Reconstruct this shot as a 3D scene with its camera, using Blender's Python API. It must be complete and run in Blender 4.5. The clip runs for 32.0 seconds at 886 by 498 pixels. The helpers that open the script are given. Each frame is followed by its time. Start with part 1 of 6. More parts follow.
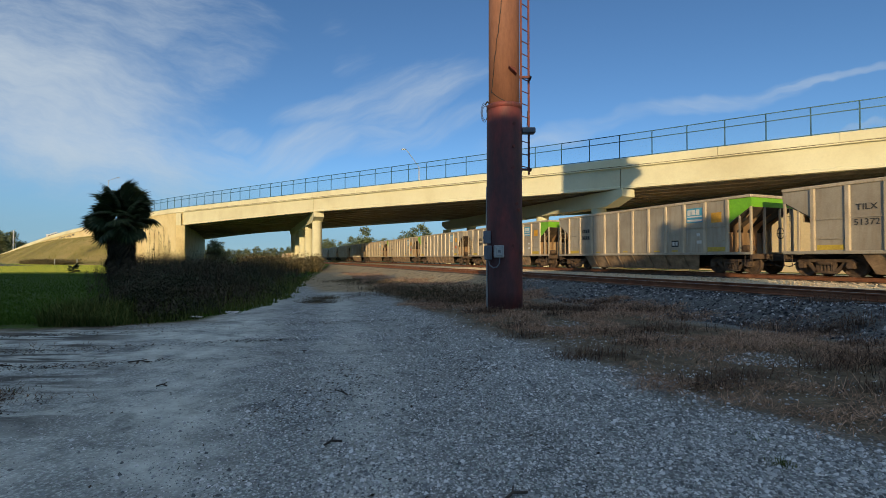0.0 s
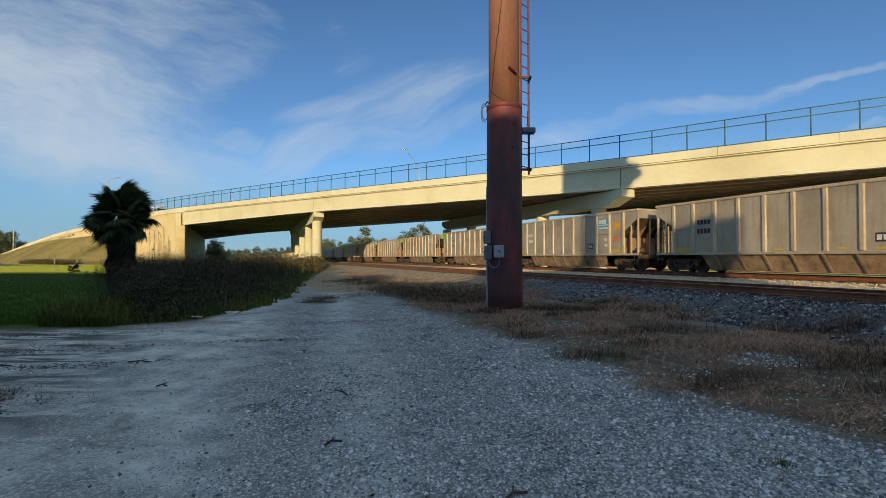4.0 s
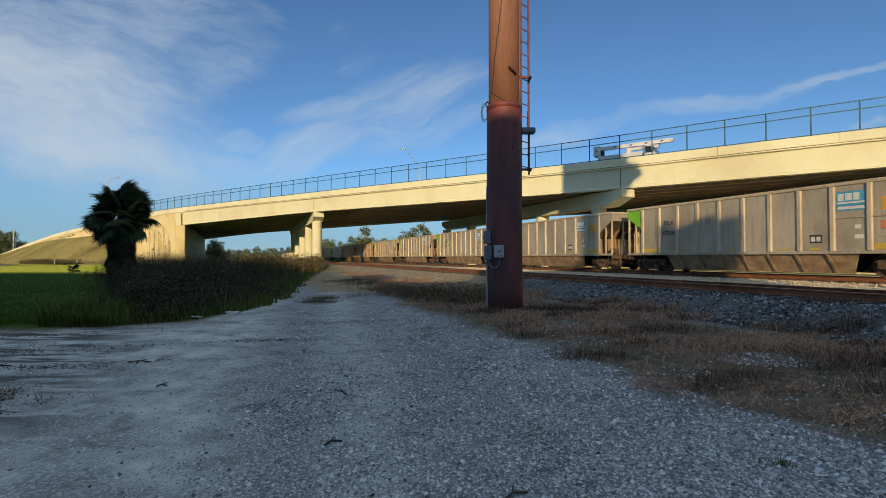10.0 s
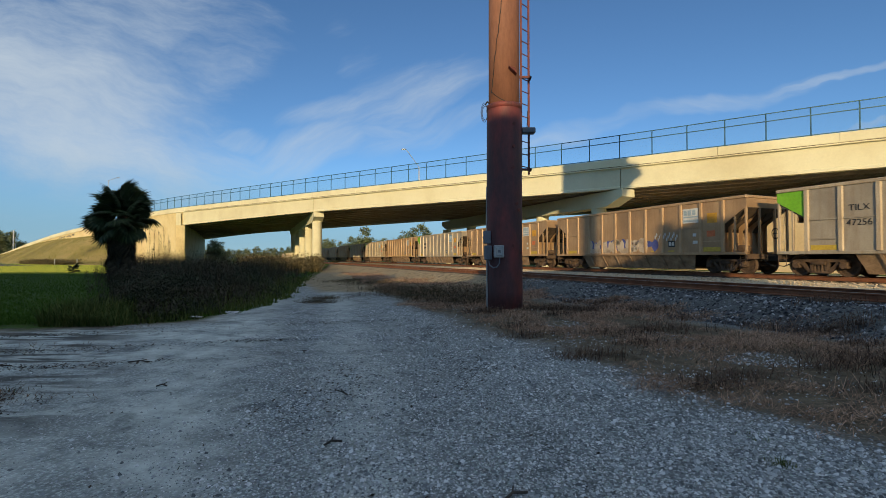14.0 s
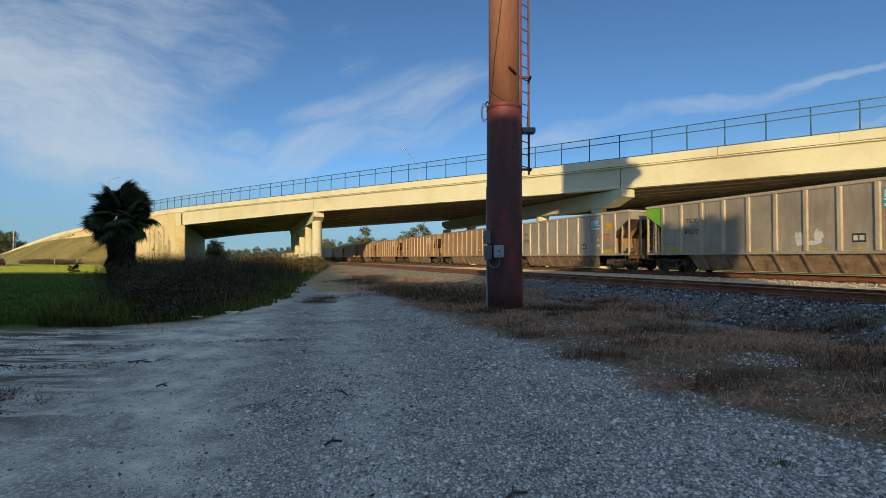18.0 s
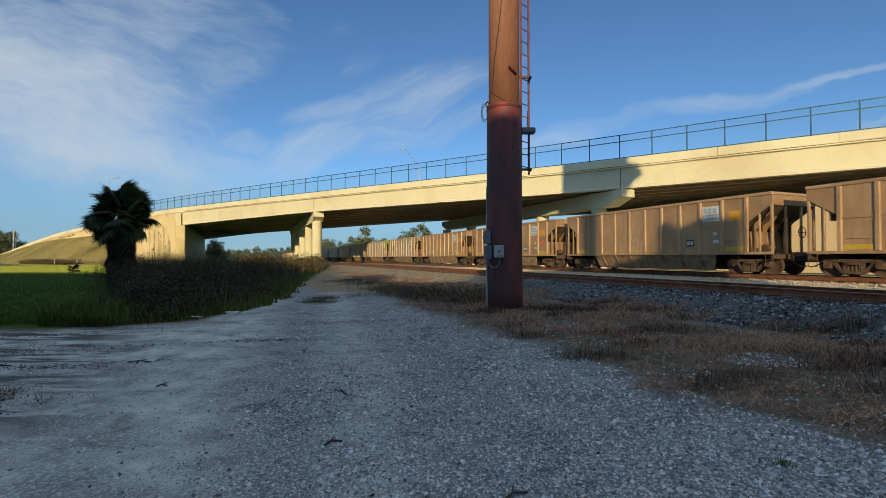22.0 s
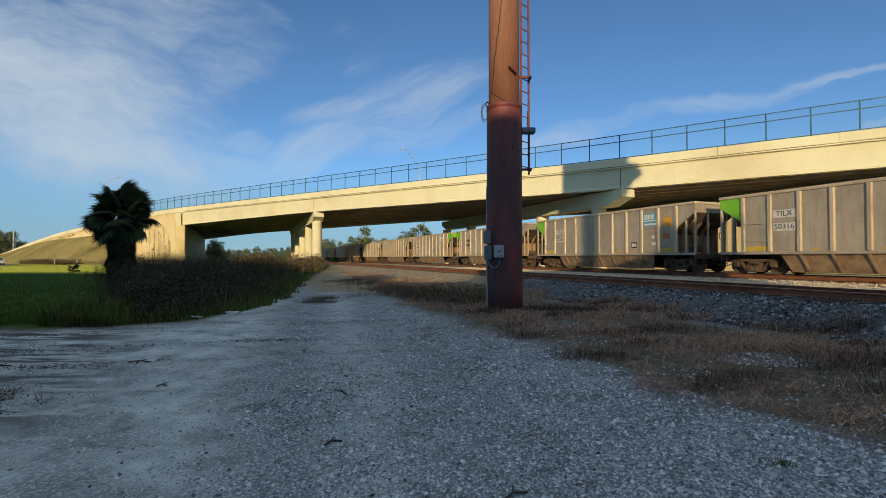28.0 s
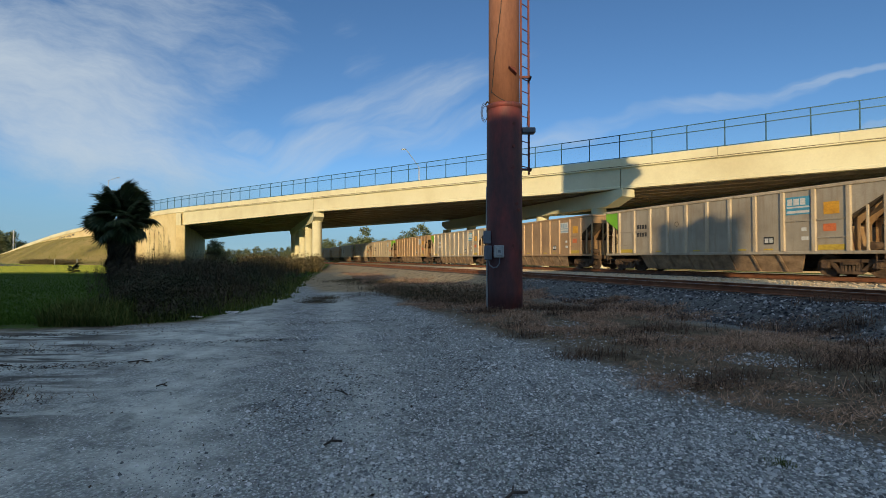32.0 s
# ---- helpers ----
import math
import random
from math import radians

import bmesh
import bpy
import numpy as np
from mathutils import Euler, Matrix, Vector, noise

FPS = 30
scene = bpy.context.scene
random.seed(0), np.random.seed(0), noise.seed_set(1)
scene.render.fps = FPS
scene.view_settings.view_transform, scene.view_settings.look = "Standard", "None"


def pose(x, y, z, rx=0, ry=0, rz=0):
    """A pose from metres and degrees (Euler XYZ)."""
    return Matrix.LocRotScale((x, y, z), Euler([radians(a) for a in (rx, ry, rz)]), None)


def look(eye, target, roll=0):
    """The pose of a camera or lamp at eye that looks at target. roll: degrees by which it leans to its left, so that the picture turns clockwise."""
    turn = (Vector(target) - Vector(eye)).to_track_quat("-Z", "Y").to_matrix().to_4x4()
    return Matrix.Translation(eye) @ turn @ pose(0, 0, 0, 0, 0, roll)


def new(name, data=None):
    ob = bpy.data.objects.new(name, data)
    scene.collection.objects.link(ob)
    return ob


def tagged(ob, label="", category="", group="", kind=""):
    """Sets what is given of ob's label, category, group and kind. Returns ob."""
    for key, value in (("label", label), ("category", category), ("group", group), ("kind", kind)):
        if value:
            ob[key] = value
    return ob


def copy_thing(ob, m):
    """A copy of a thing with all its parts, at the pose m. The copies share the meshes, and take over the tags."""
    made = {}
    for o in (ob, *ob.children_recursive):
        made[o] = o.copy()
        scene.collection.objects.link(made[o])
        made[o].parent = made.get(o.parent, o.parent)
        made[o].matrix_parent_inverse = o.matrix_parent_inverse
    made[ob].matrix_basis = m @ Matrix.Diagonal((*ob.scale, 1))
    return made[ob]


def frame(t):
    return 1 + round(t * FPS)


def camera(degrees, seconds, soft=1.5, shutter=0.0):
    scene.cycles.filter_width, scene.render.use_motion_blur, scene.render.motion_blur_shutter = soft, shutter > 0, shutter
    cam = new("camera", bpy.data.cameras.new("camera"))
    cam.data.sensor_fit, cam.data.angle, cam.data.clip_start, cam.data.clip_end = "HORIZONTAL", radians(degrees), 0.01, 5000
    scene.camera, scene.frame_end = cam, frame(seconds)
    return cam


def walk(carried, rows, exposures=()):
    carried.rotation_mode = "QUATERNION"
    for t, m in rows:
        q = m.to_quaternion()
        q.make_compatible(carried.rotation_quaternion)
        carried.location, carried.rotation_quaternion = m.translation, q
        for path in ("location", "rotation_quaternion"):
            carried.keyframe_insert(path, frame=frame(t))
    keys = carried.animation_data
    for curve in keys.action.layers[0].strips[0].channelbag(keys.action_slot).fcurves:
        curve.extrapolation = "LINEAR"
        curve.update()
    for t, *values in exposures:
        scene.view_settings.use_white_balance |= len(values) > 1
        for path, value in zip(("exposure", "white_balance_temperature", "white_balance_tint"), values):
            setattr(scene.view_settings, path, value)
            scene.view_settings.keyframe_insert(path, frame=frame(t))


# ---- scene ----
# The railway runs along UR, the road bridge along UB; the camera stands on the gravel drive.
UR, DR = Vector((-0.37682, 0.92629, 0)), Vector((0.92629, 0.37682, 0))
UB, NB = Vector((-0.81650, 0.57735, 0)), Vector((0.57735, 0.81650, 0))
EYE = (0.0, 0.0, 1.5)
RAIL_Z, NEAR_TRACK, TRAIN_TRACK = 0.73, 13.3, 23.15

cam = camera(86.0, 32.0, soft=0.8, shutter=0.06)
walk(cam, [(0.0, look(EYE, (0.0, 100.0, 1.5 + 1.9))), (32.0, look(EYE, (0.0, 100.0, 1.5 + 1.9)))])

# ---- light ----
SUN_TURN, SUN_HEIGHT = 8.5, 12.0      # degrees: light runs ahead and to the right; height over the horizon
world = bpy.data.worlds.new("sky")
scene.world = world
world.use_nodes = True
wn, wl = world.node_tree.nodes, world.node_tree.links
sky = wn.new("ShaderNodeTexSky")
sky.sky_type, sky.sun_disc = "NISHITA", False
sky.sun_elevation, sky.sun_rotation = radians(SUN_HEIGHT + 4), radians(180 + SUN_TURN)
sky.altitude, sky.air_density, sky.dust_density, sky.ozone_density = 10, 0.76, 0.0, 3.7
tint = wn.new("ShaderNodeMix")
tint.data_type, tint.blend_type = "RGBA", "MULTIPLY"
tint.inputs[0].default_value, tint.inputs[7].default_value = 1.0, (0.86, 1.0, 1.02, 1)
wl.new(sky.outputs["Color"], tint.inputs[6])
wl.new(tint.outputs[2], wn["Background"].inputs["Color"])
wn["Background"].inputs["Strength"].default_value = 0.124

ahead = Vector((math.sin(radians(SUN_TURN)) * math.cos(radians(SUN_HEIGHT)), math.cos(radians(SUN_TURN)) * math.cos(radians(SUN_HEIGHT)), -math.sin(radians(SUN_HEIGHT))))
sun = new("sun", bpy.data.lights.new("sun", "SUN"))
sun.data.energy, sun.data.angle, sun.data.color = 4.2, radians(0.3), (1.0, 0.76, 0.43)
sun.matrix_basis = look((0, -60, 60), Vector((0, -60, 60)) + ahead)
scene.view_settings.exposure = 0.0

# ---- materials ----
def mat(name, rough=0.8, metal=0.0):
    m = bpy.data.materials.new(name)
    m.use_nodes = True
    b = m.node_tree.nodes["Principled BSDF"]
    b.inputs["Roughness"].default_value, b.inputs["Metallic"].default_value = rough, metal
    return m, m.node_tree.nodes, m.node_tree.links, b


def coords(ns, ls, space, scale=(1, 1, 1)):
    mp = ns.new("ShaderNodeMapping")
    mp.inputs["Scale"].default_value = scale
    if space == "World":
        ls.new(ns.new("ShaderNodeNewGeometry").outputs["Position"], mp.inputs["Vector"])
    else:
        ls.new(ns.new("ShaderNodeTexCoord").outputs[space], mp.inputs["Vector"])
    return mp.outputs["Vector"]


def noisy(ns, ls, vec, scale, detail=4.0, rough=0.6, distort=0.0):
    n = ns.new("ShaderNodeTexNoise")
    n.inputs["Scale"].default_value, n.inputs["Detail"].default_value = scale, detail
    n.inputs["Roughness"].default_value, n.inputs["Distortion"].default_value = rough, distort
    ls.new(vec, n.inputs["Vector"])
    return n.outputs["Fac"]


def ramp(ns, ls, fac, *stops):
    r = ns.new("ShaderNodeValToRGB")
    el = r.color_ramp.elements
    while len(el) < len(stops):
        el.new(0.5)
    for e, (p, c) in zip(el, stops):
        e.position, e.color = p, (*(c if len(c) == 3 else c * 3), 1)
    ls.new(fac, r.inputs["Fac"])
    return r.outputs["Color"]


def mixed(ns, ls, fac, a, b, mode="MIX"):
    n = ns.new("ShaderNodeMix")
    n.data_type, n.blend_type = "RGBA", mode
    for sock, v in ((n.inputs["Factor"], fac), (n.inputs["A"], a), (n.inputs["B"], b)):
        if isinstance(v, tuple):
            sock.default_value = (*v, 1)
        elif isinstance(v, (int, float)):
            sock.default_value = v
        else:
            ls.new(v, sock)
    return n.outputs["Result"]


def bump(ns, ls, b, fac, strength, dist=0.02):
    n = ns.new("ShaderNodeBump")
    n.inputs["Strength"].default_value, n.inputs["Distance"].default_value = strength, dist
    ls.new(fac, n.inputs["Height"])
    ls.new(n.outputs["Normal"], b.inputs["Normal"])


def surface(name, base, dark, light, grain=30.0, stain=1.5, rough=0.8, metal=0.0, relief=0.15, space="World", stretch=(1, 1, 1), spread=0.0, depth=0.01, fleck=0.55):
    """Base colour broken by broad stains and fine grain, with relief; spread: lightness that differs from piece to piece."""
    m, ns, ls, b = mat(name, rough, metal)
    v = coords(ns, ls, space, stretch)
    big, small = noisy(ns, ls, v, stain, 5), noisy(ns, ls, v, grain, 6, 0.7)
    col = ramp(ns, ls, big, (0.3, dark), (0.5, base), (0.72, light))
    col = mixed(ns, ls, fleck, col, ramp(ns, ls, small, (0.3, (0.45,)), (0.7, (1.0,))), "MULTIPLY")
    if spread:
        info = ns.new("ShaderNodeObjectInfo")
        col = mixed(ns, ls, 1.0, col, ramp(ns, ls, info.outputs["Random"], (0.0, (1 - spread,)), (1.0, (1.0,))), "MULTIPLY")
    ls.new(col, b.inputs["Base Color"])
    if relief:
        bump(ns, ls, b, small, relief, depth)
    return m


def leafy(name, a, c, rough=0.6):
    """Leaves or blades that differ from piece to piece."""
    m, ns, ls, b = mat(name, rough)
    geo = ns.new("ShaderNodeNewGeometry")
    col = ramp(ns, ls, geo.outputs["Random Per Island"], (0.0, a), (1.0, c))
    ls.new(col, b.inputs["Base Color"])
    b.inputs["Specular IOR Level"].default_value = 0.12
    return m


def patchy_leaves(name, a, c):
    """Leaves of two casts that change over by patches of a few metres."""
    m, ns, ls, b = mat(name, 0.9)
    geo = ns.new("ShaderNodeNewGeometry")
    one, two = (ramp(ns, ls, geo.outputs["Random Per Island"], (0.0, lo), (1.0, hi)) for lo, hi in (a, c))
    cast = ramp(ns, ls, noisy(ns, ls, coords(ns, ls, "World"), 0.45, 4, 0.6), (0.42, (0.0,)), (0.60, (1.0,)))
    ls.new(mixed(ns, ls, cast, one, two), b.inputs["Base Color"])
    b.inputs["Specular IOR Level"].default_value = 0.1
    return m


def pebbly(name, dark, mid, pale):
    """Stones that differ one by one: most dull, a few pale."""
    m, ns, ls, b = mat(name, 0.92)
    geo = ns.new("ShaderNodeNewGeometry")
    col = ramp(ns, ls, geo.outputs["Random Per Island"], (0.0, dark), (0.72, mid), (0.95, pale), (1.0, pale))
    dust = noisy(ns, ls, coords(ns, ls, "World"), 40, 4, 0.7)
    ls.new(mixed(ns, ls, 0.4, col, ramp(ns, ls, dust, (0.3, (0.55,)), (0.7, (1.0,))), "MULTIPLY"), b.inputs["Base Color"])
    b.inputs["Specular IOR Level"].default_value = 0.2
    return m


WARM_CONCRETE = surface("ochre_concrete", (0.78, 0.60, 0.33), (0.68, 0.50, 0.27), (0.82, 0.66, 0.40), 5, 0.3, 0.85, relief=0.05, fleck=0.25)
GRIME = surface("grimy_joint", (0.20, 0.16, 0.10), (0.09, 0.075, 0.05), (0.46, 0.40, 0.27), 8, 0.2, 0.95, relief=0.1)
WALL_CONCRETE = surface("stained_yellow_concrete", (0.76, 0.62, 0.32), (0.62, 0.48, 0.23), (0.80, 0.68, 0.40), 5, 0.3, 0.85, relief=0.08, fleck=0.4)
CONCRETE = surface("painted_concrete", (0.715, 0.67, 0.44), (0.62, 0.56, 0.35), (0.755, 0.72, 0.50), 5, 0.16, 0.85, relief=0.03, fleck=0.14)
# darker than CONCRETE: shade under the deck put into the colour
CONCRETE_UNDER = surface("shade_dark_concrete", (0.44, 0.355, 0.25), (0.33, 0.265, 0.18), (0.50, 0.41, 0.30), 6, 0.3, 0.9)
FENCE_STEEL = surface("teal_painted_steel", (0.035, 0.12, 0.15), (0.03, 0.09, 0.11), (0.05, 0.16, 0.19), 20, 1.0, 0.5, 0.2)
POLE_WHITE = surface("pale_painted_steel", (0.72, 0.71, 0.68), (0.6, 0.59, 0.56), (0.78, 0.78, 0.76), 20, 1, 0.5)
GALVANISED = surface("galvanised_steel", (0.5, 0.5, 0.48), (0.36, 0.36, 0.35), (0.6, 0.6, 0.58), 30, 2, 0.45, 0.6)
RUST_RAIL = surface("rusty_rail", (0.27, 0.105, 0.048), (0.15, 0.06, 0.03), (0.36, 0.155, 0.075), 40, 2, 0.8, 0.2)
RAIL_TOP = surface("worn_rail_head", (0.42, 0.38, 0.34), (0.3, 0.25, 0.2), (0.5, 0.47, 0.44), 40, 2, 0.35, 0.8)
TIE_WOOD = surface("weathered_tie", (0.12, 0.09, 0.065), (0.07, 0.05, 0.04), (0.18, 0.14, 0.1), 25, 3, 0.9, spread=0.4)
POLE_UP = surface("upper_pole_brown", (0.29, 0.125, 0.07), (0.20, 0.08, 0.045), (0.36, 0.18, 0.11), 14, 0.9, 0.75, stretch=(1, 1, 0.25), relief=0.2)
POLE_LOW = surface("sleeve_dark_red", (0.115, 0.038, 0.034), (0.06, 0.029, 0.03), (0.25, 0.045, 0.036), 12, 1.7, 0.62, stretch=(1, 1, 0.4), relief=0.2)
LADDER_RED = surface("rusty_red_ladder", (0.17, 0.04, 0.03), (0.1, 0.025, 0.02), (0.22, 0.06, 0.04), 30, 3, 0.7)
BOX_GREY = surface("grey_box", (0.16, 0.18, 0.2), (0.1, 0.11, 0.13), (0.2, 0.22, 0.24), 20, 3, 0.5)
BOX_PALE = surface("pale_box", (0.42, 0.44, 0.42), (0.3, 0.32, 0.3), (0.5, 0.52, 0.5), 20, 3, 0.5)
BLACK = surface("black_rubber", (0.02, 0.02, 0.02), (0.012, 0.012, 0.012), (0.03, 0.03, 0.03), 30, 3, 0.7)
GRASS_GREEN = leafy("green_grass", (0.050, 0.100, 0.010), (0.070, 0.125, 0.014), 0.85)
GRASS_DRY = leafy("dry_grass", (0.14, 0.084, 0.056), (0.60, 0.40, 0.27), 0.95)
WEED = patchy_leaves("weed_leaves", ((0.022, 0.030, 0.017), (0.056, 0.066, 0.035)), ((0.038, 0.029, 0.02), (0.11, 0.082, 0.054)))
PALM_LEAF = leafy("palm_leaf", (0.018, 0.032, 0.012), (0.065, 0.08, 0.032), 0.5)
PALM_DEAD = leafy("dead_fronds", (0.025, 0.02, 0.013), (0.07, 0.055, 0.033), 0.95)
PALM_BARK = surface("palm_bark", (0.13, 0.1, 0.075), (0.07, 0.055, 0.04), (0.19, 0.15, 0.11), 18, 3, 0.95, relief=0.5)
TREE_LEAF = leafy("tree_leaves", (0.11, 0.145, 0.07), (0.29, 0.31, 0.145), 0.75)
BARK = surface("tree_bark", (0.11, 0.085, 0.06), (0.06, 0.05, 0.035), (0.16, 0.12, 0.09), 10, 2, 0.95)
STONE = pebbly("gravel_stones", (0.12, 0.128, 0.132), (0.50, 0.52, 0.52), (0.82, 0.83, 0.82))
# ballast with the low sun's warm light put into the colour
SUNLIT_BALLAST = leafy("sunlit_ballast_stones", (0.32, 0.245, 0.155), (0.72, 0.58, 0.41), 0.95)
BALLAST = pebbly("ballast_stones", (0.016, 0.017, 0.02), (0.13, 0.135, 0.145), (0.50, 0.50, 0.50))
TRASH = surface("paper_litter", (0.75, 0.75, 0.73), (0.6, 0.6, 0.58), (0.8, 0.8, 0.8), 20, 3, 0.7)
TWIG = surface("dead_twig", (0.06, 0.05, 0.04), (0.03, 0.025, 0.02), (0.1, 0.08, 0.06), 30, 4, 0.9)
# for the unseen shade casters behind the camera
CASTER = surface("caster_wall", (0.4, 0.38, 0.35), (0.32, 0.3, 0.28), (0.45, 0.43, 0.4), 8, 0.5, 0.9)
ASPHALT = surface("asphalt", (0.055, 0.055, 0.056), (0.04, 0.04, 0.042), (0.075, 0.074, 0.07), 40, 0.4, 0.9)
SLOPE_GRASS = surface("slope_grass", (0.30, 0.25, 0.07), (0.12, 0.10, 0.035), (0.46, 0.33, 0.14), 5, 0.14, 0.95, relief=0.6, depth=0.15)


def car_paint(name, base, dark, light, streak):
    """Weathered hopper side: vertical streaks, dirt from the bottom seam, tone that differs from car to car."""
    m, ns, ls, b = mat(name, 0.5, 0.15)
    v = coords(ns, ls, "Object")
    info = ns.new("ShaderNodeObjectInfo")
    off = ns.new("ShaderNodeVectorMath")
    off.operation = "MULTIPLY_ADD"
    off.inputs[1].default_value = (1, 1, 1)
    ls.new(v, off.inputs[0])
    comb = ns.new("ShaderNodeCombineXYZ")
    for k in range(3):
        mul = ns.new("ShaderNodeMath")
        mul.operation = "MULTIPLY"
        mul.inputs[1].default_value = (37.0, 11.0, 5.0)[k]
        ls.new(info.outputs["Random"], mul.inputs[0])
        ls.new(mul.outputs[0], comb.inputs[k])
    ls.new(comb.outputs[0], off.inputs[2])
    st = ns.new("ShaderNodeMapping")
    st.inputs["Scale"].default_value = (4.0, 4.0, 0.35)
    ls.new(off.outputs[0], st.inputs["Vector"])
    big = noisy(ns, ls, off.outputs[0], 0.45, 5, 0.6)
    runs = noisy(ns, ls, st.outputs["Vector"], 1.6, 6, 0.65)
    fine = noisy(ns, ls, off.outputs[0], 22, 6, 0.7)
    col = ramp(ns, ls, big, (0.32, dark), (0.5, base), (0.7, light))
    col = mixed(ns, ls, ramp(ns, ls, runs, (0.48, (0.0,)), (0.72, (0.75,))), col, streak)
    col = mixed(ns, ls, 0.4, col, ramp(ns, ls, fine, (0.3, (0.5,)), (0.7, (1.0,))), "MULTIPLY")
    ls.new(col, b.inputs["Base Color"])
    bump(ns, ls, b, fine, 0.1, 0.01)
    return m


BODY_GREY = car_paint("grey_car_side", (0.42, 0.36, 0.265), (0.31, 0.26, 0.19), (0.50, 0.435, 0.335), (0.31, 0.23, 0.15))
BODY_BROWN = car_paint("grimy_brown_side", (0.445, 0.281, 0.143), (0.319, 0.204, 0.109), (0.524, 0.357, 0.193), (0.331, 0.189, 0.092))
RIB_GREY = car_paint("pale_rib", (0.57, 0.46, 0.31), (0.44, 0.345, 0.23), (0.64, 0.54, 0.39), (0.37, 0.265, 0.16))
RIB_BROWN = car_paint("grimy_rib", (0.479, 0.316, 0.168), (0.353, 0.224, 0.118), (0.570, 0.388, 0.218), (0.319, 0.184, 0.092))
GREEN = surface("lime_green_paint", (0.20, 0.52, 0.02), (0.16, 0.42, 0.02), (0.25, 0.58, 0.03), 12, 1.0, 0.5, space="Object", relief=0.05)
# lighter than TRUCK: sun on the skirts put into the colour
SKIRT = surface("dusty_sunlit_hopper_steel", (0.31, 0.205, 0.118), (0.17, 0.11, 0.065), (0.42, 0.29, 0.175), 14, 2.5, 0.85, 0.1, space="Object")
# slope sheets, darker than the car sides
SLOPE_STEEL = surface("dark_slope_steel", (0.10, 0.07, 0.045), (0.05, 0.036, 0.025), (0.19, 0.13, 0.08), 10, 1.5, 0.85, 0.1, space="Object", stretch=(1, 1, 0.3))
# darkened: shade beneath the cars put into the steel's colour
TRUCK = surface("dusty_truck_steel", (0.115, 0.072, 0.044), (0.05, 0.034, 0.022), (0.19, 0.125, 0.078), 14, 2.5, 0.85, 0.1, space="Object")
DARK_STEEL = surface("grimy_black_steel", (0.022, 0.018, 0.015), (0.013, 0.011, 0.009), (0.04, 0.03, 0.024), 14, 2, 0.85, space="Object")
ORANGE = surface("orange_panel", (0.72, 0.36, 0.03), (0.6, 0.28, 0.02), (0.78, 0.42, 0.05), 16, 2, 0.6, space="Object", relief=0.03)
RED_ORANGE = surface("red_orange_patch", (0.68, 0.17, 0.05), (0.55, 0.12, 0.04), (0.72, 0.22, 0.07), 16, 2, 0.6, space="Object", relief=0.03)
YELLOW = surface("yellow_stripe", (0.6, 0.42, 0.05), (0.45, 0.3, 0.04), (0.65, 0.48, 0.07), 16, 2, 0.6, space="Object", relief=0.03)
SIGN_BLUE = surface("blue_sign", (0.07, 0.33, 0.50), (0.06, 0.28, 0.43), (0.10, 0.38, 0.55), 16, 2, 0.5, space="Object", relief=0.03)
SIGN_WHITE = surface("white_lettering", (0.68, 0.68, 0.63), (0.55, 0.54, 0.49), (0.72, 0.72, 0.68), 16, 2, 0.6, space="Object", relief=0.03)
FADED_BLUE = surface("faded_blue_lettering", (0.36, 0.46, 0.52), (0.30, 0.38, 0.42), (0.42, 0.52, 0.58), 16, 2, 0.6, space="Object", relief=0.03)
SPRAY_BLUE = surface("blue_spray_paint", (0.07, 0.09, 0.30), (0.05, 0.06, 0.2), (0.12, 0.14, 0.38), 16, 2, 0.6, space="Object", relief=0.03)
SPRAY_TAN = surface("tan_spray_paint", (0.62, 0.50, 0.36), (0.48, 0.37, 0.26), (0.70, 0.60, 0.46), 16, 2, 0.6, space="Object", relief=0.03)
INK = surface("black_lettering", (0.035, 0.035, 0.035), (0.025, 0.025, 0.025), (0.05, 0.05, 0.05), 16, 2, 0.7, space="Object", relief=0.03)

# ---- mesh helpers ----
def mesh_of(bm, name, material, smooth=False):
    me = bpy.data.meshes.new(name)
    bm.to_mesh(me)
    bm.free()
    me.materials.append(material)
    if smooth:
        me.polygons.foreach_set("use_smooth", [True] * len(me.polygons))
    return me


def raw_mesh(name, verts, faces, material, smooth=False):
    me = bpy.data.meshes.new(name)
    me.from_pydata(verts, [], faces)
    me.materials.append(material)
    if smooth:
        me.polygons.foreach_set("use_smooth", [True] * len(me.polygons))
    me.update()
    return me


def part(name, data, material, parent, label="", at=None, smooth=False):
    """One mesh object under a thing or a part; data is a bmesh or a ready mesh."""
    me = data if isinstance(data, bpy.types.Mesh) else mesh_of(data, name, material, smooth)
    ob = new(name, me)
    ob.parent = parent
    if at is not None:
        ob.matrix_basis = at
    return tagged(ob, label)


def thing(name, label, category, m=None, group="", kind=""):
    ob = new(name)
    ob.empty_display_size = 0.2
    if m is not None:
        ob.matrix_basis = m
    return tagged(ob, label, category, group, kind)


def add_box(bm, x0, y0, z0, x1, y1, z1, bevel=0.0):
    """A box in bm, with bevelled edges where asked."""
    vs = [bm.verts.new((x, y, z)) for x in (x0, x1) for y in (y0, y1) for z in (z0, z1)]
    fs = [bm.faces.new([vs[i] for i in q]) for q in ((0, 1, 3, 2), (4, 6, 7, 5), (0, 4, 5, 1), (2, 3, 7, 6), (0, 2, 6, 4), (1, 5, 7, 3))]
    if bevel:
        bmesh.ops.bevel(bm, geom=list({e for f in fs for e in f.edges}), offset=bevel, segments=1, affect="EDGES", profile=0.5)
    return vs


def box(x0, y0, z0, x1, y1, z1, bevel=0.0):
    bm = bmesh.new()
    add_box(bm, x0, y0, z0, x1, y1, z1, bevel)
    return bm


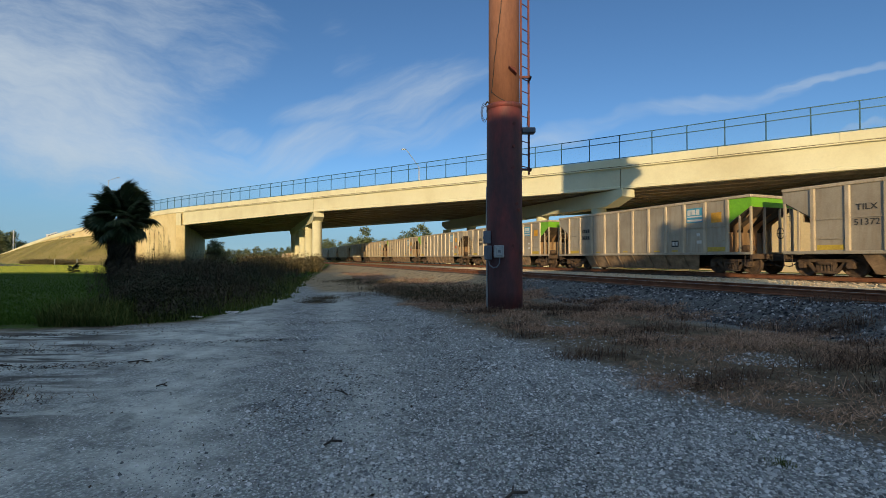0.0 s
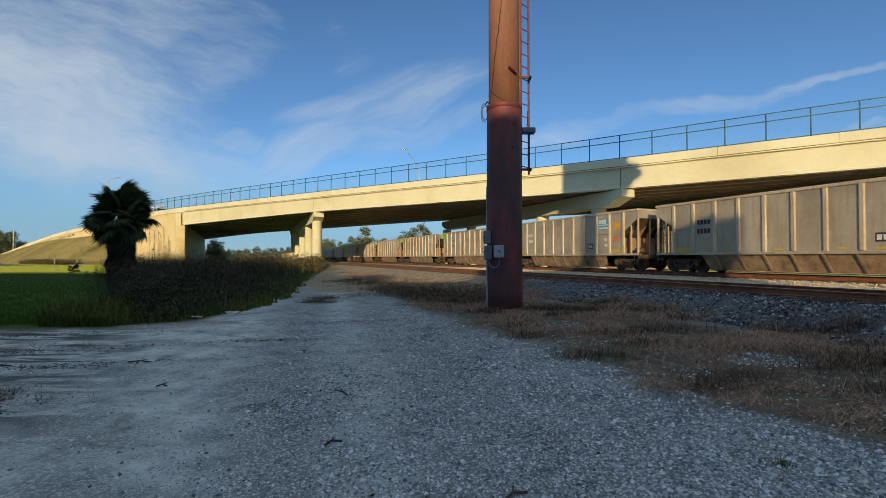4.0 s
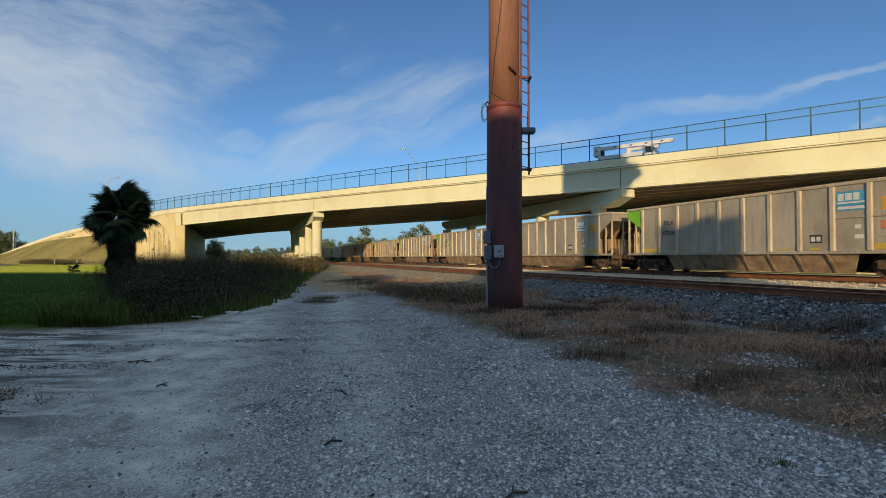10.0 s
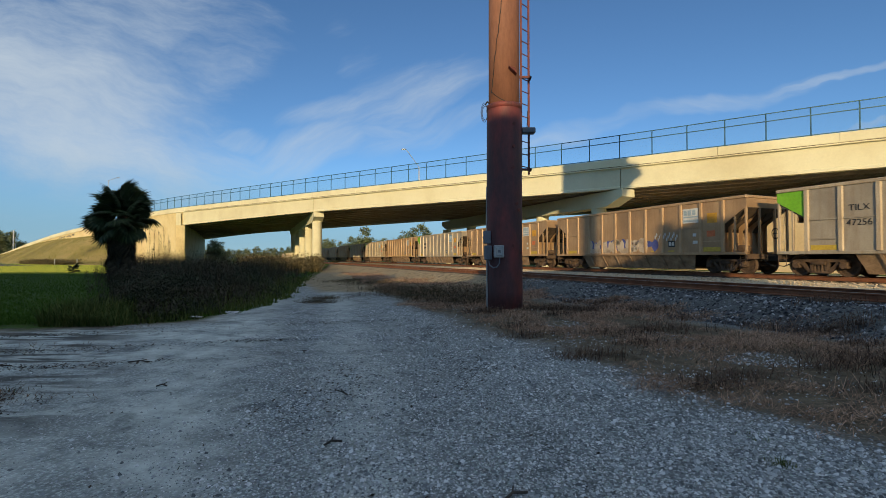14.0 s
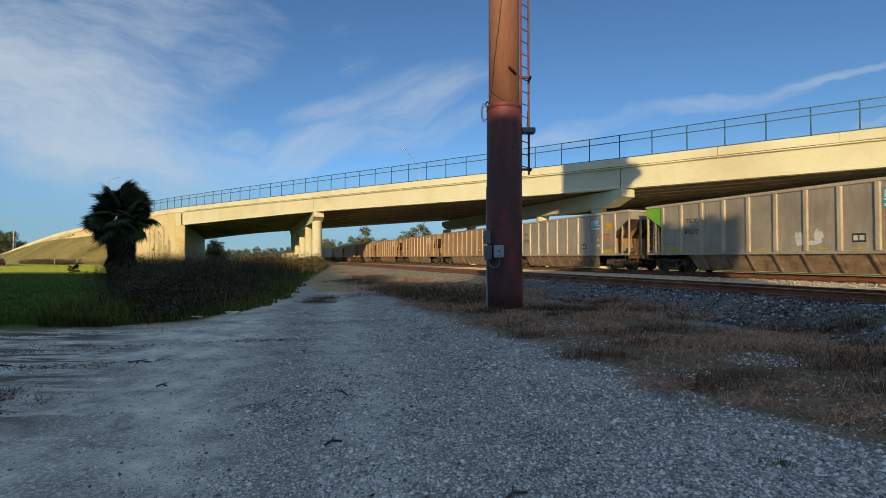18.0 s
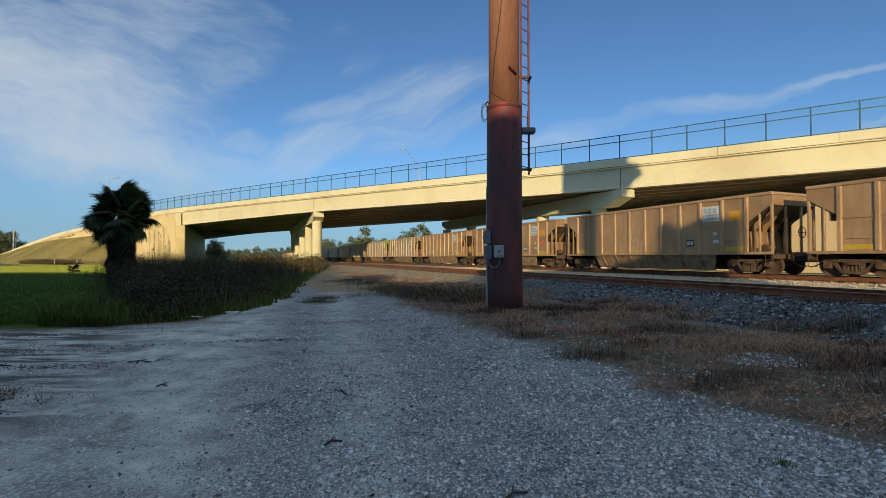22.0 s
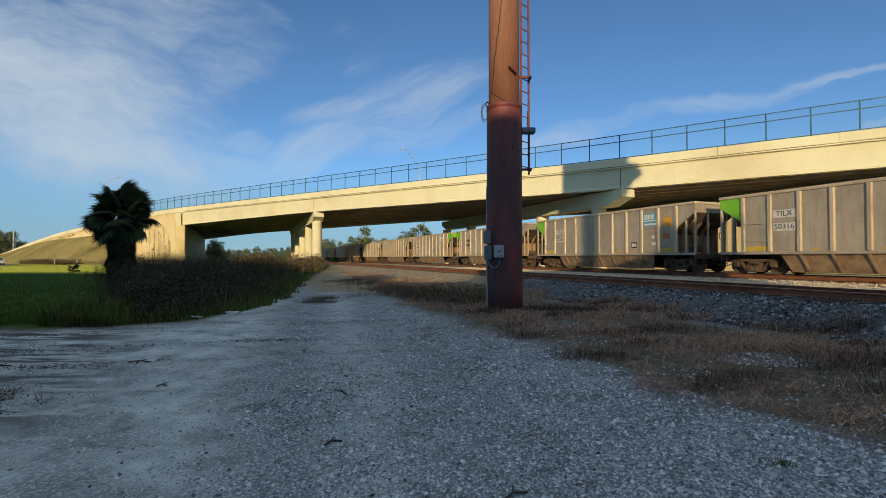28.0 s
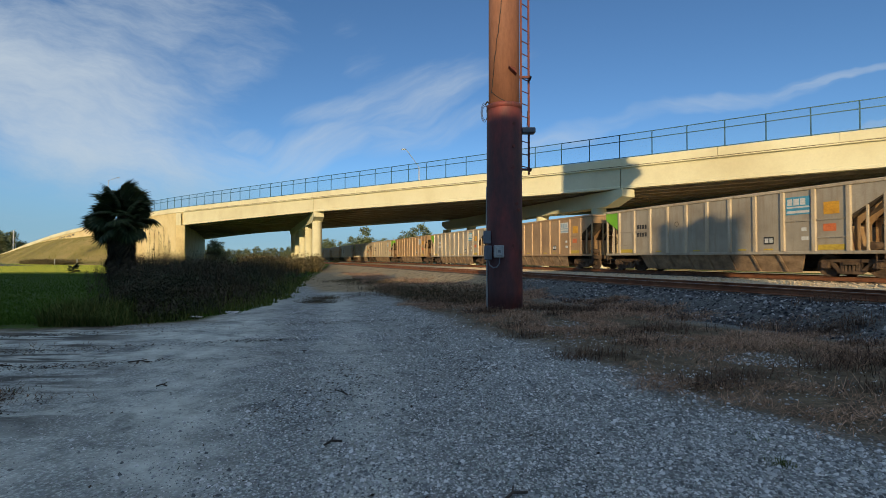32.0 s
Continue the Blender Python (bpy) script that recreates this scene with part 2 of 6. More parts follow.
def add_tube(bm, a, b, r0, r1=None, n=10, cap=True):
    """A round bar from a to b."""
    a, b = Vector(a), Vector(b)
    r1 = r0 if r1 is None else r1
    q = (b - a).to_track_quat("Z", "Y")
    rings = []
    for p, r in ((a, r0), (b, r1)):
        rings.append([bm.verts.new(p + q @ Vector((r * math.cos(2 * math.pi * k / n), r * math.sin(2 * math.pi * k / n), 0))) for k in range(n)])
    for k in range(n):
        bm.faces.new((rings[0][k], rings[0][(k + 1) % n], rings[1][(k + 1) % n], rings[1][k]))
    if cap:
        bm.faces.new(rings[0][::-1])
        bm.faces.new(rings[1])


def tube(a, b, r0, r1=None, n=10):
    bm = bmesh.new()
    add_tube(bm, a, b, r0, r1, n)
    return bm


def add_prism(bm, outline, lift):
    """A flat outline (3D points) pushed along the vector lift."""
    lo = [bm.verts.new(p) for p in outline]
    hi = [bm.verts.new(Vector(p) + Vector(lift)) for p in outline]
    n = len(lo)
    bm.faces.new(lo[::-1])
    bm.faces.new(hi)
    for k in range(n):
        bm.faces.new((lo[k], lo[(k + 1) % n], hi[(k + 1) % n], hi[k]))


def prism(outline, lift):
    bm = bmesh.new()
    add_prism(bm, outline, lift)
    bmesh.ops.recalc_face_normals(bm, faces=bm.faces)
    return bm


def on_track(a, d, z=0.0):
    """World place from metres along the railway, metres across it and height."""
    return UR * a + DR * d + Vector((0, 0, z))


def on_bridge(s, n, z=0.0):
    """World place from metres along the bridge, metres across it and height."""
    return UB * s + NB * n + Vector((0, 0, z))


# ---- ground ----
def smooth_step(a, b, v):
    t = np.clip((v - a) / (b - a), 0, 1)
    return t * t * (3 - 2 * t)


def ground_height(x, y):
    """Height of the land: flat drive, low verge, two raised track beds."""
    d = DR.x * x + DR.y * y
    h = 0.10 * smooth_step(4.5, 8.5, d)
    h = h + 0.42 * smooth_step(9.6, 11.6, d) - 0.06 * smooth_step(15.6, 18.0, d) + 0.05 * smooth_step(20.0, 21.8, d)
    h = h - 0.30 * smooth_step(25.5, 29.0, d)
    return h


def lumps(x, y):
    """Small unevenness, near the camera alone."""
    n1 = np.array([noise.noise((a * 0.35, b * 0.35, 3.1)) for a, b in zip(x, y)])
    n2 = np.array([noise.noise((a * 1.7, b * 1.7, 9.4)) for a, b in zip(x, y)])
    return 0.035 * n1 + 0.012 * n2


def build_ground():
    radii = np.concatenate([np.linspace(0.0, 1.2, 6), 1.2 * 1.025 ** np.arange(1, 210), 215 * 1.12 ** np.arange(1, 29)])
    turns = np.concatenate([np.linspace(-52, 52, 261), np.linspace(58, 302, 42)])
    r, a = np.meshgrid(radii[1:], np.radians(turns), indexing="ij")
    x, y = (r * np.sin(a)).ravel(), (r * np.cos(a)).ravel()
    z = ground_height(x, y)
    close = r.ravel() < 40
    z[close] += lumps(x[close], y[close]) * (1 - smooth_step(25, 40, r.ravel()[close]))
    nr, na = r.shape
    verts = [(0, 0, 0)] + list(zip(x.tolist(), y.tolist(), z.tolist()))
    faces = [(0, 1 + (k + 1) % na, 1 + k) for k in range(na)]
    for i in range(nr - 1):
        for k in range(na):
            p, q = 1 + i * na + k, 1 + i * na + (k + 1) % na
            faces.append((p, q, q + na, p + na))
    m, ns, ls, b = mat("ground_earth", 0.95)
    pos = coords(ns, ls, "World")
    sep = ns.new("ShaderNodeSeparateXYZ")
    ls.new(pos, sep.inputs[0])

    def line(cx, cy, c0):
        n1, n2 = ns.new("ShaderNodeMath"), ns.new("ShaderNodeMath")
        n1.operation, n2.operation = "MULTIPLY_ADD", "MULTIPLY_ADD"
        n1.inputs[1].default_value, n1.inputs[2].default_value = cx, c0
        n2.inputs[1].default_value = cy
        ls.new(sep.outputs["X"], n1.inputs[0])
        ls.new(sep.outputs["Y"], n2.inputs[0])
        ls.new(n1.outputs[0], n2.inputs[2])
        return n2.outputs[0]

    def band(value, lo, hi, soft, wob, amount):
        """1 where value lies between lo and hi, with a ragged edge."""
        ad = ns.new("ShaderNodeMath")
        ad.operation = "MULTIPLY_ADD"
        ad.inputs[1].default_value = amount
        ls.new(wob, ad.inputs[0])
        ls.new(value, ad.inputs[2])
        outs = []
        for u, v in ((lo - soft, lo + soft), (hi + soft, hi - soft)):
            mr = ns.new("ShaderNodeMapRange")
            mr.interpolation_type = "SMOOTHSTEP"
            mr.inputs["From Min"].default_value, mr.inputs["From Max"].default_value = u, v
            ls.new(ad.outputs[0], mr.inputs["Value"])
            outs.append(mr.outputs[0])
        mn = ns.new("ShaderNodeMath")
        mn.operation = "MINIMUM"
        ls.new(outs[0], mn.inputs[0])
        ls.new(outs[1], mn.inputs[1])
        return mn.outputs[0]

    def least(a, b):
        mn = ns.new("ShaderNodeMath")
        mn.operation = "MINIMUM"
        ls.new(a, mn.inputs[0])
        ls.new(b, mn.inputs[1])
        return mn.outputs[0]

    across = line(DR.x, DR.y, -0.5)
    wob = noisy(ns, ls, pos, 0.45, 5, 0.65)
    fine = noisy(ns, ls, pos, 60, 4, 0.8)
    mid = noisy(ns, ls, pos, 5.0, 6, 0.7)
    broad = noisy(ns, ls, pos, 0.7, 5, 0.6)
    vor = ns.new("ShaderNodeTexVoronoi")
    vor.inputs["Scale"].default_value = 34.0
    ls.new(pos, vor.inputs["Vector"])
    small = ns.new("ShaderNodeTexVoronoi")
    small.inputs["Scale"].default_value = 85.0
    ls.new(pos, small.inputs["Vector"])
    # shade between the pebbles, painted as dark cell edges
    gap_shade = mixed(ns, ls, 1.0, ramp(ns, ls, vor.outputs["Distance"], (0.30, (1.0,)), (0.58, (0.07,))), ramp(ns, ls, small.outputs["Distance"], (0.30, (1.0,)), (0.65, (0.4,))), "MULTIPLY")
    pebble = ramp(ns, ls, vor.outputs["Color"], (0.05, (0.19, 0.192, 0.20)), (0.5, (0.80, 0.805, 0.81)), (0.95, (0.97, 0.97, 0.96)))
    gravel = mixed(ns, ls, ramp(ns, ls, fine, (0.3, (0.45,)), (0.7, (1.0,))), (0.50, 0.503, 0.503), mixed(ns, ls, 0.85, mixed(ns, ls, 0.35, pebble, small.outputs["Color"], "SOFT_LIGHT"), gap_shade, "MULTIPLY"))
    sand = mixed(ns, ls, ramp(ns, ls, mid, (0.42, (0.0,)), (0.66, (0.8,))), (0.74, 0.735, 0.70), (0.52, 0.515, 0.49))
    sand = mixed(ns, ls, 0.35, sand, ramp(ns, ls, fine, (0.3, (0.6,)), (0.7, (1.0,))), "MULTIPLY")
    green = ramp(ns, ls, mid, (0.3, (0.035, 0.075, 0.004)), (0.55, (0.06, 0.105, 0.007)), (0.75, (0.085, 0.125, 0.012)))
    soil = ramp(ns, ls, mid, (0.3, (0.08, 0.058, 0.038)), (0.6, (0.18, 0.135, 0.09)), (0.8, (0.32, 0.25, 0.18)))
    stones = mixed(ns, ls, ramp(ns, ls, fine, (0.3, (0.0,)), (0.7, (1.0,))), (0.03, 0.03, 0.03), mixed(ns, ls, 0.75, pebble, (0.05, 0.05, 0.052)))
    # ballast ground beyond the siding, sunlight painted in
    pale = mixed(ns, ls, ramp(ns, ls, mid, (0.35, (0.0,)), (0.7, (0.8,))), (0.6, 0.52, 0.4), (0.42, 0.36, 0.27))
    # pale sandy wheel track on the drive's far side, gravel on the near one
    sandy = ramp(ns, ls, broad, (0.42, (0.25,)), (0.58, (1.0,)))
    left = band(line(1.0, 0.30, 0.0), -14.0, 0.1, 0.7, wob, 1.6)
    rut = band(line(1.0, 0.24, 0.0), 0.55, 1.25, 0.45, wob, 1.2)
    # dark earth bared in long streaks across the sand
    swept = ns.new("ShaderNodeMapping")
    swept.inputs["Rotation"].default_value, swept.inputs["Scale"].default_value = (0, 0, radians(-20)), (0.42, 3.0, 1)
    ls.new(pos, swept.inputs["Vector"])
    streak = noisy(ns, ls, swept.outputs["Vector"], 1.0, 7, 0.62, 0.5)
    bare = least(ramp(ns, ls, streak, (0.47, (0.0,)), (0.55, (1.0,))), band(line(1.0, 0.52, 0.0), -60.0, -0.9, 0.8, wob, 1.0))
    bare = least(bare, band(line(0.0, 1.0, 0.0), 4.6, 14.0, 0.6, wob, 1.0))
    col = mixed(ns, ls, left, gravel, mixed(ns, ls, sandy, gravel, sand))
    col = mixed(ns, ls, mixed(ns, ls, 0.55, (0, 0, 0), rut), col, sand)
    col = mixed(ns, ls, mixed(ns, ls, 0.9, (0, 0, 0), bare), col, (0.09, 0.083, 0.076))
    verge = least(band(across, 5.2, 9.9, 0.7, wob, 2.5), band(line(1.0, 0.282, 0.0), 4.0, 900.0, 0.6, wob, 1.6))
    col = mixed(ns, ls, verge, col, soil)
    col = mixed(ns, ls, band(across, 9.2, 14.5, 0.35, wob, 0.8), col, stones)
    dirt = ramp(ns, ls, mid, (0.35, (0.22, 0.15, 0.09)), (0.65, (0.50, 0.37, 0.23)))
    col = mixed(ns, ls, least(band(across, 3.0, 12.6, 0.5, wob, 1.2), band(line(0.0, 1.0, 0.0), 22.5, 900.0, 1.5, wob, 3.0)), col, dirt)
    col = mixed(ns, ls, band(across, 14.3, 44.0, 0.5, wob, 0.8), col, pale)
    lawn = least(band(line(0.5, -1.0, 0.0), -9000.0, -12.9, 0.3, wob, 3.2), band(line(1.0, 0.19, 0.0), -9000.0, -3.2, 0.3, wob, 0.9))
    skirt = least(band(line(0.5, -1.0, 0.0), -9000.0, -12.9, 0.6, wob, 2.2), band(line(1.0, 0.19, 0.0), -9000.0, -2.6, 0.5, wob, 1.6))
    col = mixed(ns, ls, skirt, col, soil)
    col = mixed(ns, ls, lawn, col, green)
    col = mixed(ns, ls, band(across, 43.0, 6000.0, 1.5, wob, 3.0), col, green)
    patchy = noisy(ns, ls, pos, 1.9, 8, 0.72, 0.4)
    col = mixed(ns, ls, 1.0, col, ramp(ns, ls, patchy, (0.30, (0.34,)), (0.47, (0.88,)), (0.75, (1.2,))), "MULTIPLY")
    col = mixed(ns, ls, 1.0, col, (0.93, 1.0, 0.97), "MULTIPLY")
    ls.new(col, b.inputs["Base Color"])
    b.inputs["Specular IOR Level"].default_value = 0.22
    bump(ns, ls, b, mixed(ns, ls, 0.5, fine, vor.outputs["Distance"]), 0.9, 0.03)
    ob = new("ground", raw_mesh("ground", verts, faces, m, True))
    tagged(ob, "grey gravel drive, grass and track ballast reaching the horizon", "ground", kind="structure")
    return ob


ground = build_ground()


# ---- unseen blocks added behind the camera to shade drive, train and bridge ----
def build_shade_block():
    """Unseen plain walls with stepped tops, a column and a high plate, shaped to cast shade."""
    back, slope = -50.0, math.tan(radians(SUN_HEIGHT)) / math.cos(radians(SUN_TURN))
    shift, rise = back * math.tan(radians(SUN_TURN)), -back * slope

    def block(name, label, x0, x1, low, high, depth=9.0, bevel=0.05):
        """A block whose shade spans x0 to x1 and reaches the given heights where the camera stands."""
        ob = new(name, mesh_of(box(x0 + shift, back - depth, low, x1 + shift - 0.003, back, high + rise, bevel), "wall", CASTER))
        return tagged(ob, label, "wall", kind="structure")

    for x0, x1, h in ((-150, -16, 10.2), (-16, -9, 8.2), (-9, -2.2, 5.8), (-2.2, 4.76, 8.4), (5.44, 8.2, 7.7)):
        block("wall_shed", "unseen plain wall added behind the camera to cast shade", x0, x1, -0.2, h)
    for x0, x1, h in ((8.2, 8.7, 9.2), (8.7, 9.4, 8.75), (9.4, 10.1, 8.85), (10.1, 10.74, 8.45)):
        block("wall_shed", "unseen thin wall with a stepped top, added to cast shade", x0, x1, -0.2, h, 0.6)
    block("wall_tower_column", "unseen plain column added to cast shade", 4.76, 5.44, -0.2, 16.3, 1.2)
    # high plate, its sloping outline cut to the shadow wanted on the bridge
    side = [(5.2, 30.0), (11.2, 30.0), (11.2, 21.2), (12.0, 20.9), (12.5, 19.9), (11.6, 19.3), (10.9, 17.9), (9.9, 17.6), (8.9, 16.7), (7.2, 16.9), (6.4, 16.2), (5.2, 16.2)]
    slab_high = new("wall_tower", mesh_of(prism([(x + shift, back, h + rise) for x, h in side], (0, -1.2, 0)), "wall", CASTER))
    tagged(slab_high, "unseen tall plate with a sloping underside, added to cast shade", "wall", kind="structure")


build_shade_block()


# ---- clouds: a far sheet of sky ----
def build_clouds():
    radius = 3200.0
    verts, faces, nu, nv = [], [], 97, 41
    for i in range(nv):
        for k in range(nu):
            az, el = radians(-180 + 360 * k / (nu - 1)), radians(-1 + 90 * i / (nv - 1))
            verts.append((radius * math.sin(az) * math.cos(el), radius * math.cos(az) * math.cos(el), radius * math.sin(el)))
    for i in range(nv - 1):
        for k in range(nu - 1):
            p = i * nu + k
            faces.append((p, p + 1, p + nu + 1, p + nu))
    m = bpy.data.materials.new("high_cloud")
    m.use_nodes = True
    ns, ls = m.node_tree.nodes, m.node_tree.links
    ns.remove(ns["Principled BSDF"])
    v = coords(ns, ls, "Object", (1 / radius,) * 3)
    sep = ns.new("ShaderNodeSeparateXYZ")
    ls.new(v, sep.inputs[0])

    def op(kind, a, b=None):
        n = ns.new("ShaderNodeMath")
        n.operation = kind
        for sock, val in zip(n.inputs, (a, b)):
            if val is None:
                continue
            if isinstance(val, (int, float)):
                sock.default_value = val
            else:
                ls.new(val, sock)
        return n.outputs[0]

    # u, w: sideways and upward slope of the line of sight
    u, w = op("DIVIDE", sep.outputs["X"], sep.outputs["Y"]), op("DIVIDE", sep.outputs["Z"], sep.outputs["Y"])
    comb = ns.new("ShaderNodeCombineXYZ")
    ls.new(u, comb.inputs[0])
    ls.new(w, comb.inputs[1])
    warp = ns.new("ShaderNodeTexNoise")
    warp.inputs["Scale"].default_value, warp.inputs["Detail"].default_value = 3.0, 4
    ls.new(comb.outputs[0], warp.inputs["Vector"])
    wv = ns.new("ShaderNodeVectorMath")
    wv.operation = "MULTIPLY_ADD"
    wv.inputs[1].default_value = (0.16, 0.16, 0)
    ls.new(warp.outputs["Color"], wv.inputs[0])
    ls.new(comb.outputs[0], wv.inputs[2])

    def streaks(turn, stretch, scale, detail=8, rough=0.62):
        mp = ns.new("ShaderNodeMapping")
        mp.vector_type = "TEXTURE"
        mp.inputs["Rotation"].default_value = (0, 0, radians(turn))
        mp.inputs["Scale"].default_value = (stretch, 1, 1)
        ls.new(wv.outputs[0], mp.inputs["Vector"])
        return noisy(ns, ls, mp.outputs["Vector"], scale, detail, rough)

    def patch(cu, cw, ru, rw, turn, gain):
        """A soft tilted patch where cloud can lie."""
        mp = ns.new("ShaderNodeMapping")
        mp.vector_type = "TEXTURE"
        mp.inputs["Location"].default_value = (cu + 0.08, cw + 0.08, 0)
        mp.inputs["Rotation"].default_value = (0, 0, radians(turn))
        mp.inputs["Scale"].default_value = (ru, rw, 1)
        ls.new(wv.outputs[0], mp.inputs["Vector"])
        ln = ns.new("ShaderNodeVectorMath")
        ln.operation = "LENGTH"
        ls.new(mp.outputs["Vector"], ln.inputs[0])
        mr = ns.new("ShaderNodeMapRange")
        mr.interpolation_type = "SMOOTHERSTEP"
        mr.inputs["From Min"].default_value, mr.inputs["From Max"].default_value = 1.0, 0.1
        mr.inputs["To Max"].default_value = gain
        ls.new(ln.outputs["Value"], mr.inputs["Value"])
        return mr.outputs[0]

    def group(patches, tex, lo, hi):
        total = None
        for p in patches:
            f = patch(*p)
            total = f if total is None else op("MAXIMUM", total, f)
        mr = ns.new("ShaderNodeMapRange")
        mr.interpolation_type = "SMOOTHSTEP"
        mr.inputs["From Min"].default_value, mr.inputs["From Max"].default_value = lo, hi
        ls.new(op("ADD", tex, op("MULTIPLY", op("SUBTRACT", total, 1.0), 0.55)), mr.inputs["Value"])
        return mr.outputs[0]

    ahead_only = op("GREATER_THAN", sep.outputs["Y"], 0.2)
    # glowing cloud above the view, added to brighten the shaded ground
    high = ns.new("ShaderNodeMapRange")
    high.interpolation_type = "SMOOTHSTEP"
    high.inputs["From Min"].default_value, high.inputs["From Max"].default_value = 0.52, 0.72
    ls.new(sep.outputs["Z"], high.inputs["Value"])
    overhead_fill = ramp(ns, ls, noisy(ns, ls, v, 2.5, 8, 0.6, 0.6), (0.30, (0.35,)), (0.60, (1.0,)))
    wide = streaks(-16, 3.5, 7.0, 10, 0.66)
    wisp = streaks(26, 6.0, 8.0, 10, 0.66)
    flat = streaks(3, 6.0, 9.0)
    a = group(CLOUD_MASS, wide, 0.16, 0.80)
    b = group(CLOUD_WISPS, wisp, 0.27, 0.92)
    c = group(CLOUD_BANDS, flat, 0.30, 0.92)
    cover = op("MULTIPLY", op("MAXIMUM", a, op("MAXIMUM", b, c)), ahead_only)
    cover = op("MAXIMUM", cover, op("MULTIPLY", overhead_fill, high.outputs[0]))
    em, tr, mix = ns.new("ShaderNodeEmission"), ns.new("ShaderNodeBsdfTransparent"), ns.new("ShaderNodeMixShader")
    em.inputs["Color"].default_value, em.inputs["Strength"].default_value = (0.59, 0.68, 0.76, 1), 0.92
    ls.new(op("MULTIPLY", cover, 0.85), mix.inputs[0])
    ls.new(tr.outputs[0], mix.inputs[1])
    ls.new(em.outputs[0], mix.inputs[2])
    # painted haze: a blue glow mixed in low to darken the horizon sky
    veil, dim, over = ns.new("ShaderNodeMapRange"), ns.new("ShaderNodeEmission"), ns.new("ShaderNodeMixShader")
    veil.interpolation_type = "SMOOTHSTEP"
    veil.inputs["From Min"].default_value, veil.inputs["From Max"].default_value = 0.20, 0.03
    veil.inputs["To Max"].default_value = 0.82
    ls.new(sep.outputs["Z"], veil.inputs["Value"])
    dim.inputs["Color"].default_value = (0.215, 0.385, 0.53, 1)
    ls.new(veil.outputs[0], over.inputs[0])
    ls.new(mix.outputs[0], over.inputs[1])
    ls.new(dim.outputs[0], over.inputs[2])
    ls.new(over.outputs[0], ns["Material Output"].inputs["Surface"])
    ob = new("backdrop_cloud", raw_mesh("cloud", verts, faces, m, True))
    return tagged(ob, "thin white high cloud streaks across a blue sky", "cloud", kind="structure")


# sideways slope, upward slope, half sizes, tilt in degrees, strength
CLOUD_MASS = [(-0.86, 0.36, 0.85, 0.34, -26, 1.2), (-0.60, 0.25, 0.50, 0.14, -16, 1.0), (-0.85, 0.27, 0.6, 0.12, -20, 1.2), (-0.70, 0.52, 0.6, 0.22, 3, 0.78), (-0.48, 0.44, 0.24, 0.34, -50, 0.62)]
CLOUD_WISPS = [(-0.25, 0.30, 0.22, 0.06, 12, 1.05), (-0.12, 0.31, 0.6, 0.15, 25, 0.95), (-0.30, 0.22, 0.34, 0.10, 18, 1.15), (-0.02, 0.27, 0.45, 0.07, 16, 0.95), (-0.20, 0.43, 0.26, 0.12, -55, 0.66), (0.02, 0.36, 0.5, 0.10, 24, 0.72), (-0.58, 0.53, 0.3, 0.045, 12, 0.95), (0.35, 0.52, 0.35, 0.035, 22, 0.6), (-0.44, 0.26, 0.20, 0.06, -14, 0.9)]
CLOUD_BANDS = [(0.45, 0.305, 0.8, 0.05, 11, 1.0), (0.80, 0.372, 0.55, 0.02, 9, 1.0), (0.32, 0.272, 0.6, 0.05, 13, 1.0), (0.85, 0.278, 0.5, 0.016, 9, 0.95), (-0.26, 0.24, 0.5, 0.05, 7, 1.05), (-0.90, 0.19, 0.5, 0.05, -5, 0.75), (-0.50, 0.20, 0.7, 0.06, -2, 0.55), (0.3, 0.24, 0.6, 0.06, 8, 0.6), (-0.95, 0.115, 0.4, 0.025, -3, 0.8)]
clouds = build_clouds()

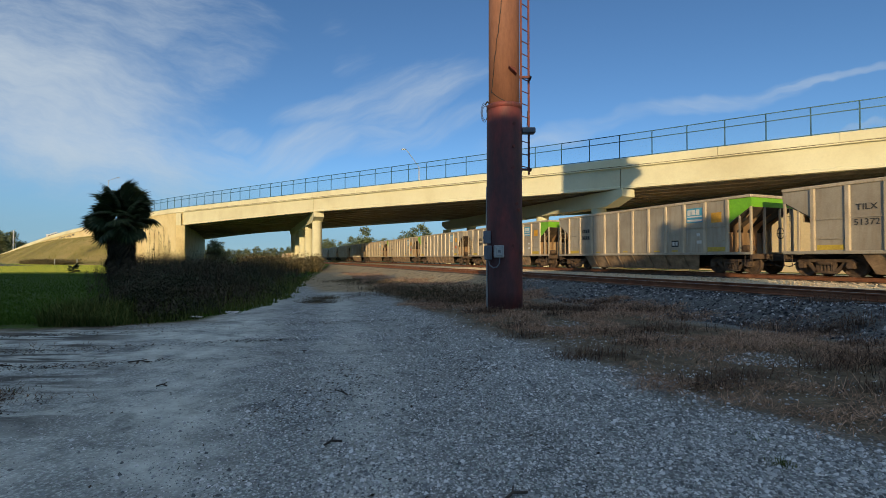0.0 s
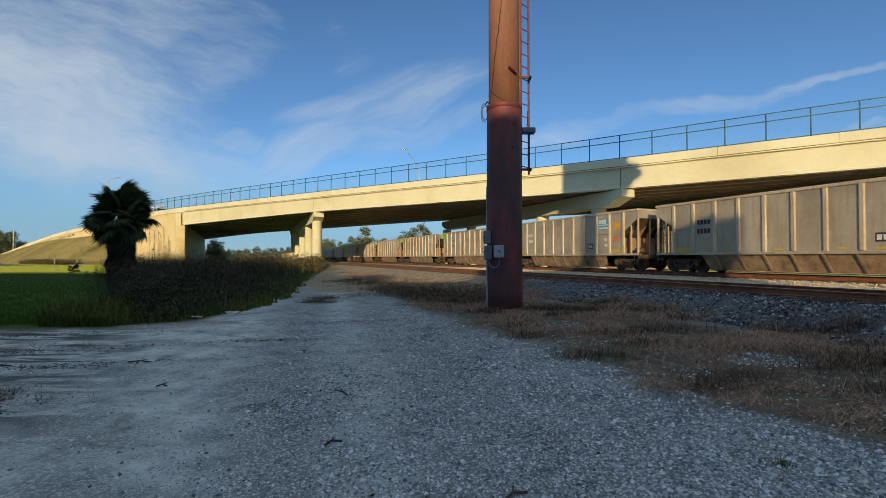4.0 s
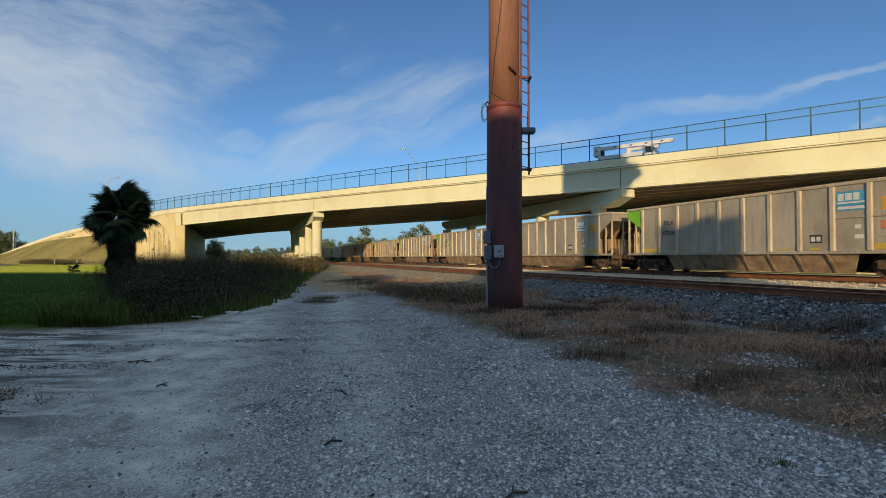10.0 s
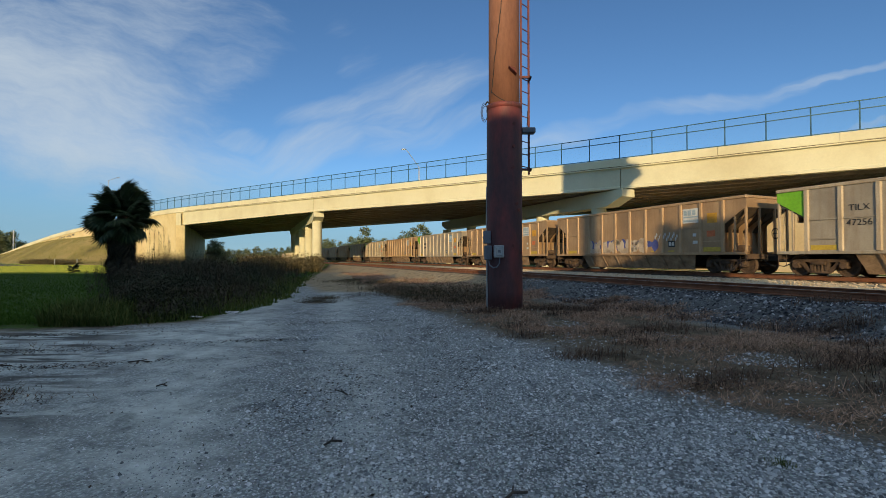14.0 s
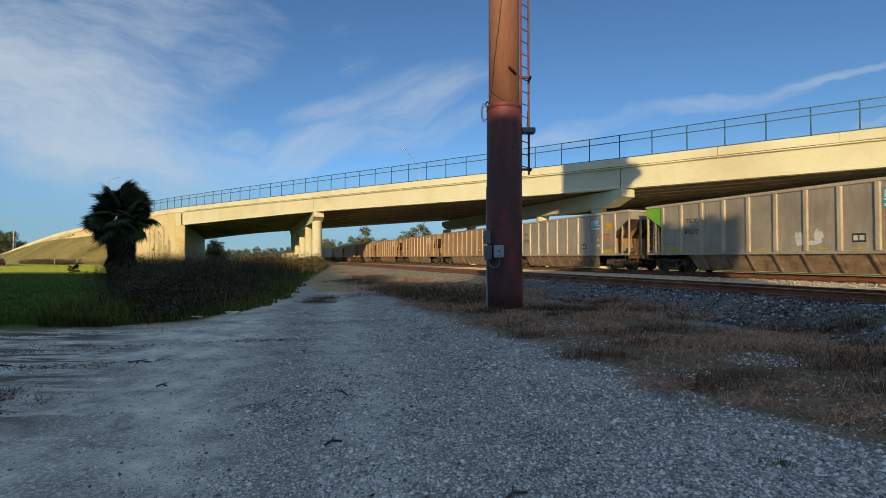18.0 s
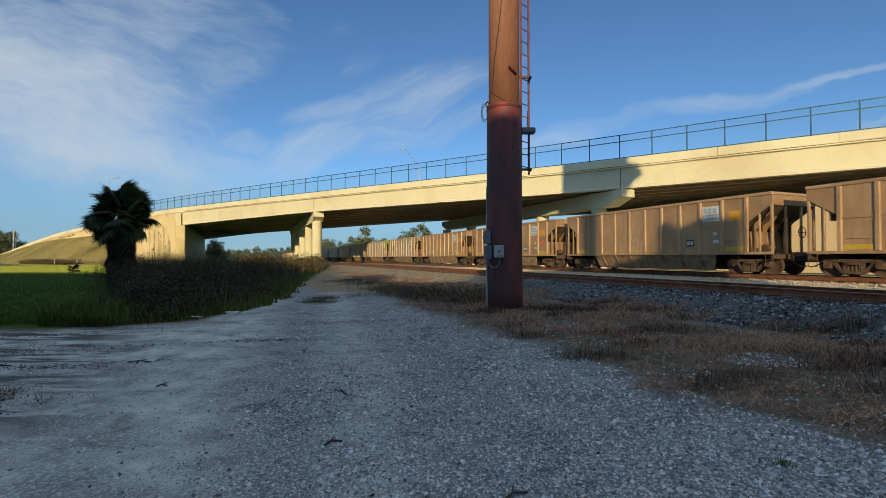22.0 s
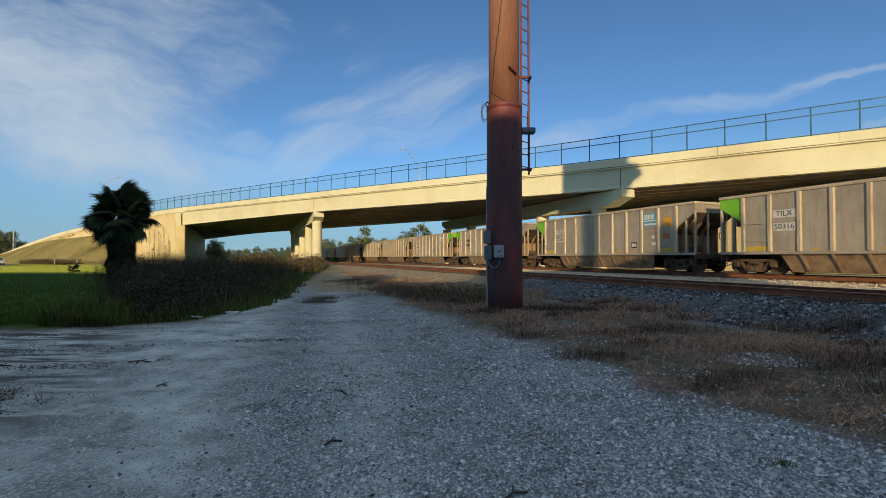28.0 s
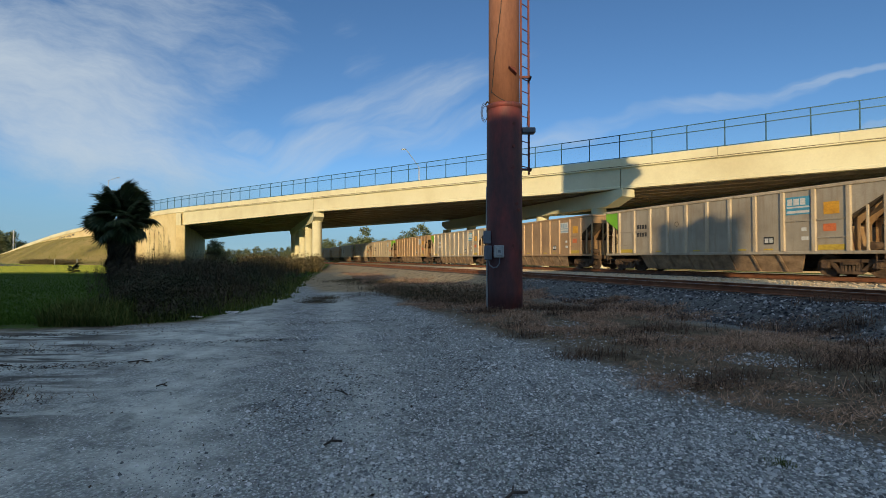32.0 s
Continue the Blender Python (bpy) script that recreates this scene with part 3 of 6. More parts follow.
class Sprouts:
    """Gathers many small blades, leaves or stones into one mesh."""

    def __init__(self):
        self.v, self.f = [], []

    def blade(self, x, y, z, h, w, az, lean):
        n = len(self.v)
        ca, sa = math.cos(az), math.sin(az)
        dx, dy = math.cos(az + 1.3) * lean * h, math.sin(az + 1.3) * lean * h
        self.v += [(x - ca * w, y - sa * w, z), (x + ca * w, y + sa * w, z), (x + dx * 0.4 + ca * w * 0.7, y + dy * 0.4 + sa * w * 0.7, z + h * 0.6), (x + dx * 0.4 - ca * w * 0.7, y + dy * 0.4 - sa * w * 0.7, z + h * 0.6), (x + dx, y + dy, z + h * (1 - 0.25 * lean))]
        self.f += [(n, n + 1, n + 2, n + 3), (n + 3, n + 2, n + 4)]

    def leaf(self, p, ln, w, az, pitch):
        n = len(self.v)
        d = Vector((math.cos(az) * math.cos(pitch), math.sin(az) * math.cos(pitch), math.sin(pitch)))
        s = Vector((-math.sin(az), math.cos(az), 0.25)) * w
        self.v += [tuple(p), tuple(p + d * ln * 0.5 + s), tuple(p + d * ln), tuple(p + d * ln * 0.5 - s)]
        self.f.append((n, n + 1, n + 2, n + 3))

    def stone(self, x, y, z, r, rng):
        n = len(self.v)
        a = rng.uniform(0, 6.28)
        ca, sa = math.cos(a) * r, math.sin(a) * r
        k1, k2, k3 = rng.uniform(0.6, 1.2), rng.uniform(0.5, 1.0), rng.uniform(0.45, 0.9)
        self.v += [(x + ca * k1, y + sa * k1, z), (x - sa * k2, y + ca * k2, z - 0.1 * r), (x - ca, y - sa, z + 0.1 * r), (x + sa * 0.8, y - ca * 0.8, z), (x + ca * 0.35, y + sa * 0.2, z + r * k3), (x - ca * 0.3, y + sa * 0.3, z + r * k3 * 0.85)]
        self.f += [(n, n + 1, n + 4), (n + 1, n + 5, n + 4), (n + 1, n + 2, n + 5), (n + 2, n + 3, n + 5), (n + 3, n + 4, n + 5), (n + 3, n, n + 4)]

    def put(self, name, material, label, category):
        ob = new(name, raw_mesh(name, self.v, self.f, material))
        return tagged(ob, label, category, kind="stuff")


# ---- road bridge ----
NEAR_EDGE, FAR_EDGE = 48.96, 75.5
_KNOT_S = [-460, -120, -60, -5.5, 13, 22, 57, 84, 100, 112, 132, 153, 175, 202, 221, 236, 260, 420]
_KNOT_Z = [9.4, 10.2, 11.0, 11.53, 11.47, 11.5, 11.8, 11.95, 12.0, 11.95, 11.2, 10.1, 8.9, 6.5, 4.3, 2.9, 1.6, 1.25]


def parapet_top(s):
    """Height of the parapet's top along the bridge."""
    total = 0.0
    for k in range(-4, 5):
        total += float(np.interp(s + 2.0 * k, _KNOT_S, _KNOT_Z))
    return total / 9


def strip(profile, s0, s1, step=4.0, drop=None):
    """Extrude a closed outline of (across, height under the parapet's top) along the bridge."""
    count = max(1, int(round((s1 - s0) / step)))
    verts, faces, n = [], [], len(profile)
    for i in range(count + 1):
        s = s0 + (s1 - s0) * i / count
        top = parapet_top(s)
        for a, h in profile:
            verts.append(on_bridge(s, a, max(-0.3, top + h - (drop(s, h) if drop else 0.0))))
    for i in range(count):
        for k in range(n):
            p, q = i * n + k, i * n + (k + 1) % n
            faces.append((p, q, q + n, p + n))
    faces += [tuple(range(n))[::-1], tuple(range(count * n, count * n + n))]
    bm = bmesh.new()
    vs = [bm.verts.new(v) for v in verts]
    for f in faces:
        bm.faces.new([vs[k] for k in f])
    bmesh.ops.recalc_face_normals(bm, faces=bm.faces)
    return bm


def deeper(s, h):
    """The end span's girders are deeper towards the abutment."""
    return 0.6 * min(1, max(0, (s - 60) / 38)) if h < -2.2 else 0.0


ABUT_S, PIER_1, PIER_2 = 99.8, (12.9, 49.5), (59.6, 50.0)


def build_bridge():
    br = thing("road_bridge", "cream-painted concrete road bridge with dark girders over the railway", "bridge", kind="structure")
    n0, n1 = NEAR_EDGE, FAR_EDGE
    w = 0.42
    joints = [-460, -90, -38, 12.9, 59.6, ABUT_S]
    for a, b in zip(joints[:-1], joints[1:]):
        g = 0.03
        near = [(n0 + 0.10, 0), (n0 + 0.10 + w * 0.6, 0), (n0 + w + 0.1, -0.85), (n0 + w + 0.1, -1.0), (n0 + 0.02, -1.0), (n0 - 0.17, -0.97), (n0 - 0.17, -0.88), (n0 + 0.0, -0.86), (n0 + 0.0, -0.80), (n0 - 0.07, -0.79), (n0 - 0.07, -0.73), (n0 + 0.03, -0.71)]
        bays = max(1, round((b - a) / 9.15)) if b > -60 else 6
        for k in range(bays):
            e0, e1 = a + (b - a) * k / bays, a + (b - a) * (k + 1) / bays
            panel = part("parapet", strip(near, e0 + 0.012, e1 - 0.012), CONCRETE, br, "cream concrete parapet with a ledge")
            part("joint", strip([(n0 - 0.02, -0.80), (n0 + 0.02, -0.79), (n0 + 0.02, -0.87), (n0 - 0.02, -0.872)], e0 + 0.012, e1 - 0.012), GRIME, panel, "dark grimy joint above the ledge")
        far = [(2 * (n0 + n1) / 2 - p, h) for p, h in near]
        part("parapet", strip(far, a + g, b - g + (41.5 if b == ABUT_S else 0.0)), CONCRETE, br)
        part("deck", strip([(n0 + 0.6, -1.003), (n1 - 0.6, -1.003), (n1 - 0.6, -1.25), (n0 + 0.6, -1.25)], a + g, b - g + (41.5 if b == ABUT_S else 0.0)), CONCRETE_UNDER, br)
        # outer girder: smooth fascia with a swollen foot
        for k in range(11):
            c = n0 + 0.42 + k * (n1 - n0 - 0.84) / 10
            prof = [(c - 0.30, -1.25), (c + 0.30, -1.25), (c + 0.30, -1.42), (c + 0.11, -1.6), (c + 0.11, -2.6), (c + 0.33, -2.8), (c + 0.33, -3.05), (c - 0.33, -3.05), (c - 0.33, -2.8), (c - 0.11, -2.6), (c - 0.11, -1.6), (c - 0.30, -1.42)]
            if k in (0, 10):
                e = -1 if k == 0 else 1
                prof = [(c + e * 0.34, -1.003), (c - e * 0.3, -1.25), (c - e * 0.11, -1.6), (c - e * 0.11, -2.6), (c - e * 0.33, -2.8), (c - e * 0.33, -3.05), (c + e * 0.38, -3.05), (c + e * 0.38, -2.85), (c + e * 0.30, -2.75), (c + e * 0.30, -1.12)]
            end = b - g + ((c - n0) * UR.dot(UB) / UR.dot(NB) if b == ABUT_S else 0.0)
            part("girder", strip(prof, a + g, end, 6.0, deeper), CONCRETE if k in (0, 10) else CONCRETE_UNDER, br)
    # piers stand along the railway
    for label, (s0, a0), cols in (("a", PIER_1, 5), ("b", PIER_2, 5), ("c", (-38.0, 49.5), 5), ("d", (-90.0, 49.5), 5)):
        base = on_bridge(s0, a0)
        top = parapet_top(s0) - 3.08 - (0.05 if label == "a" else 0.0)
        p0, p1 = base - UR * 0.9, base + UR * 46.5
        bm = bmesh.new()
        side = DR * 0.8
        end = [p0 + Vector((0, 0, top)), p0 + Vector((0, 0, top - 0.75)), p0 + UR * 2.2 + Vector((0, 0, top - 1.55)), p1 - UR * 2.2 + Vector((0, 0, top - 1.55)), p1 + Vector((0, 0, top - 0.75)), p1 + Vector((0, 0, top))]
        add_prism(bm, [p - side for p in end], side * 2)
        bmesh.ops.recalc_face_normals(bm, faces=bm.faces)
        part("pier_cap", bm, CONCRETE, br, "cream concrete pier cap with a tapered end")
        for k in range(cols):
            c = base + UR * ((3.4 if label == "a" else 1.3) + k * 10.6)
            foot = ground_height(c.x, c.y)
            part("column", tube(c + Vector((0, 0, foot - 0.3)), c + Vector((0, 0, top - 0.72 if k == 0 else top - 1.5)), 0.78, n=32), CONCRETE, br, smooth=False)
    # abutment on the skew, and the wall that runs on from it
    c0 = on_bridge(ABUT_S + 0.4, NEAR_EDGE + 0.3)
    c1 = c0 + UR * ((FAR_EDGE - NEAR_EDGE - 0.6) / UR.dot(NB))
    h = parapet_top(ABUT_S)
    bm = bmesh.new()
    add_prism(bm, [c0 + Vector((0, 0, -0.3)), c1 + Vector((0, 0, -0.3)), c1 + Vector((0, 0, h - 3.75)), c0 + Vector((0, 0, h - 3.75))], -DR * 1.6)
    bmesh.ops.recalc_face_normals(bm, faces=bm.faces)
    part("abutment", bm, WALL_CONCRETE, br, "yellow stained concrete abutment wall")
    bm = bmesh.new()
    add_prism(bm, [c0 - DR * 0.7 + Vector((0, 0, h - 3.76)), c1 - DR * 0.7 + Vector((0, 0, h - 3.76)), c1 - DR * 0.7 + Vector((0, 0, h - 1.26)), c0 - DR * 0.7 + Vector((0, 0, h - 1.26))], -DR * 0.9)
    bmesh.ops.recalc_face_normals(bm, faces=bm.faces)
    part("backwall", bm, CONCRETE, br)
    # the far abutment stands beyond the main track, along it
    bm = bmesh.new()
    q0, q1 = on_track(8.0, 45.0, -0.3), on_track(69.0, 45.0, -0.3)
    add_prism(bm, [q0, q1, q1 + Vector((0, 0, 6.4)), q0 + Vector((0, 0, 6.4))], DR * 1.2)
    bmesh.ops.recalc_face_normals(bm, faces=bm.faces)
    part("abutment", bm, WARM_CONCRETE, br, "ochre concrete abutment wall beyond the track")
    return br


bridge = build_bridge()


def wall_strip(name, s0, s1, n0, n1, up, down, material, label, step=3.0):
    """A wall along the bridge from a height under the parapet's top down to the land."""
    verts, faces = [], []
    count = int((s1 - s0) / step)
    for i in range(count + 1):
        s = s0 + (s1 - s0) * i / count
        t = parapet_top(s)
        for a, z in ((n0, t - up), (n1, t - up), (n1, down(s)), (n0, down(s))):
            verts.append(on_bridge(s, a, max(z, -0.3) if z < t else z))
    for i in range(count):
        for k in range(4):
            p, q = 4 * i + k, 4 * i + (k + 1) % 4
            faces.append((p, q, q + 4, p + 4))
    faces += [(3, 2, 1, 0), tuple(range(4 * count, 4 * count + 4))]
    ob = new(name, raw_mesh(name, verts, faces, material))
    return tagged(ob, label, "wall", kind="structure")


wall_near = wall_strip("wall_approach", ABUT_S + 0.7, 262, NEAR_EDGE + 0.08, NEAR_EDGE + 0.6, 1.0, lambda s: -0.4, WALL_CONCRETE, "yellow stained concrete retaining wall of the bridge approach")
wall_far = wall_strip("wall_approach_far", ABUT_S + 41.8, 262, FAR_EDGE - 0.6, FAR_EDGE - 0.08, 1.0, lambda s: -0.4, CONCRETE, "cream retaining wall of the bridge approach")
road_up = wall_strip("road_approach", ABUT_S + 41.6, 420, NEAR_EDGE + 0.6, FAR_EDGE - 0.6, 1.0, lambda s: parapet_top(s) - 1.6, ASPHALT, "asphalt road climbing to the bridge")
road_up["category"] = "road"
cap = new("trim_parapet", mesh_of(strip([(NEAR_EDGE + 0.1, 0), (NEAR_EDGE + 0.36, 0), (NEAR_EDGE + 0.5, -0.998), (NEAR_EDGE - 0.13, -0.998), (NEAR_EDGE - 0.13, -0.88), (NEAR_EDGE, -0.82)], ABUT_S + 0.03, 262, 3.0), "parapet", CONCRETE))
tagged(cap, "cream concrete parapet of the bridge approach", "parapet", kind="structure")
pave = new("road_deck", mesh_of(strip([(NEAR_EDGE + 0.55, -0.93), (FAR_EDGE - 0.55, -0.93), (FAR_EDGE - 0.55, -0.999), (NEAR_EDGE + 0.55, -0.999)], -459, ABUT_S + 41.4, 4.0), "road", ASPHALT))
tagged(pave, "asphalt carriageway on the bridge", "road", kind="structure")


SLOPE_BLADES = leafy("slope_blades", (0.13, 0.14, 0.025), (0.34, 0.26, 0.10), 0.9)


def build_embankment():
    """Grass slope in front of the approach wall."""
    verts, faces, rows = [], [], 60
    cols = 16
    for i in range(rows + 1):
        s = 108 + (300 - 108) * i / rows
        t = parapet_top(s)
        top = (t - 2.0 - 1.6 * smooth_step(185, 135, s)) * float(smooth_step(119, 141, s))
        foot = 13.0
        for k in range(cols + 1):
            f = k / cols
            n = NEAR_EDGE + 0.03 - foot * f
            z = max(top, 0) * (1 - float(smooth_step(0.05, 1.0, f))) * 1.0
            bumpy = 0.25 * noise.noise((s * 0.12, n * 0.2, 0)) * math.sin(math.pi * f)
            verts.append(on_bridge(s, n, z + bumpy - (0.35 if k == cols else 0.0)))
    for i in range(rows):
        for k in range(cols):
            p = i * (cols + 1) + k
            faces.append((p, p + cols + 1, p + cols + 2, p + 1))
    sp = Sprouts()
    rng = random.Random(93)
    for _ in range(14000):
        i, k = rng.randrange(rows), rng.randrange(cols)
        q = i * (cols + 1) + k
        f, g = rng.random(), rng.random()
        p = verts[q].lerp(verts[q + 1], f).lerp(verts[q + cols + 1].lerp(verts[q + cols + 2], f), g)
        if p.z > 0.2:
            sp.blade(p.x, p.y, p.z - 0.05, rng.uniform(0.15, 0.5), 0.05, rng.uniform(-0.6, 0.6), rng.uniform(0.1, 0.8))
    sp.put("slope_grass", SLOPE_BLADES, "rough yellow-green grass on the slope", "grass")
    ob = new("ground_embankment", raw_mesh("embankment", verts, faces, SLOPE_GRASS, True))
    return tagged(ob, "grassy embankment slope below the bridge approach", "embankment", kind="structure")


embankment = build_embankment()


def build_vines():
    """Dark climbing stems and stains with a shape of their own on the approach wall."""
    rng = random.Random(71)
    sp = Sprouts()
    for k in range(15):
        s = rng.uniform(102, 116)
        top = rng.uniform(3.0, 8.5)
        z, n = 0.2, NEAR_EDGE + 0.05
        while z < top:
            for _ in range(5):
                p = on_bridge(s + rng.gauss(0, 0.10), n - rng.uniform(0.0, 0.10), z + rng.uniform(-0.1, 0.1))
                sp.leaf(p, rng.uniform(0.15, 0.4), rng.uniform(0.03, 0.09), rng.uniform(0, 6.28), rng.uniform(-1.2, 1.2))
            z += rng.uniform(0.1, 0.55)
            s += rng.gauss(0, 0.06)
    sp.put("wall_vines", WEED, "thin dark vines climbing the cream wall", "vine")
    bm = bmesh.new()
    for k in range(14):
        s = 161 + 0.95 * k + rng.uniform(-0.2, 0.2)
        t = parapet_top(s) - 1.2
        for _ in range(3):
            a, z0 = s + rng.uniform(-0.3, 0.3), t - rng.uniform(0.0, 0.5)
            w, h = rng.uniform(0.1, 0.5), rng.uniform(0.15, 0.7)
            n = NEAR_EDGE + 0.075 - 0.004 * rng.random()
            vs = [bm.verts.new(on_bridge(a + dx, n, z0 + dz)) for dx, dz in ((0, 0), (w, -0.05), (w * 0.9, -h), (0.1 * w, -h * 0.9))]
            bm.faces.new(vs)
    ob = new("wall_scrawl", mesh_of(bm, "scrawl", INK))
    tagged(ob, "dark sprayed scrawl on the approach wall", "graffiti", kind="structure")


def build_fence():
    fence = thing("bridge_fence", "tall teal steel fence with wire mesh on the bridge parapet", "fence")
    a = NEAR_EDGE + 0.23
    bent = [(0.0, 0.0), (0.0, 2.05), (0.05, 2.28), (0.16, 2.42)]
    bm = bmesh.new()
    for (y0, z0), (y1, z1) in zip(bent[:-1], bent[1:]):
        add_tube(bm, (0, y0, z0), (0, y1, z1), 0.05, n=6)
    post_mesh = mesh_of(bm, "post", FENCE_STEEL)
    turn = math.degrees(math.atan2(NB.y, NB.x)) - 90
    for k in range(-30, 40):
        s = 3.05 * (k + 0.26)
        p = on_bridge(s, a, parapet_top(s) - 0.01)
        part("post", post_mesh, FENCE_STEEL, fence, at=pose(p.x, p.y, p.z, 0, 0, turn))
    s0, s1 = 3.05 * -29.74, 3.05 * 39.26
    for h, off in ((2.42, 0.16), (1.72, 0.0), (0.08, 0.0)):
        verts, faces = [], []
        for i in range(71):
            s = s0 + (s1 - s0) * i / 70
            t = parapet_top(s)
            for da, dz in ((-0.035, -0.035), (0.035, -0.035), (0.035, 0.035), (-0.035, 0.035)):
                verts.append(on_bridge(s, a + off + da, t + h + dz))
        for i in range(70):
            for k in range(4):
                p, q = 4 * i + k, 4 * i + (k + 1) % 4
                faces.append((p, q, q + 4, p + 4))
        part("rail", raw_mesh("rail", verts, faces, FENCE_STEEL), FENCE_STEEL, fence)
    m, ns, ls, b = mat("wire_mesh", 0.6)
    b.inputs["Base Color"].default_value = (0.04, 0.13, 0.16, 1)
    tr, mix = ns.new("ShaderNodeBsdfTransparent"), ns.new("ShaderNodeMixShader")
    mix.inputs[0].default_value = 0.10
    ls.new(tr.outputs[0], mix.inputs[1])
    ls.new(b.outputs[0], mix.inputs[2])
    ls.new(mix.outputs[0], ns["Material Output"].inputs["Surface"])
    verts, faces = [], []
    for i in range(71):
        s = s0 + (s1 - s0) * i / 70
        t = parapet_top(s)
        verts += [on_bridge(s, a + 0.03, t + 0.05), on_bridge(s, a + 0.03, t + 2.05), on_bridge(s, a + 0.18, t + 2.4)]
    for i in range(70):
        faces += [(3 * i, 3 * i + 3, 3 * i + 4, 3 * i + 1), (3 * i + 1, 3 * i + 4, 3 * i + 5, 3 * i + 2)]
    part("mesh_panel", raw_mesh("mesh_panel", verts, faces, m), m, fence)


build_fence()
build_vines()


# ---- tracks ----
def build_track(name, d, label, a0, a1):
    tr = thing(name, label, "railway track", kind="structure")
    prof = [(-0.07, -0.17), (0.07, -0.17), (0.07, -0.155), (0.012, -0.135), (0.012, -0.045), (0.036, -0.03), (0.036, -0.003), (-0.036, -0.003), (-0.036, -0.03), (-0.012, -0.045), (-0.012, -0.135), (-0.07, -0.155)]
    for off in (-0.7525, 0.7525):
        n = len(prof)
        verts = [on_track(a, d + off + x, RAIL_Z + z) for a in (a0, a1) for x, z in prof]
        faces = [(k, (k + 1) % n, n + (k + 1) % n, n + k) for k in range(n)]
        rail = part("rail", raw_mesh("rail", verts, faces, RUST_RAIL), RUST_RAIL, tr, "rust-brown steel rail")
        verts = [on_track(a, d + off + x, RAIL_Z + z) for a in (a0, a1) for x, z in ((-0.03, -0.002), (0.03, -0.002), (0.026, 0.0), (-0.026, 0.0))]
        part("rail_head", raw_mesh("rail_head", verts, [(0, 1, 5, 4), (1, 2, 6, 5), (2, 3, 7, 6), (3, 0, 4, 7)], RAIL_TOP), RAIL_TOP, rail)
    tie = mesh_of(box(-1.3, -0.11, -0.36, 1.3, 0.11, -0.175, 0.012), "tie", TIE_WOOD)
    turn = math.degrees(math.atan2(DR.y, DR.x))
    a = -8.0
    for k in range(180):
        p = on_track(a + 0.56 * k, d, RAIL_Z)
        part("tie", tie, TIE_WOOD, tr, at=pose(p.x, p.y, p.z, 0, 0, turn + random.uniform(-1, 1)))
    return tr


build_track("track_siding", NEAR_TRACK, "rusty siding track on grey ballast", -60, 900)
build_track("track_main", TRAIN_TRACK, "main railway track under the train", -400, 1100)

# ---- hopper cars ----
TRAIN_TURN = math.degrees(math.atan2(-UR.y, -UR.x))
PITCH, HALF, WIDE = 16.2, 7.4, 1.55
RIBS = [-6.2 + 1.24 * k for k in range(11)]


def lettering(text, size, material, name):
    cu = bpy.data.curves.new(name, "FONT")
    cu.body, cu.size, cu.extrude = text, size, 0.004
    cu.align_x, cu.align_y = "CENTER", "CENTER"
    ob = bpy.data.objects.new(name, cu)
    scene.collection.objects.link(ob)
    me = bpy.data.meshes.new_from_object(ob.evaluated_get(bpy.context.evaluated_depsgraph_get()))
    bpy.data.objects.remove(ob)
    me.materials.clear()
    me.materials.append(material)
    return me


def wheelset_mesh():
    """Two flanged wheels on an axle, turning about y."""
    bm = bmesh.new()
    prof = [(0.0, 0.10), (0.10, 0.10), (0.13, 0.05), (0.36, 0.03), (0.39, 0.06), (0.455, 0.065), (0.46, -0.03), (0.49, -0.05), (0.49, -0.065), (0.40, -0.065), (0.36, -0.03), (0.13, -0.04), (0.10, -0.08), (0.0, -0.08)]
    n = 28
    for side in (-1, 1):
        rings = []
        for r, y in prof:
            yy = side * (0.755 + y)
            if r == 0:
                rings.append([bm.verts.new((0, yy, 0))] * n)
            else:
                rings.append([bm.verts.new((r * math.cos(2 * math.pi * k / n), yy, r * math.sin(2 * math.pi * k / n))) for k in range(n)])
        for a, b in zip(rings[:-1], rings[1:]):
            for k in range(n):
                f = [a[k], a[(k + 1) % n], b[(k + 1) % n], b[k]]
                f = list(dict.fromkeys(f))
                if len(f) > 2:
                    bm.faces.new(f)
    add_tube(bm, (0, -0.68, 0), (0, 0.68, 0), 0.085, n=12)
    # bolt heads and a chalk slot that show the turning
    for side in (-1, 1):
        for k in range(3):
            a = 2 * math.pi * k / 3
            add_box(bm, 0.2 * math.cos(a) - 0.03, side * 0.79 - 0.02, 0.2 * math.sin(a) - 0.03, 0.2 * math.cos(a) + 0.03, side * 0.79 + 0.02, 0.2 * math.sin(a) + 0.03)
    bmesh.ops.recalc_face_normals(bm, faces=bm.faces)
    return mesh_of(bm, "wheelset", TRUCK)


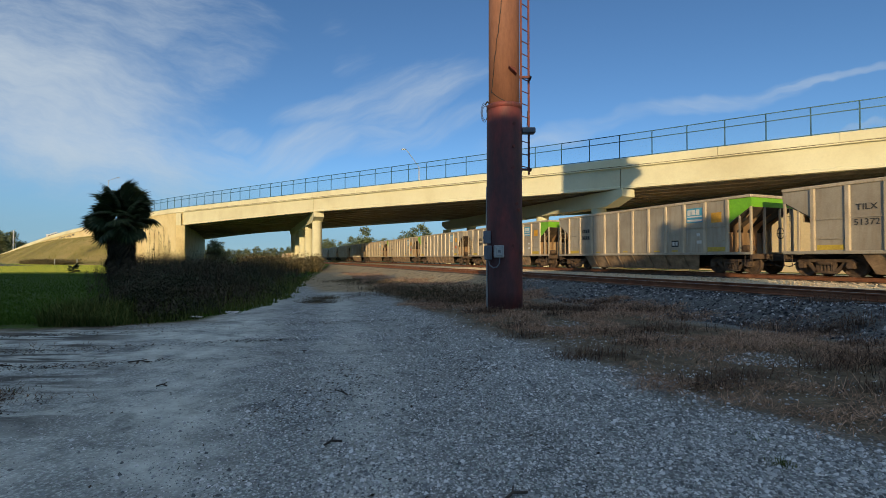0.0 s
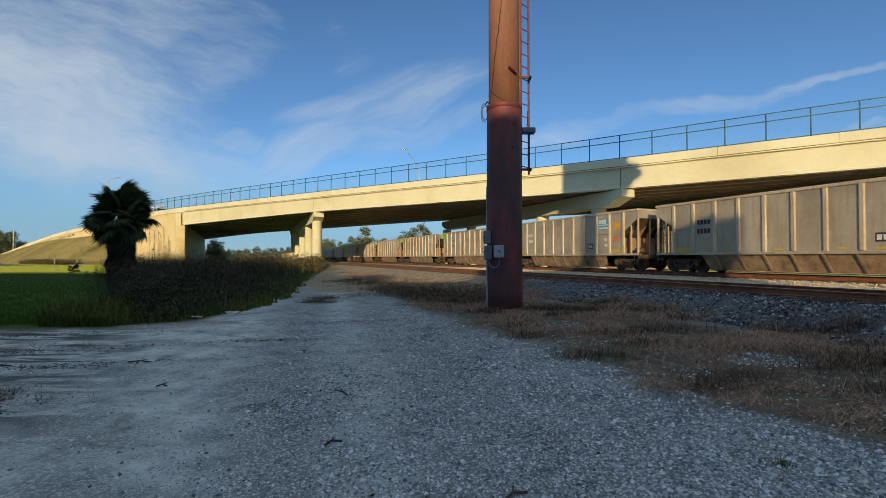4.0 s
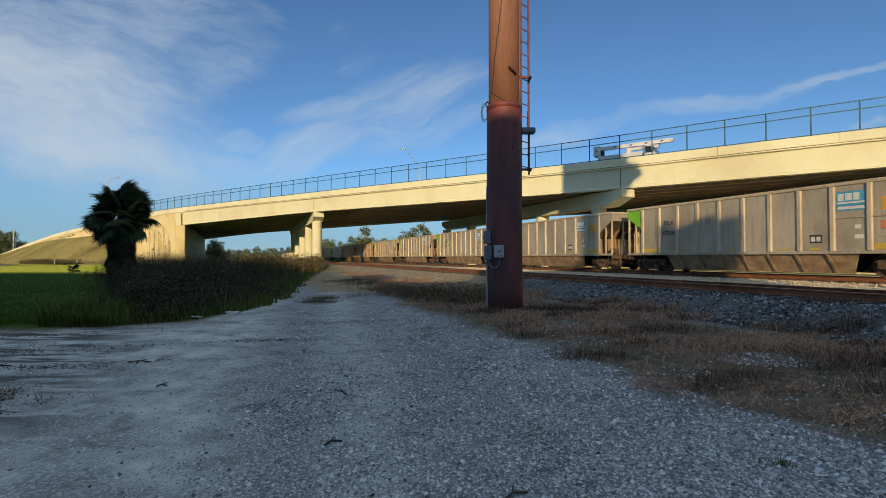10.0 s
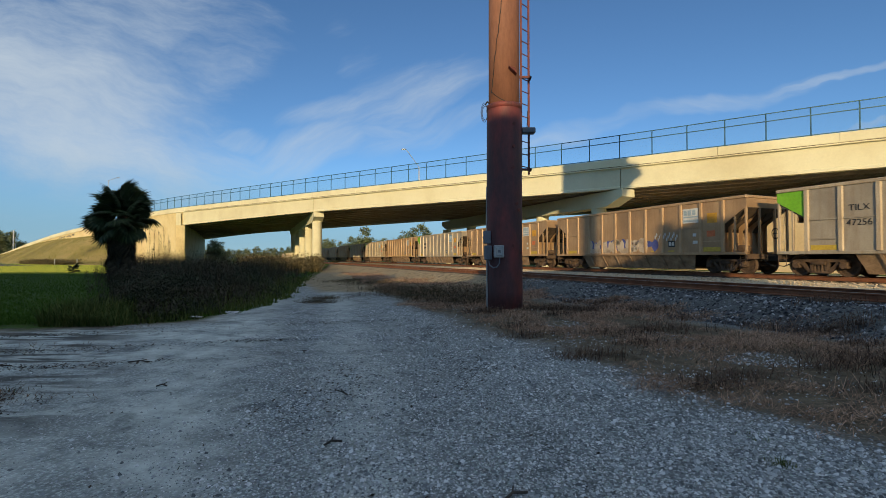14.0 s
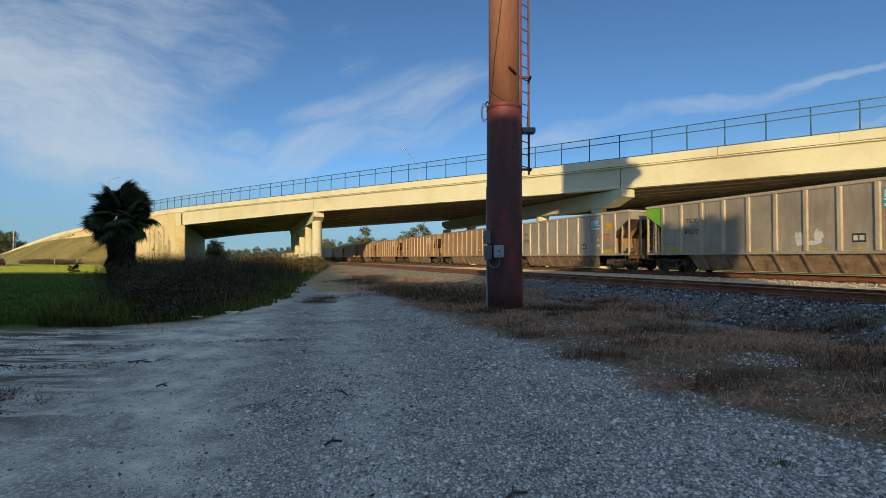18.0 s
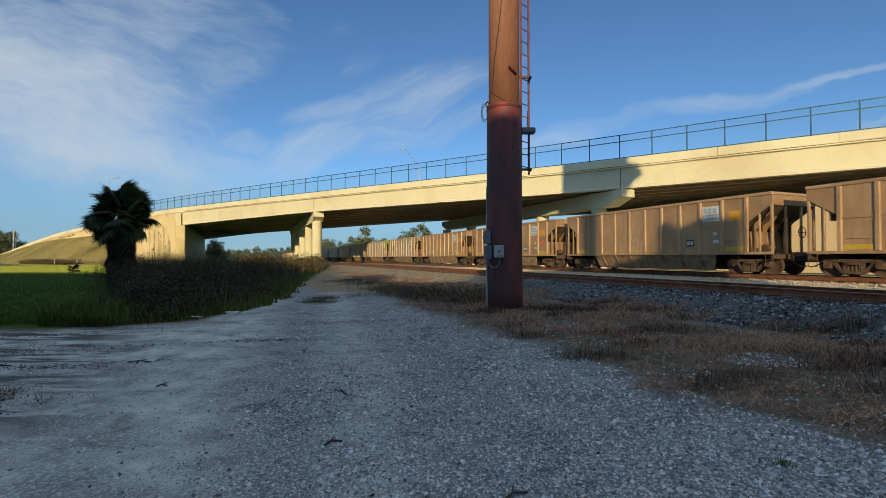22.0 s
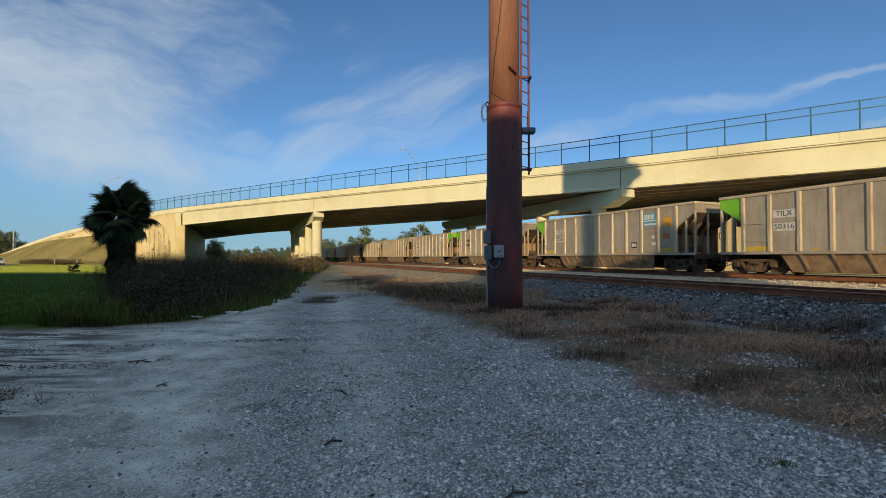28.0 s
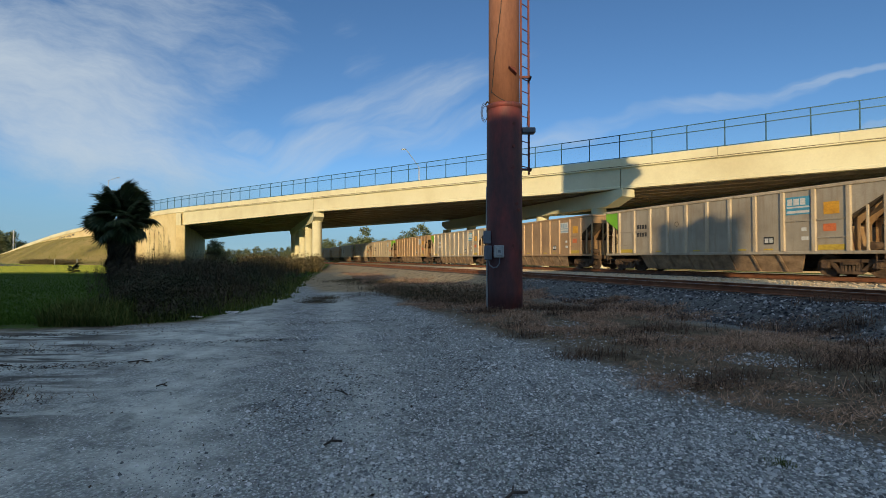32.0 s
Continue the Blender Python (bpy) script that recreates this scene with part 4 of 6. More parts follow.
def side_frame_mesh(y):
    """Cast side frame: arched top chord, slanted legs, spring seat, boxes over the axles."""
    bm = bmesh.new()
    th = 0.13

    def slab(pts):
        add_prism(bm, [(x, y - th / 2, z) for x, z in pts], (0, th, 0))

    slab([(-1.12, 0.62), (-1.02, 0.70), (-0.45, 0.72), (0.45, 0.72), (1.02, 0.70), (1.12, 0.62), (1.02, 0.56), (0.5, 0.60), (-0.5, 0.60), (-1.02, 0.56)])
    for s in (-1, 1):
        slab([(s * 0.78, 0.60), (s * 0.62, 0.60), (s * 0.28, 0.20), (s * 0.42, 0.16)][::s])
        slab([(s * 0.26, 0.62), (s * 0.36, 0.62), (s * 0.36, 0.24), (s * 0.26, 0.24)][::s])
        add_box(bm, s * 0.89 - 0.15, y - 0.12, 0.34, s * 0.89 + 0.15, y + 0.12, 0.62, 0.03)
        add_tube(bm, (s * 0.89, y - 0.17, 0.46), (s * 0.89, y + 0.1, 0.46), 0.12, n=14)
    slab([(-0.46, 0.24), (0.46, 0.24), (0.36, 0.13), (-0.36, 0.13)])
    for k in range(4):
        x = -0.2 + 0.133 * k
        add_tube(bm, (x, y, 0.24), (x, y, 0.50), 0.05, n=8)
    add_box(bm, -0.25, y - 0.14, 0.49, 0.25, y + 0.14, 0.61, 0.02)
    bmesh.ops.recalc_face_normals(bm, faces=bm.faces)
    return mesh_of(bm, "side_frame", TRUCK)


wheel_front, wheel_back = [], []


def bar(name, x0, z0, x1, z1, material, parent, y=-WIDE + 0.005, thick=0.008, label=""):
    return part(name, box(x0, y - thick, z0, x1, y, z1), material, parent, label)


def build_car():
    car = thing("hopper_car", "weathered grey ribbed coal hopper car on the railway", "railway car", group="train of hopper cars")
    ys = -1, 1
    for s in ys:
        y = s * (WIDE - 0.03)
        side = [(-6.2, 3.62), (-6.2, 1.05), (6.2, 1.05), (6.2, 3.62)]
        part("side_sheet", prism([(x, y - 0.012, z) for x, z in side], (0, 0.024, 0)), BODY_GREY, car)
        for e in ys:
            tri = [(e * 6.2, 3.62), (e * HALF, 3.62), (e * HALF, 3.22), (e * 6.2, 2.42)]
            part("end_panel_far" if e < 0 else "end_panel_near", prism([(x, y - 0.014, z) for x, z in tri], (0, 0.028, 0)), BODY_GREY, car)
        rib = bmesh.new()
        for x in RIBS:
            rib = bmesh.new() if s < 0 else rib
            w0, w1, d = 0.10, 0.065, 0.085
            add_prism(rib, [(x - w0, y + s * 0.013, 1.06), (x - w1, y + s * d, 1.06), (x + w1, y + s * d, 1.06), (x + w0, y + s * 0.013, 1.06)], (0, 0, 2.56))
            bmesh.ops.recalc_face_normals(rib, faces=rib.faces)
            if s < 0 or x == RIBS[-1]:
                part("rib" if s < 0 else "outer_frame", rib, RIB_GREY, car)
        part("top_chord", box(-HALF - 0.02, y - 0.07, 3.62, HALF + 0.02, y + 0.07, 3.76, 0.02), RIB_GREY, car)
        part("side_sill", box(-HALF, y - 0.06, 0.93, HALF, y + 0.06, 1.06, 0.015), BODY_GREY, car)
        for k, z in ((0, 2.35), (0, 1.55), (1, 2.35), (8, 2.35), (9, 2.35), (9, 1.62)) if s < 0 else ():
            part("stiffener", box(RIBS[k] + 0.1, y + s * 0.013 - 0.0, z - 0.025, RIBS[k + 1] - 0.1, y + s * 0.05, z + 0.025), BODY_GREY, car)
        low = [(-4.55, 0.94), (4.55, 0.94), (4.25, 0.15), (-4.25, 0.15)]
        bm = bmesh.new()
        add_prism(bm, [(x, s * (1.46 if z > 0.5 else 1.16), z) for x, z in low], (0, -s * 0.06, 0))
        bmesh.ops.recalc_face_normals(bm, faces=bm.faces)
        part("hopper_skirt", bm, SKIRT, car, "dusty brown lower hopper side, painted sun-bright")
        for k in range(7 if s < 0 else 0):
            x = -3.7 + 1.2 * k
            bm = bmesh.new()
            add_prism(bm, [(x - 0.05, s * 1.50, 0.93), (x + 0.05, s * 1.50, 0.93), (x + 0.25, s * 1.20, 0.18), (x + 0.15, s * 1.20, 0.18)], (0, s * 0.05, 0))
            bmesh.ops.recalc_face_normals(bm, faces=bm.faces)
            part("brace", bm, SKIRT, car)
    for e in ys:
        part("end_sheet_near" if e > 0 else "end_sheet_far", box(min(e * 7.33, e * 7.39), -1.5, 3.18, max(e * 7.33, e * 7.39), 1.5, 3.62), BODY_GREY, car)
        part("end_chord", box(min(e * 7.28, e * 7.43), -1.5, 3.62, max(e * 7.28, e * 7.43), 1.5, 3.755, 0.02), RIB_GREY, car)
        slope = [(e * 7.36, -1.5, 3.2), (e * 7.36, 1.5, 3.2), (e * 4.3, 1.5, 1.12), (e * 4.3, -1.5, 1.12)]
        part("slope_sheet", prism(slope, (e * 0.03, 0, -0.045)), SLOPE_STEEL, car)
        for y in (-1.47, 1.47):
            part("corner_post", box(e * 7.34 - 0.05, y - 0.05, 1.05, e * 7.34 + 0.05, y + 0.05, 3.3, 0.01), RIB_GREY, car)
            part("side_post", box(e * 6.78 - 0.04, y - 0.04, 1.05, e * 6.78 + 0.04, y + 0.04, 2.82, 0.01), RIB_GREY, car)
        for y in (-0.55, 0.55):
            part("end_post", box(e * 7.34 - 0.045, y - 0.05, 0.97, e * 7.34 + 0.045, y + 0.05, 3.2, 0.01), RIB_GREY, car)
        # slanted webs under the slope sheet
        for y in (-1.1, -0.35, 0.35, 1.1):
            web = [(e * 7.1, y, 2.98), (e * 6.75, y, 2.75), (e * 6.35, y, 2.1), (e * 6.35, y, 0.98), (e * 6.15, y, 0.98), (e * 6.15, y, 2.3)]
            part("web", prism(web, (0, 0.03, 0)), BODY_BROWN, car)
        if e < 0:
            part("end_apron", box(-6.62, -1.45, 2.28, -6.58, 1.45, 2.95), BODY_BROWN, car)
        part("bulkhead", prism([(e * 5.75, -1.45, 2.08), (e * 5.75, 1.45, 2.08), (e * 5.95, 1.45, 0.97), (e * 5.95, -1.45, 0.97)], (e * 0.03, 0, 0)), BODY_BROWN, car)
        part("end_platform", box(min(e * 6.0, e * HALF), -1.5, 0.93, max(e * 6.0, e * HALF), 1.5, 0.97), TRUCK, car)
        part("end_sill", box(min(e * 7.28, e * 7.42), -1.5, 0.72, max(e * 7.28, e * 7.42), 1.5, 0.925, 0.015), TRUCK, car)
        lad = bmesh.new()
        for y in (-1.38, -0.98) if e < 0 else ():
            add_tube(lad, (e * 7.45, y, 0.7), (e * 7.45, y, 3.1), 0.02, n=6)
        for k in range(7 if e < 0 else 0):
            add_tube(lad, (e * 7.45, -1.38, 0.8 + 0.36 * k), (e * 7.45, -0.98, 0.8 + 0.36 * k), 0.014, n=6)
        if e < 0:
            part("ladder", lad, RIB_GREY, car)
        step = bmesh.new()
        for x in (7.05, 7.38):
            add_tube(step, (e * x, -1.5, 0.95), (e * x, -1.5, 0.42), 0.016, n=6)
        for z in (0.42, 0.68):
            add_tube(step, (e * 7.05, -1.5, z), (e * 7.38, -1.5, z), 0.016, n=6)
        part("step", step, TRUCK, car)
        cp = bmesh.new()
        add_box(cp, min(e * 7.3, e * 7.85), -0.14, 0.62, max(e * 7.3, e * 7.85), 0.14, 0.86, 0.03)
        add_box(cp, min(e * 7.8, e * 8.09), -0.16, 0.58, max(e * 7.8, e * 8.09), 0.16, 0.92, 0.05)
        part("coupler", cp, DARK_STEEL, car)
        hose = bmesh.new()
        pts = [(e * 7.42, -0.4, 0.75), (e * 7.6, -0.38, 0.5), (e * 7.9, -0.34, 0.38), (e * 8.08, -0.3, 0.42)]
        for a, b in zip(pts[:-1], pts[1:]):
            add_tube(hose, a, b, 0.022, n=6)
        part("air_hose", hose, BLACK, car)
    # brake wheel and brake cylinder at the near end
    ring = bmesh.new()
    for k in range(16):
        a0, a1 = 2 * math.pi * k / 16, 2 * math.pi * (k + 1) / 16
        add_tube(ring, (7.5, 0.35 + 0.26 * math.cos(a0), 1.95 + 0.26 * math.sin(a0)), (7.5, 0.35 + 0.26 * math.cos(a1), 1.95 + 0.26 * math.sin(a1)), 0.018, n=5)
    for k in range(4):
        a0 = math.pi * k / 2
        add_tube(ring, (7.46, 0.35, 1.95), (7.5, 0.35 + 0.26 * math.cos(a0), 1.95 + 0.26 * math.sin(a0)), 0.012, n=5)
    part("brake_wheel", ring, DARK_STEEL, car)
    part("brake_cylinder", tube((6.6, -0.9, 1.25), (6.6, -0.35, 1.25), 0.16, n=14), TRUCK, car)
    part("centre_sill", box(-7.3, -0.33, 0.62, 7.3, 0.33, 0.925, 0.02), DARK_STEEL, car)
    part("hopper_bottom", prism([(-4.3, -1.1, 1.1), (4.3, -1.1, 1.1), (3.5, -1.1, 0.3), (-3.5, -1.1, 0.3)], (0, 2.2, 0)), DARK_STEEL, car)
    part("hopper_floor", box(-4.35, -1.5, 1.1, 4.35, 1.5, 1.14), DARK_STEEL, car)
    # trucks
    frames = [side_frame_mesh(-1.02), side_frame_mesh(1.02)]
    wheels = wheelset_mesh()
    bolster = mesh_of(box(-0.2, -1.0, 0.4, 0.2, 1.0, 0.62, 0.03), "bolster", DARK_STEEL)
    for e in ys:
        truck = part("truck", bolster, DARK_STEEL, car, "four-wheel truck with dusty cast side frames", at=pose(6.0 * e, 0, 0))
        for f in frames:
            part("side_frame", f, TRUCK, truck)
        wheel_front.append(part("wheelset", wheels, TRUCK, truck, at=pose(0.89, 0, 0.46)))
        wheel_back.append(part("wheelset", wheels, TRUCK, truck, at=pose(-0.89, 0, 0.46)))
    # painted marks on the side that shows
    y = -WIDE + 0.016
    sign = bar("sign", RIBS[8] + 0.14, 2.62, RIBS[9] - 0.14, 3.38, SIGN_BLUE, car, y, label="blue panel with pale marks")
    for k, (x, w) in enumerate(((0.20, 0.2), (0.45, 0.22), (0.72, 0.2))):
        part("mark", box(RIBS[8] + x, y - 0.012, 3.02, RIBS[8] + x + w, y - 0.008, 3.3), SIGN_WHITE, sign)
    for k, (z, h) in enumerate(((2.90, 0.07), (2.68, 0.11))):
        part("stripe", box(RIBS[8] + 0.18, y - 0.012, z, RIBS[9] - 0.16, y - 0.008, z + h), SIGN_WHITE, sign)
    bar("orange_panel", RIBS[9] + 0.36, 2.55, RIBS[9] + 0.92, 3.05, ORANGE, car, y)
    bar("red_patch", RIBS[9] + 0.34, 1.86, RIBS[9] + 0.8, 2.16, RED_ORANGE, car, y)
    bar("yellow_stripe", RIBS[9] + 0.14, 1.1, RIBS[10] - 0.14, 1.32, YELLOW, car, y)
    bar("yellow_stripe", RIBS[0] + 0.14, 1.1, RIBS[1] - 0.14, 1.3, YELLOW, car, y)
    for k in (2, 4, 6, 7):
        bar("yellow_dash", RIBS[k] + 0.4, 1.12, RIBS[k] + 0.8, 1.19, YELLOW, car, y)
    lab = bar("data_label", RIBS[7] + 0.4, 1.38, RIBS[7] + 0.85, 1.72, INK, car, y)
    for k in range(2):
        part("mark", box(RIBS[7] + 0.45 + 0.2 * k, y - 0.012, 1.45, RIBS[7] + 0.60 + 0.2 * k, y - 0.008, 1.65), SIGN_WHITE, lab)
    for z, w in ((2.0, 0.2), (1.62, 0.28)):
        bar("white_label", RIBS[8] + 0.75, z - 0.1, RIBS[8] + 0.75 + w, z + 0.06, SIGN_WHITE, car, y)
    bm = bmesh.new()
    for k in range(20):
        a0, a1 = 2 * math.pi * k / 20, 2 * math.pi * (k + 1) / 20
        add_prism(bm, [(RIBS[3] + 0.62 + r * math.cos(a), y, 2.62 + r * math.sin(a)) for r, a in ((0.11, a0), (0.11, a1), (0.135, a1), (0.135, a0))], (0, -0.006, 0))
    part("round_mark", bm, TRUCK, car)
    return car


# car: number, brown, green far end, green near end; the rest are plain grey
CAR_MARKS = {0: "51372", 3: "47236", 7: "47291", 8: "47233", 12: "47218", 4: "47266", 13: "47228", 14: "47259", 15: "47277", 16: "47256", 21: "47212", 22: "47232", 24: "50786", 32: "50316", 33: "50280"}
PLATED = {32, 33}
BROWN = {17, 18, 20, 23, 24, 25, 26, 27, 28, 38, 40, 44, 45}
FAR_GREEN = {3, 4, 6, 7, 8, 9, 11, 12, 13, 14, 15, 16, 19, 21, 22, 32, 33, 34, 37, 39, 42}
NEAR_GREEN = {1, 2, 30, 35, 41}
NO_RED = {1, 2, 13, 20, 26, 28, 30}
# middle along the side, strokes, size, height
SCRAWL = { 21: (1.4, 8, 1.3, 1.6), 26: (-0.8, 4, 0.6, 2.0), 27: (1.7, 6, 0.8, 2.1), 28: (-3.3, 26, 0.9, 1.5), 29: (1.0, 6, 0.7, 1.6)}
ROUND_MARKED = {8, 12, 22, 37}
WHITE_PLATES = {35, 36}
CARS = 47


def spray_mural(car, rng):
    """Big sprayed shapes along the lower side: a ragged blue ground and fat tan strokes over it."""
    def blot(bm, x, z, w, h, y, n=11):
        add_prism(bm, [(x + w * math.cos(a) * rng.uniform(0.75, 1.1), y, z + h * math.sin(a) * rng.uniform(0.75, 1.1)) for a in [2 * math.pi * k / n for k in range(n)]], (0, -0.003, 0))

    y = -WIDE + 0.008
    blue, tan, pale = bmesh.new(), bmesh.new(), bmesh.new()
    for k in range(14):
        blot(blue, -3.5 + 0.42 * k, 1.52 + rng.uniform(-0.12, 0.12), rng.uniform(0.2, 0.34), rng.uniform(0.2, 0.42), y - 0.0035 * (k % 3))
    for k in range(7):
        x = -3.6 + 0.74 * k
        for dx, dz, w, h in ((0.0, 0.0, 0.22, 0.46), (0.28, 0.24, 0.32, 0.2), (0.26, -0.26, 0.3, 0.19), (0.46, 0.02, 0.18, 0.34)):
            blot(tan, x + dx + rng.uniform(-0.05, 0.05), 1.5 + dz * rng.choice((-1, 1)) + rng.uniform(-0.06, 0.06), w, h, y - 0.013 - 0.0035 * (k % 2))
    for k in range(16):
        blot(pale, 2.0 + 0.1 * k, 1.95 + 0.16 * math.sin(k * 2.1), 0.05, 0.12, y - 0.022 - 0.0035 * (k % 2), 7)
    for bm, material, label in ((blue, SPRAY_BLUE, "ragged blue sprayed ground"), (tan, SPRAY_TAN, "fat tan sprayed strokes"), (pale, SIGN_WHITE, "white sprayed loops")):
        bmesh.ops.recalc_face_normals(bm, faces=bm.faces)
        part("sprayed_paint", bm, material, car, label)


def recolour(ob, material):
    ob.material_slots[0].link = "OBJECT"
    ob.material_slots[0].material = material


def build_train():
    first = build_car()
    cars = [first] + [copy_thing(first, Matrix()) for _ in range(CARS - 1)]
    marks = lettering("TILX", 0.34, INK, "lettering")
    rng = random.Random(5)
    for j, car in enumerate(cars):
        for o in car.children:
            base = o.name.split(".")[0]
            if j in BROWN and o.data.materials[0] in (BODY_GREY, RIB_GREY):
                recolour(o, BODY_BROWN if o.data.materials[0] == BODY_GREY else RIB_BROWN)
            if base in ("end_panel_far", "end_sheet_far") and j in FAR_GREEN:
                recolour(o, GREEN)
            if base in ("end_panel_near", "end_sheet_near") and j in NEAR_GREEN:
                recolour(o, GREEN)
            if base == "sign" and j in BROWN:
                recolour(o, SIGN_WHITE)
                for mark in o.children:
                    recolour(mark, FADED_BLUE)
        for o in list(car.children):
            base = o.name.split(".")[0]
            if base == "red_patch" and j in NO_RED or base == "round_mark" and j not in ROUND_MARKED:
                bpy.data.objects.remove(o)
        tones = []
        if j in BROWN:
            tones.append("grimy brown ribbed coal hopper car on the railway")
        elif j in FAR_GREEN or j in NEAR_GREEN:
            tones.append("weathered grey ribbed coal hopper car with a lime-green end")
        if tones:
            car["label"] = tones[0]
        y = -WIDE + 0.012
        if j in CAR_MARKS:
            num = lettering(CAR_MARKS[j], 0.34, INK, "lettering")
            for me, z in ((marks, 2.72), (num, 2.14)):
                if j in PLATED:
                    part("mark_plate", box(RIBS[1] + 0.16, y - 0.004, z - 0.17, RIBS[2] - 0.14, y, z + 0.17), SIGN_WHITE, car)
                part("lettering", me, INK, car, at=pose((RIBS[1] + RIBS[2]) / 2, y - 0.008, z, 90, 0, 0))
        elif j in WHITE_PLATES:
            for z in (2.62, 2.2):
                bar("mark_plate", RIBS[1] + 0.2, z - 0.16, RIBS[2] - 0.24, z + 0.14, SIGN_WHITE, car, y - 0.001)
                for k in range(4):
                    bar("dark_mark", RIBS[1] + 0.28 + 0.18 * k, z - 0.1, RIBS[1] + 0.40 + 0.18 * k, z + 0.09, INK, car, y - 0.009)
        elif j not in BROWN:
            for z in (2.62, 2.16):
                for k in range(4):
                    bar("dark_mark", RIBS[1] + 0.24 + 0.2 * k, z - 0.12, RIBS[1] + 0.38 + 0.2 * k, z + 0.12, INK if j % 3 else SIGN_WHITE, car, y - 0.002)
        if j in SCRAWL:
            bm = bmesh.new()
            x, count, size, level = SCRAWL[j]
            x -= 0.07 * count
            for k in range(count):
                w, h, z = size * rng.uniform(0.05, 0.2), size * rng.uniform(0.06, 0.3), level + rng.uniform(-0.2, 0.2)
                pts = [(x + w * math.cos(t) + rng.uniform(-0.05, 0.05), y - 0.001 * (k % 5) - 0.004, z + h * math.sin(t)) for t in (0.3, 1.6, 2.9, 4.2, 5.5)]
                add_prism(bm, pts, (0, -0.002, 0))
                x += 0.14
            bmesh.ops.recalc_face_normals(bm, faces=bm.faces)
            part("scrawl", bm, SIGN_WHITE if j % 2 else FADED_BLUE, car, "sprayed paint scrawl along the lower side")
        if j == 17:
            spray_mural(car, rng)
    return cars


cars = build_train()

# ---- tall pole with its ladder, boxes and cables ----
POLE_AT = Vector((1.77, 13.69, 0.05))


def lathe(rings, n=40):
    """Rings of (radius, z) joined into a round body."""
    bm = bmesh.new()
    rows = [[bm.verts.new((r * math.cos(2 * math.pi * k / n), r * math.sin(2 * math.pi * k / n), z)) for k in range(n)] for r, z in rings]
    for a, b in zip(rows[:-1], rows[1:]):
        for k in range(n):
            bm.faces.new((a[k], a[(k + 1) % n], b[(k + 1) % n], b[k]))
    bm.faces.new(rows[0][::-1])
    bm.faces.new(rows[-1])
    return bm


def chain(bm, pts, r, n=6):
    for a, b in zip(pts[:-1], pts[1:]):
        add_tube(bm, a, b, r, n=n)


def build_pole():
    pole = thing("steel_pole", "tall rusty brown steel pole with a dark red lower sleeve", "pole", Matrix.Translation(POLE_AT))
    part("shaft", lathe([(0.445, 5.5), (0.44, 9.0), (0.43, 14.0), (0.42, 26.0)], 48), POLE_UP, pole, "sunlit reddish brown shaft", smooth=True)
    part("sleeve", lathe([(0.515, -0.3), (0.515, 0.5), (0.508, 3.0), (0.50, 5.78), (0.495, 5.84), (0.47, 5.85)], 48), POLE_LOW, pole, "dark red rusty sleeve", smooth=True)
    part("collar", lathe([(0.46, 5.84), (0.505, 5.845), (0.505, 5.80), (0.512, 5.70)], 48), POLE_LOW, pole, smooth=True)

    def face(turn, z, r):
        """A place on the pole's skin; turn in degrees from the camera's side to the right."""
        a = radians(turn)
        return Vector((r * math.sin(a), -r * math.cos(a), z))

    bm = bmesh.new()
    wig = random.Random(3)
    pts = [face(-58 + 68 * k / 24 + wig.uniform(-2, 2), 6.15 + 4.0 * k / 24, 0.452) for k in range(25)]
    chain(bm, pts, 0.012, 5)
    chain(bm, [face(-60 + 74 * k / 10, 6.2 - 0.38 * math.sin(k / 10 * 1.5), 0.458) for k in range(11)], 0.01, 5)
    part("cable", bm, BLACK, pole, "thin black cable hanging on the shaft")
    bm = bmesh.new()
    for k in range(3):
        c = Vector((-0.55 - 0.02 * k, -0.1, 5.62))
        chain(bm, [c + Vector((0.09 * math.cos(a), -0.02 * k, (0.2 + 0.04 * k) * math.sin(a))) for a in [2 * math.pi * i / 14 for i in range(15)]], 0.007, 5)
    chain(bm, [Vector((-0.56, -0.1, 5.85)), Vector((-0.5, -0.15, 5.93)), Vector((-0.44, -0.2, 5.86))], 0.02, 6)
    part("wire_coil", bm, BLACK, pole)
    # ladder beside the pole
    left, right = Vector((0.50, 0.06, 0)), Vector((0.775, 0.34, 0))
    for p in (left, right):
        part("ladder_rail", box(p.x - 0.03, p.y - 0.02, 3.92, p.x + 0.03, p.y + 0.02, 24, 0.006), LADDER_RED, pole)
    rung = mesh_of(tube(left, right, 0.014, n=8), "rung", LADDER_RED)
    for k in range(30):
        part("rung", rung, LADDER_RED, pole, at=pose(0, 0, 4.12 + 0.368 * k))
    for z in (4.02, 6.72, 10.5, 14.0):
        bm = bmesh.new()
        add_box(bm, 0.3, 0.03, z - 0.03, right.x + 0.03, 0.09, z + 0.03)
        add_box(bm, right.x - 0.03, 0.03, z - 0.03, right.x + 0.03, right.y, z + 0.03)
        part("ladder_bracket", bm, LADDER_RED, pole)
    bm = bmesh.new()
    add_prism(bm, [face(8, 6.78, 0.44), face(22, 6.66, 0.46), face(40, 6.60, 0.46), face(32, 6.74, 0.46)], (0, -0.16, 0.02))
    bmesh.ops.recalc_face_normals(bm, faces=bm.faces)
    part("bracket", bm, LADDER_RED, pole)
    # flood lamp clamped to the ladder
    bm = bmesh.new()
    add_box(bm, 0.50, -0.1, 5.05, 0.90, 0.14, 5.22, 0.03)
    add_box(bm, 0.42, -0.06, 4.9, 0.50, 0.02, 5.3, 0.02)
    part("lamp_housing", bm, BOX_GREY, pole, "small grey box lamp on the ladder")
    bm = bmesh.new()
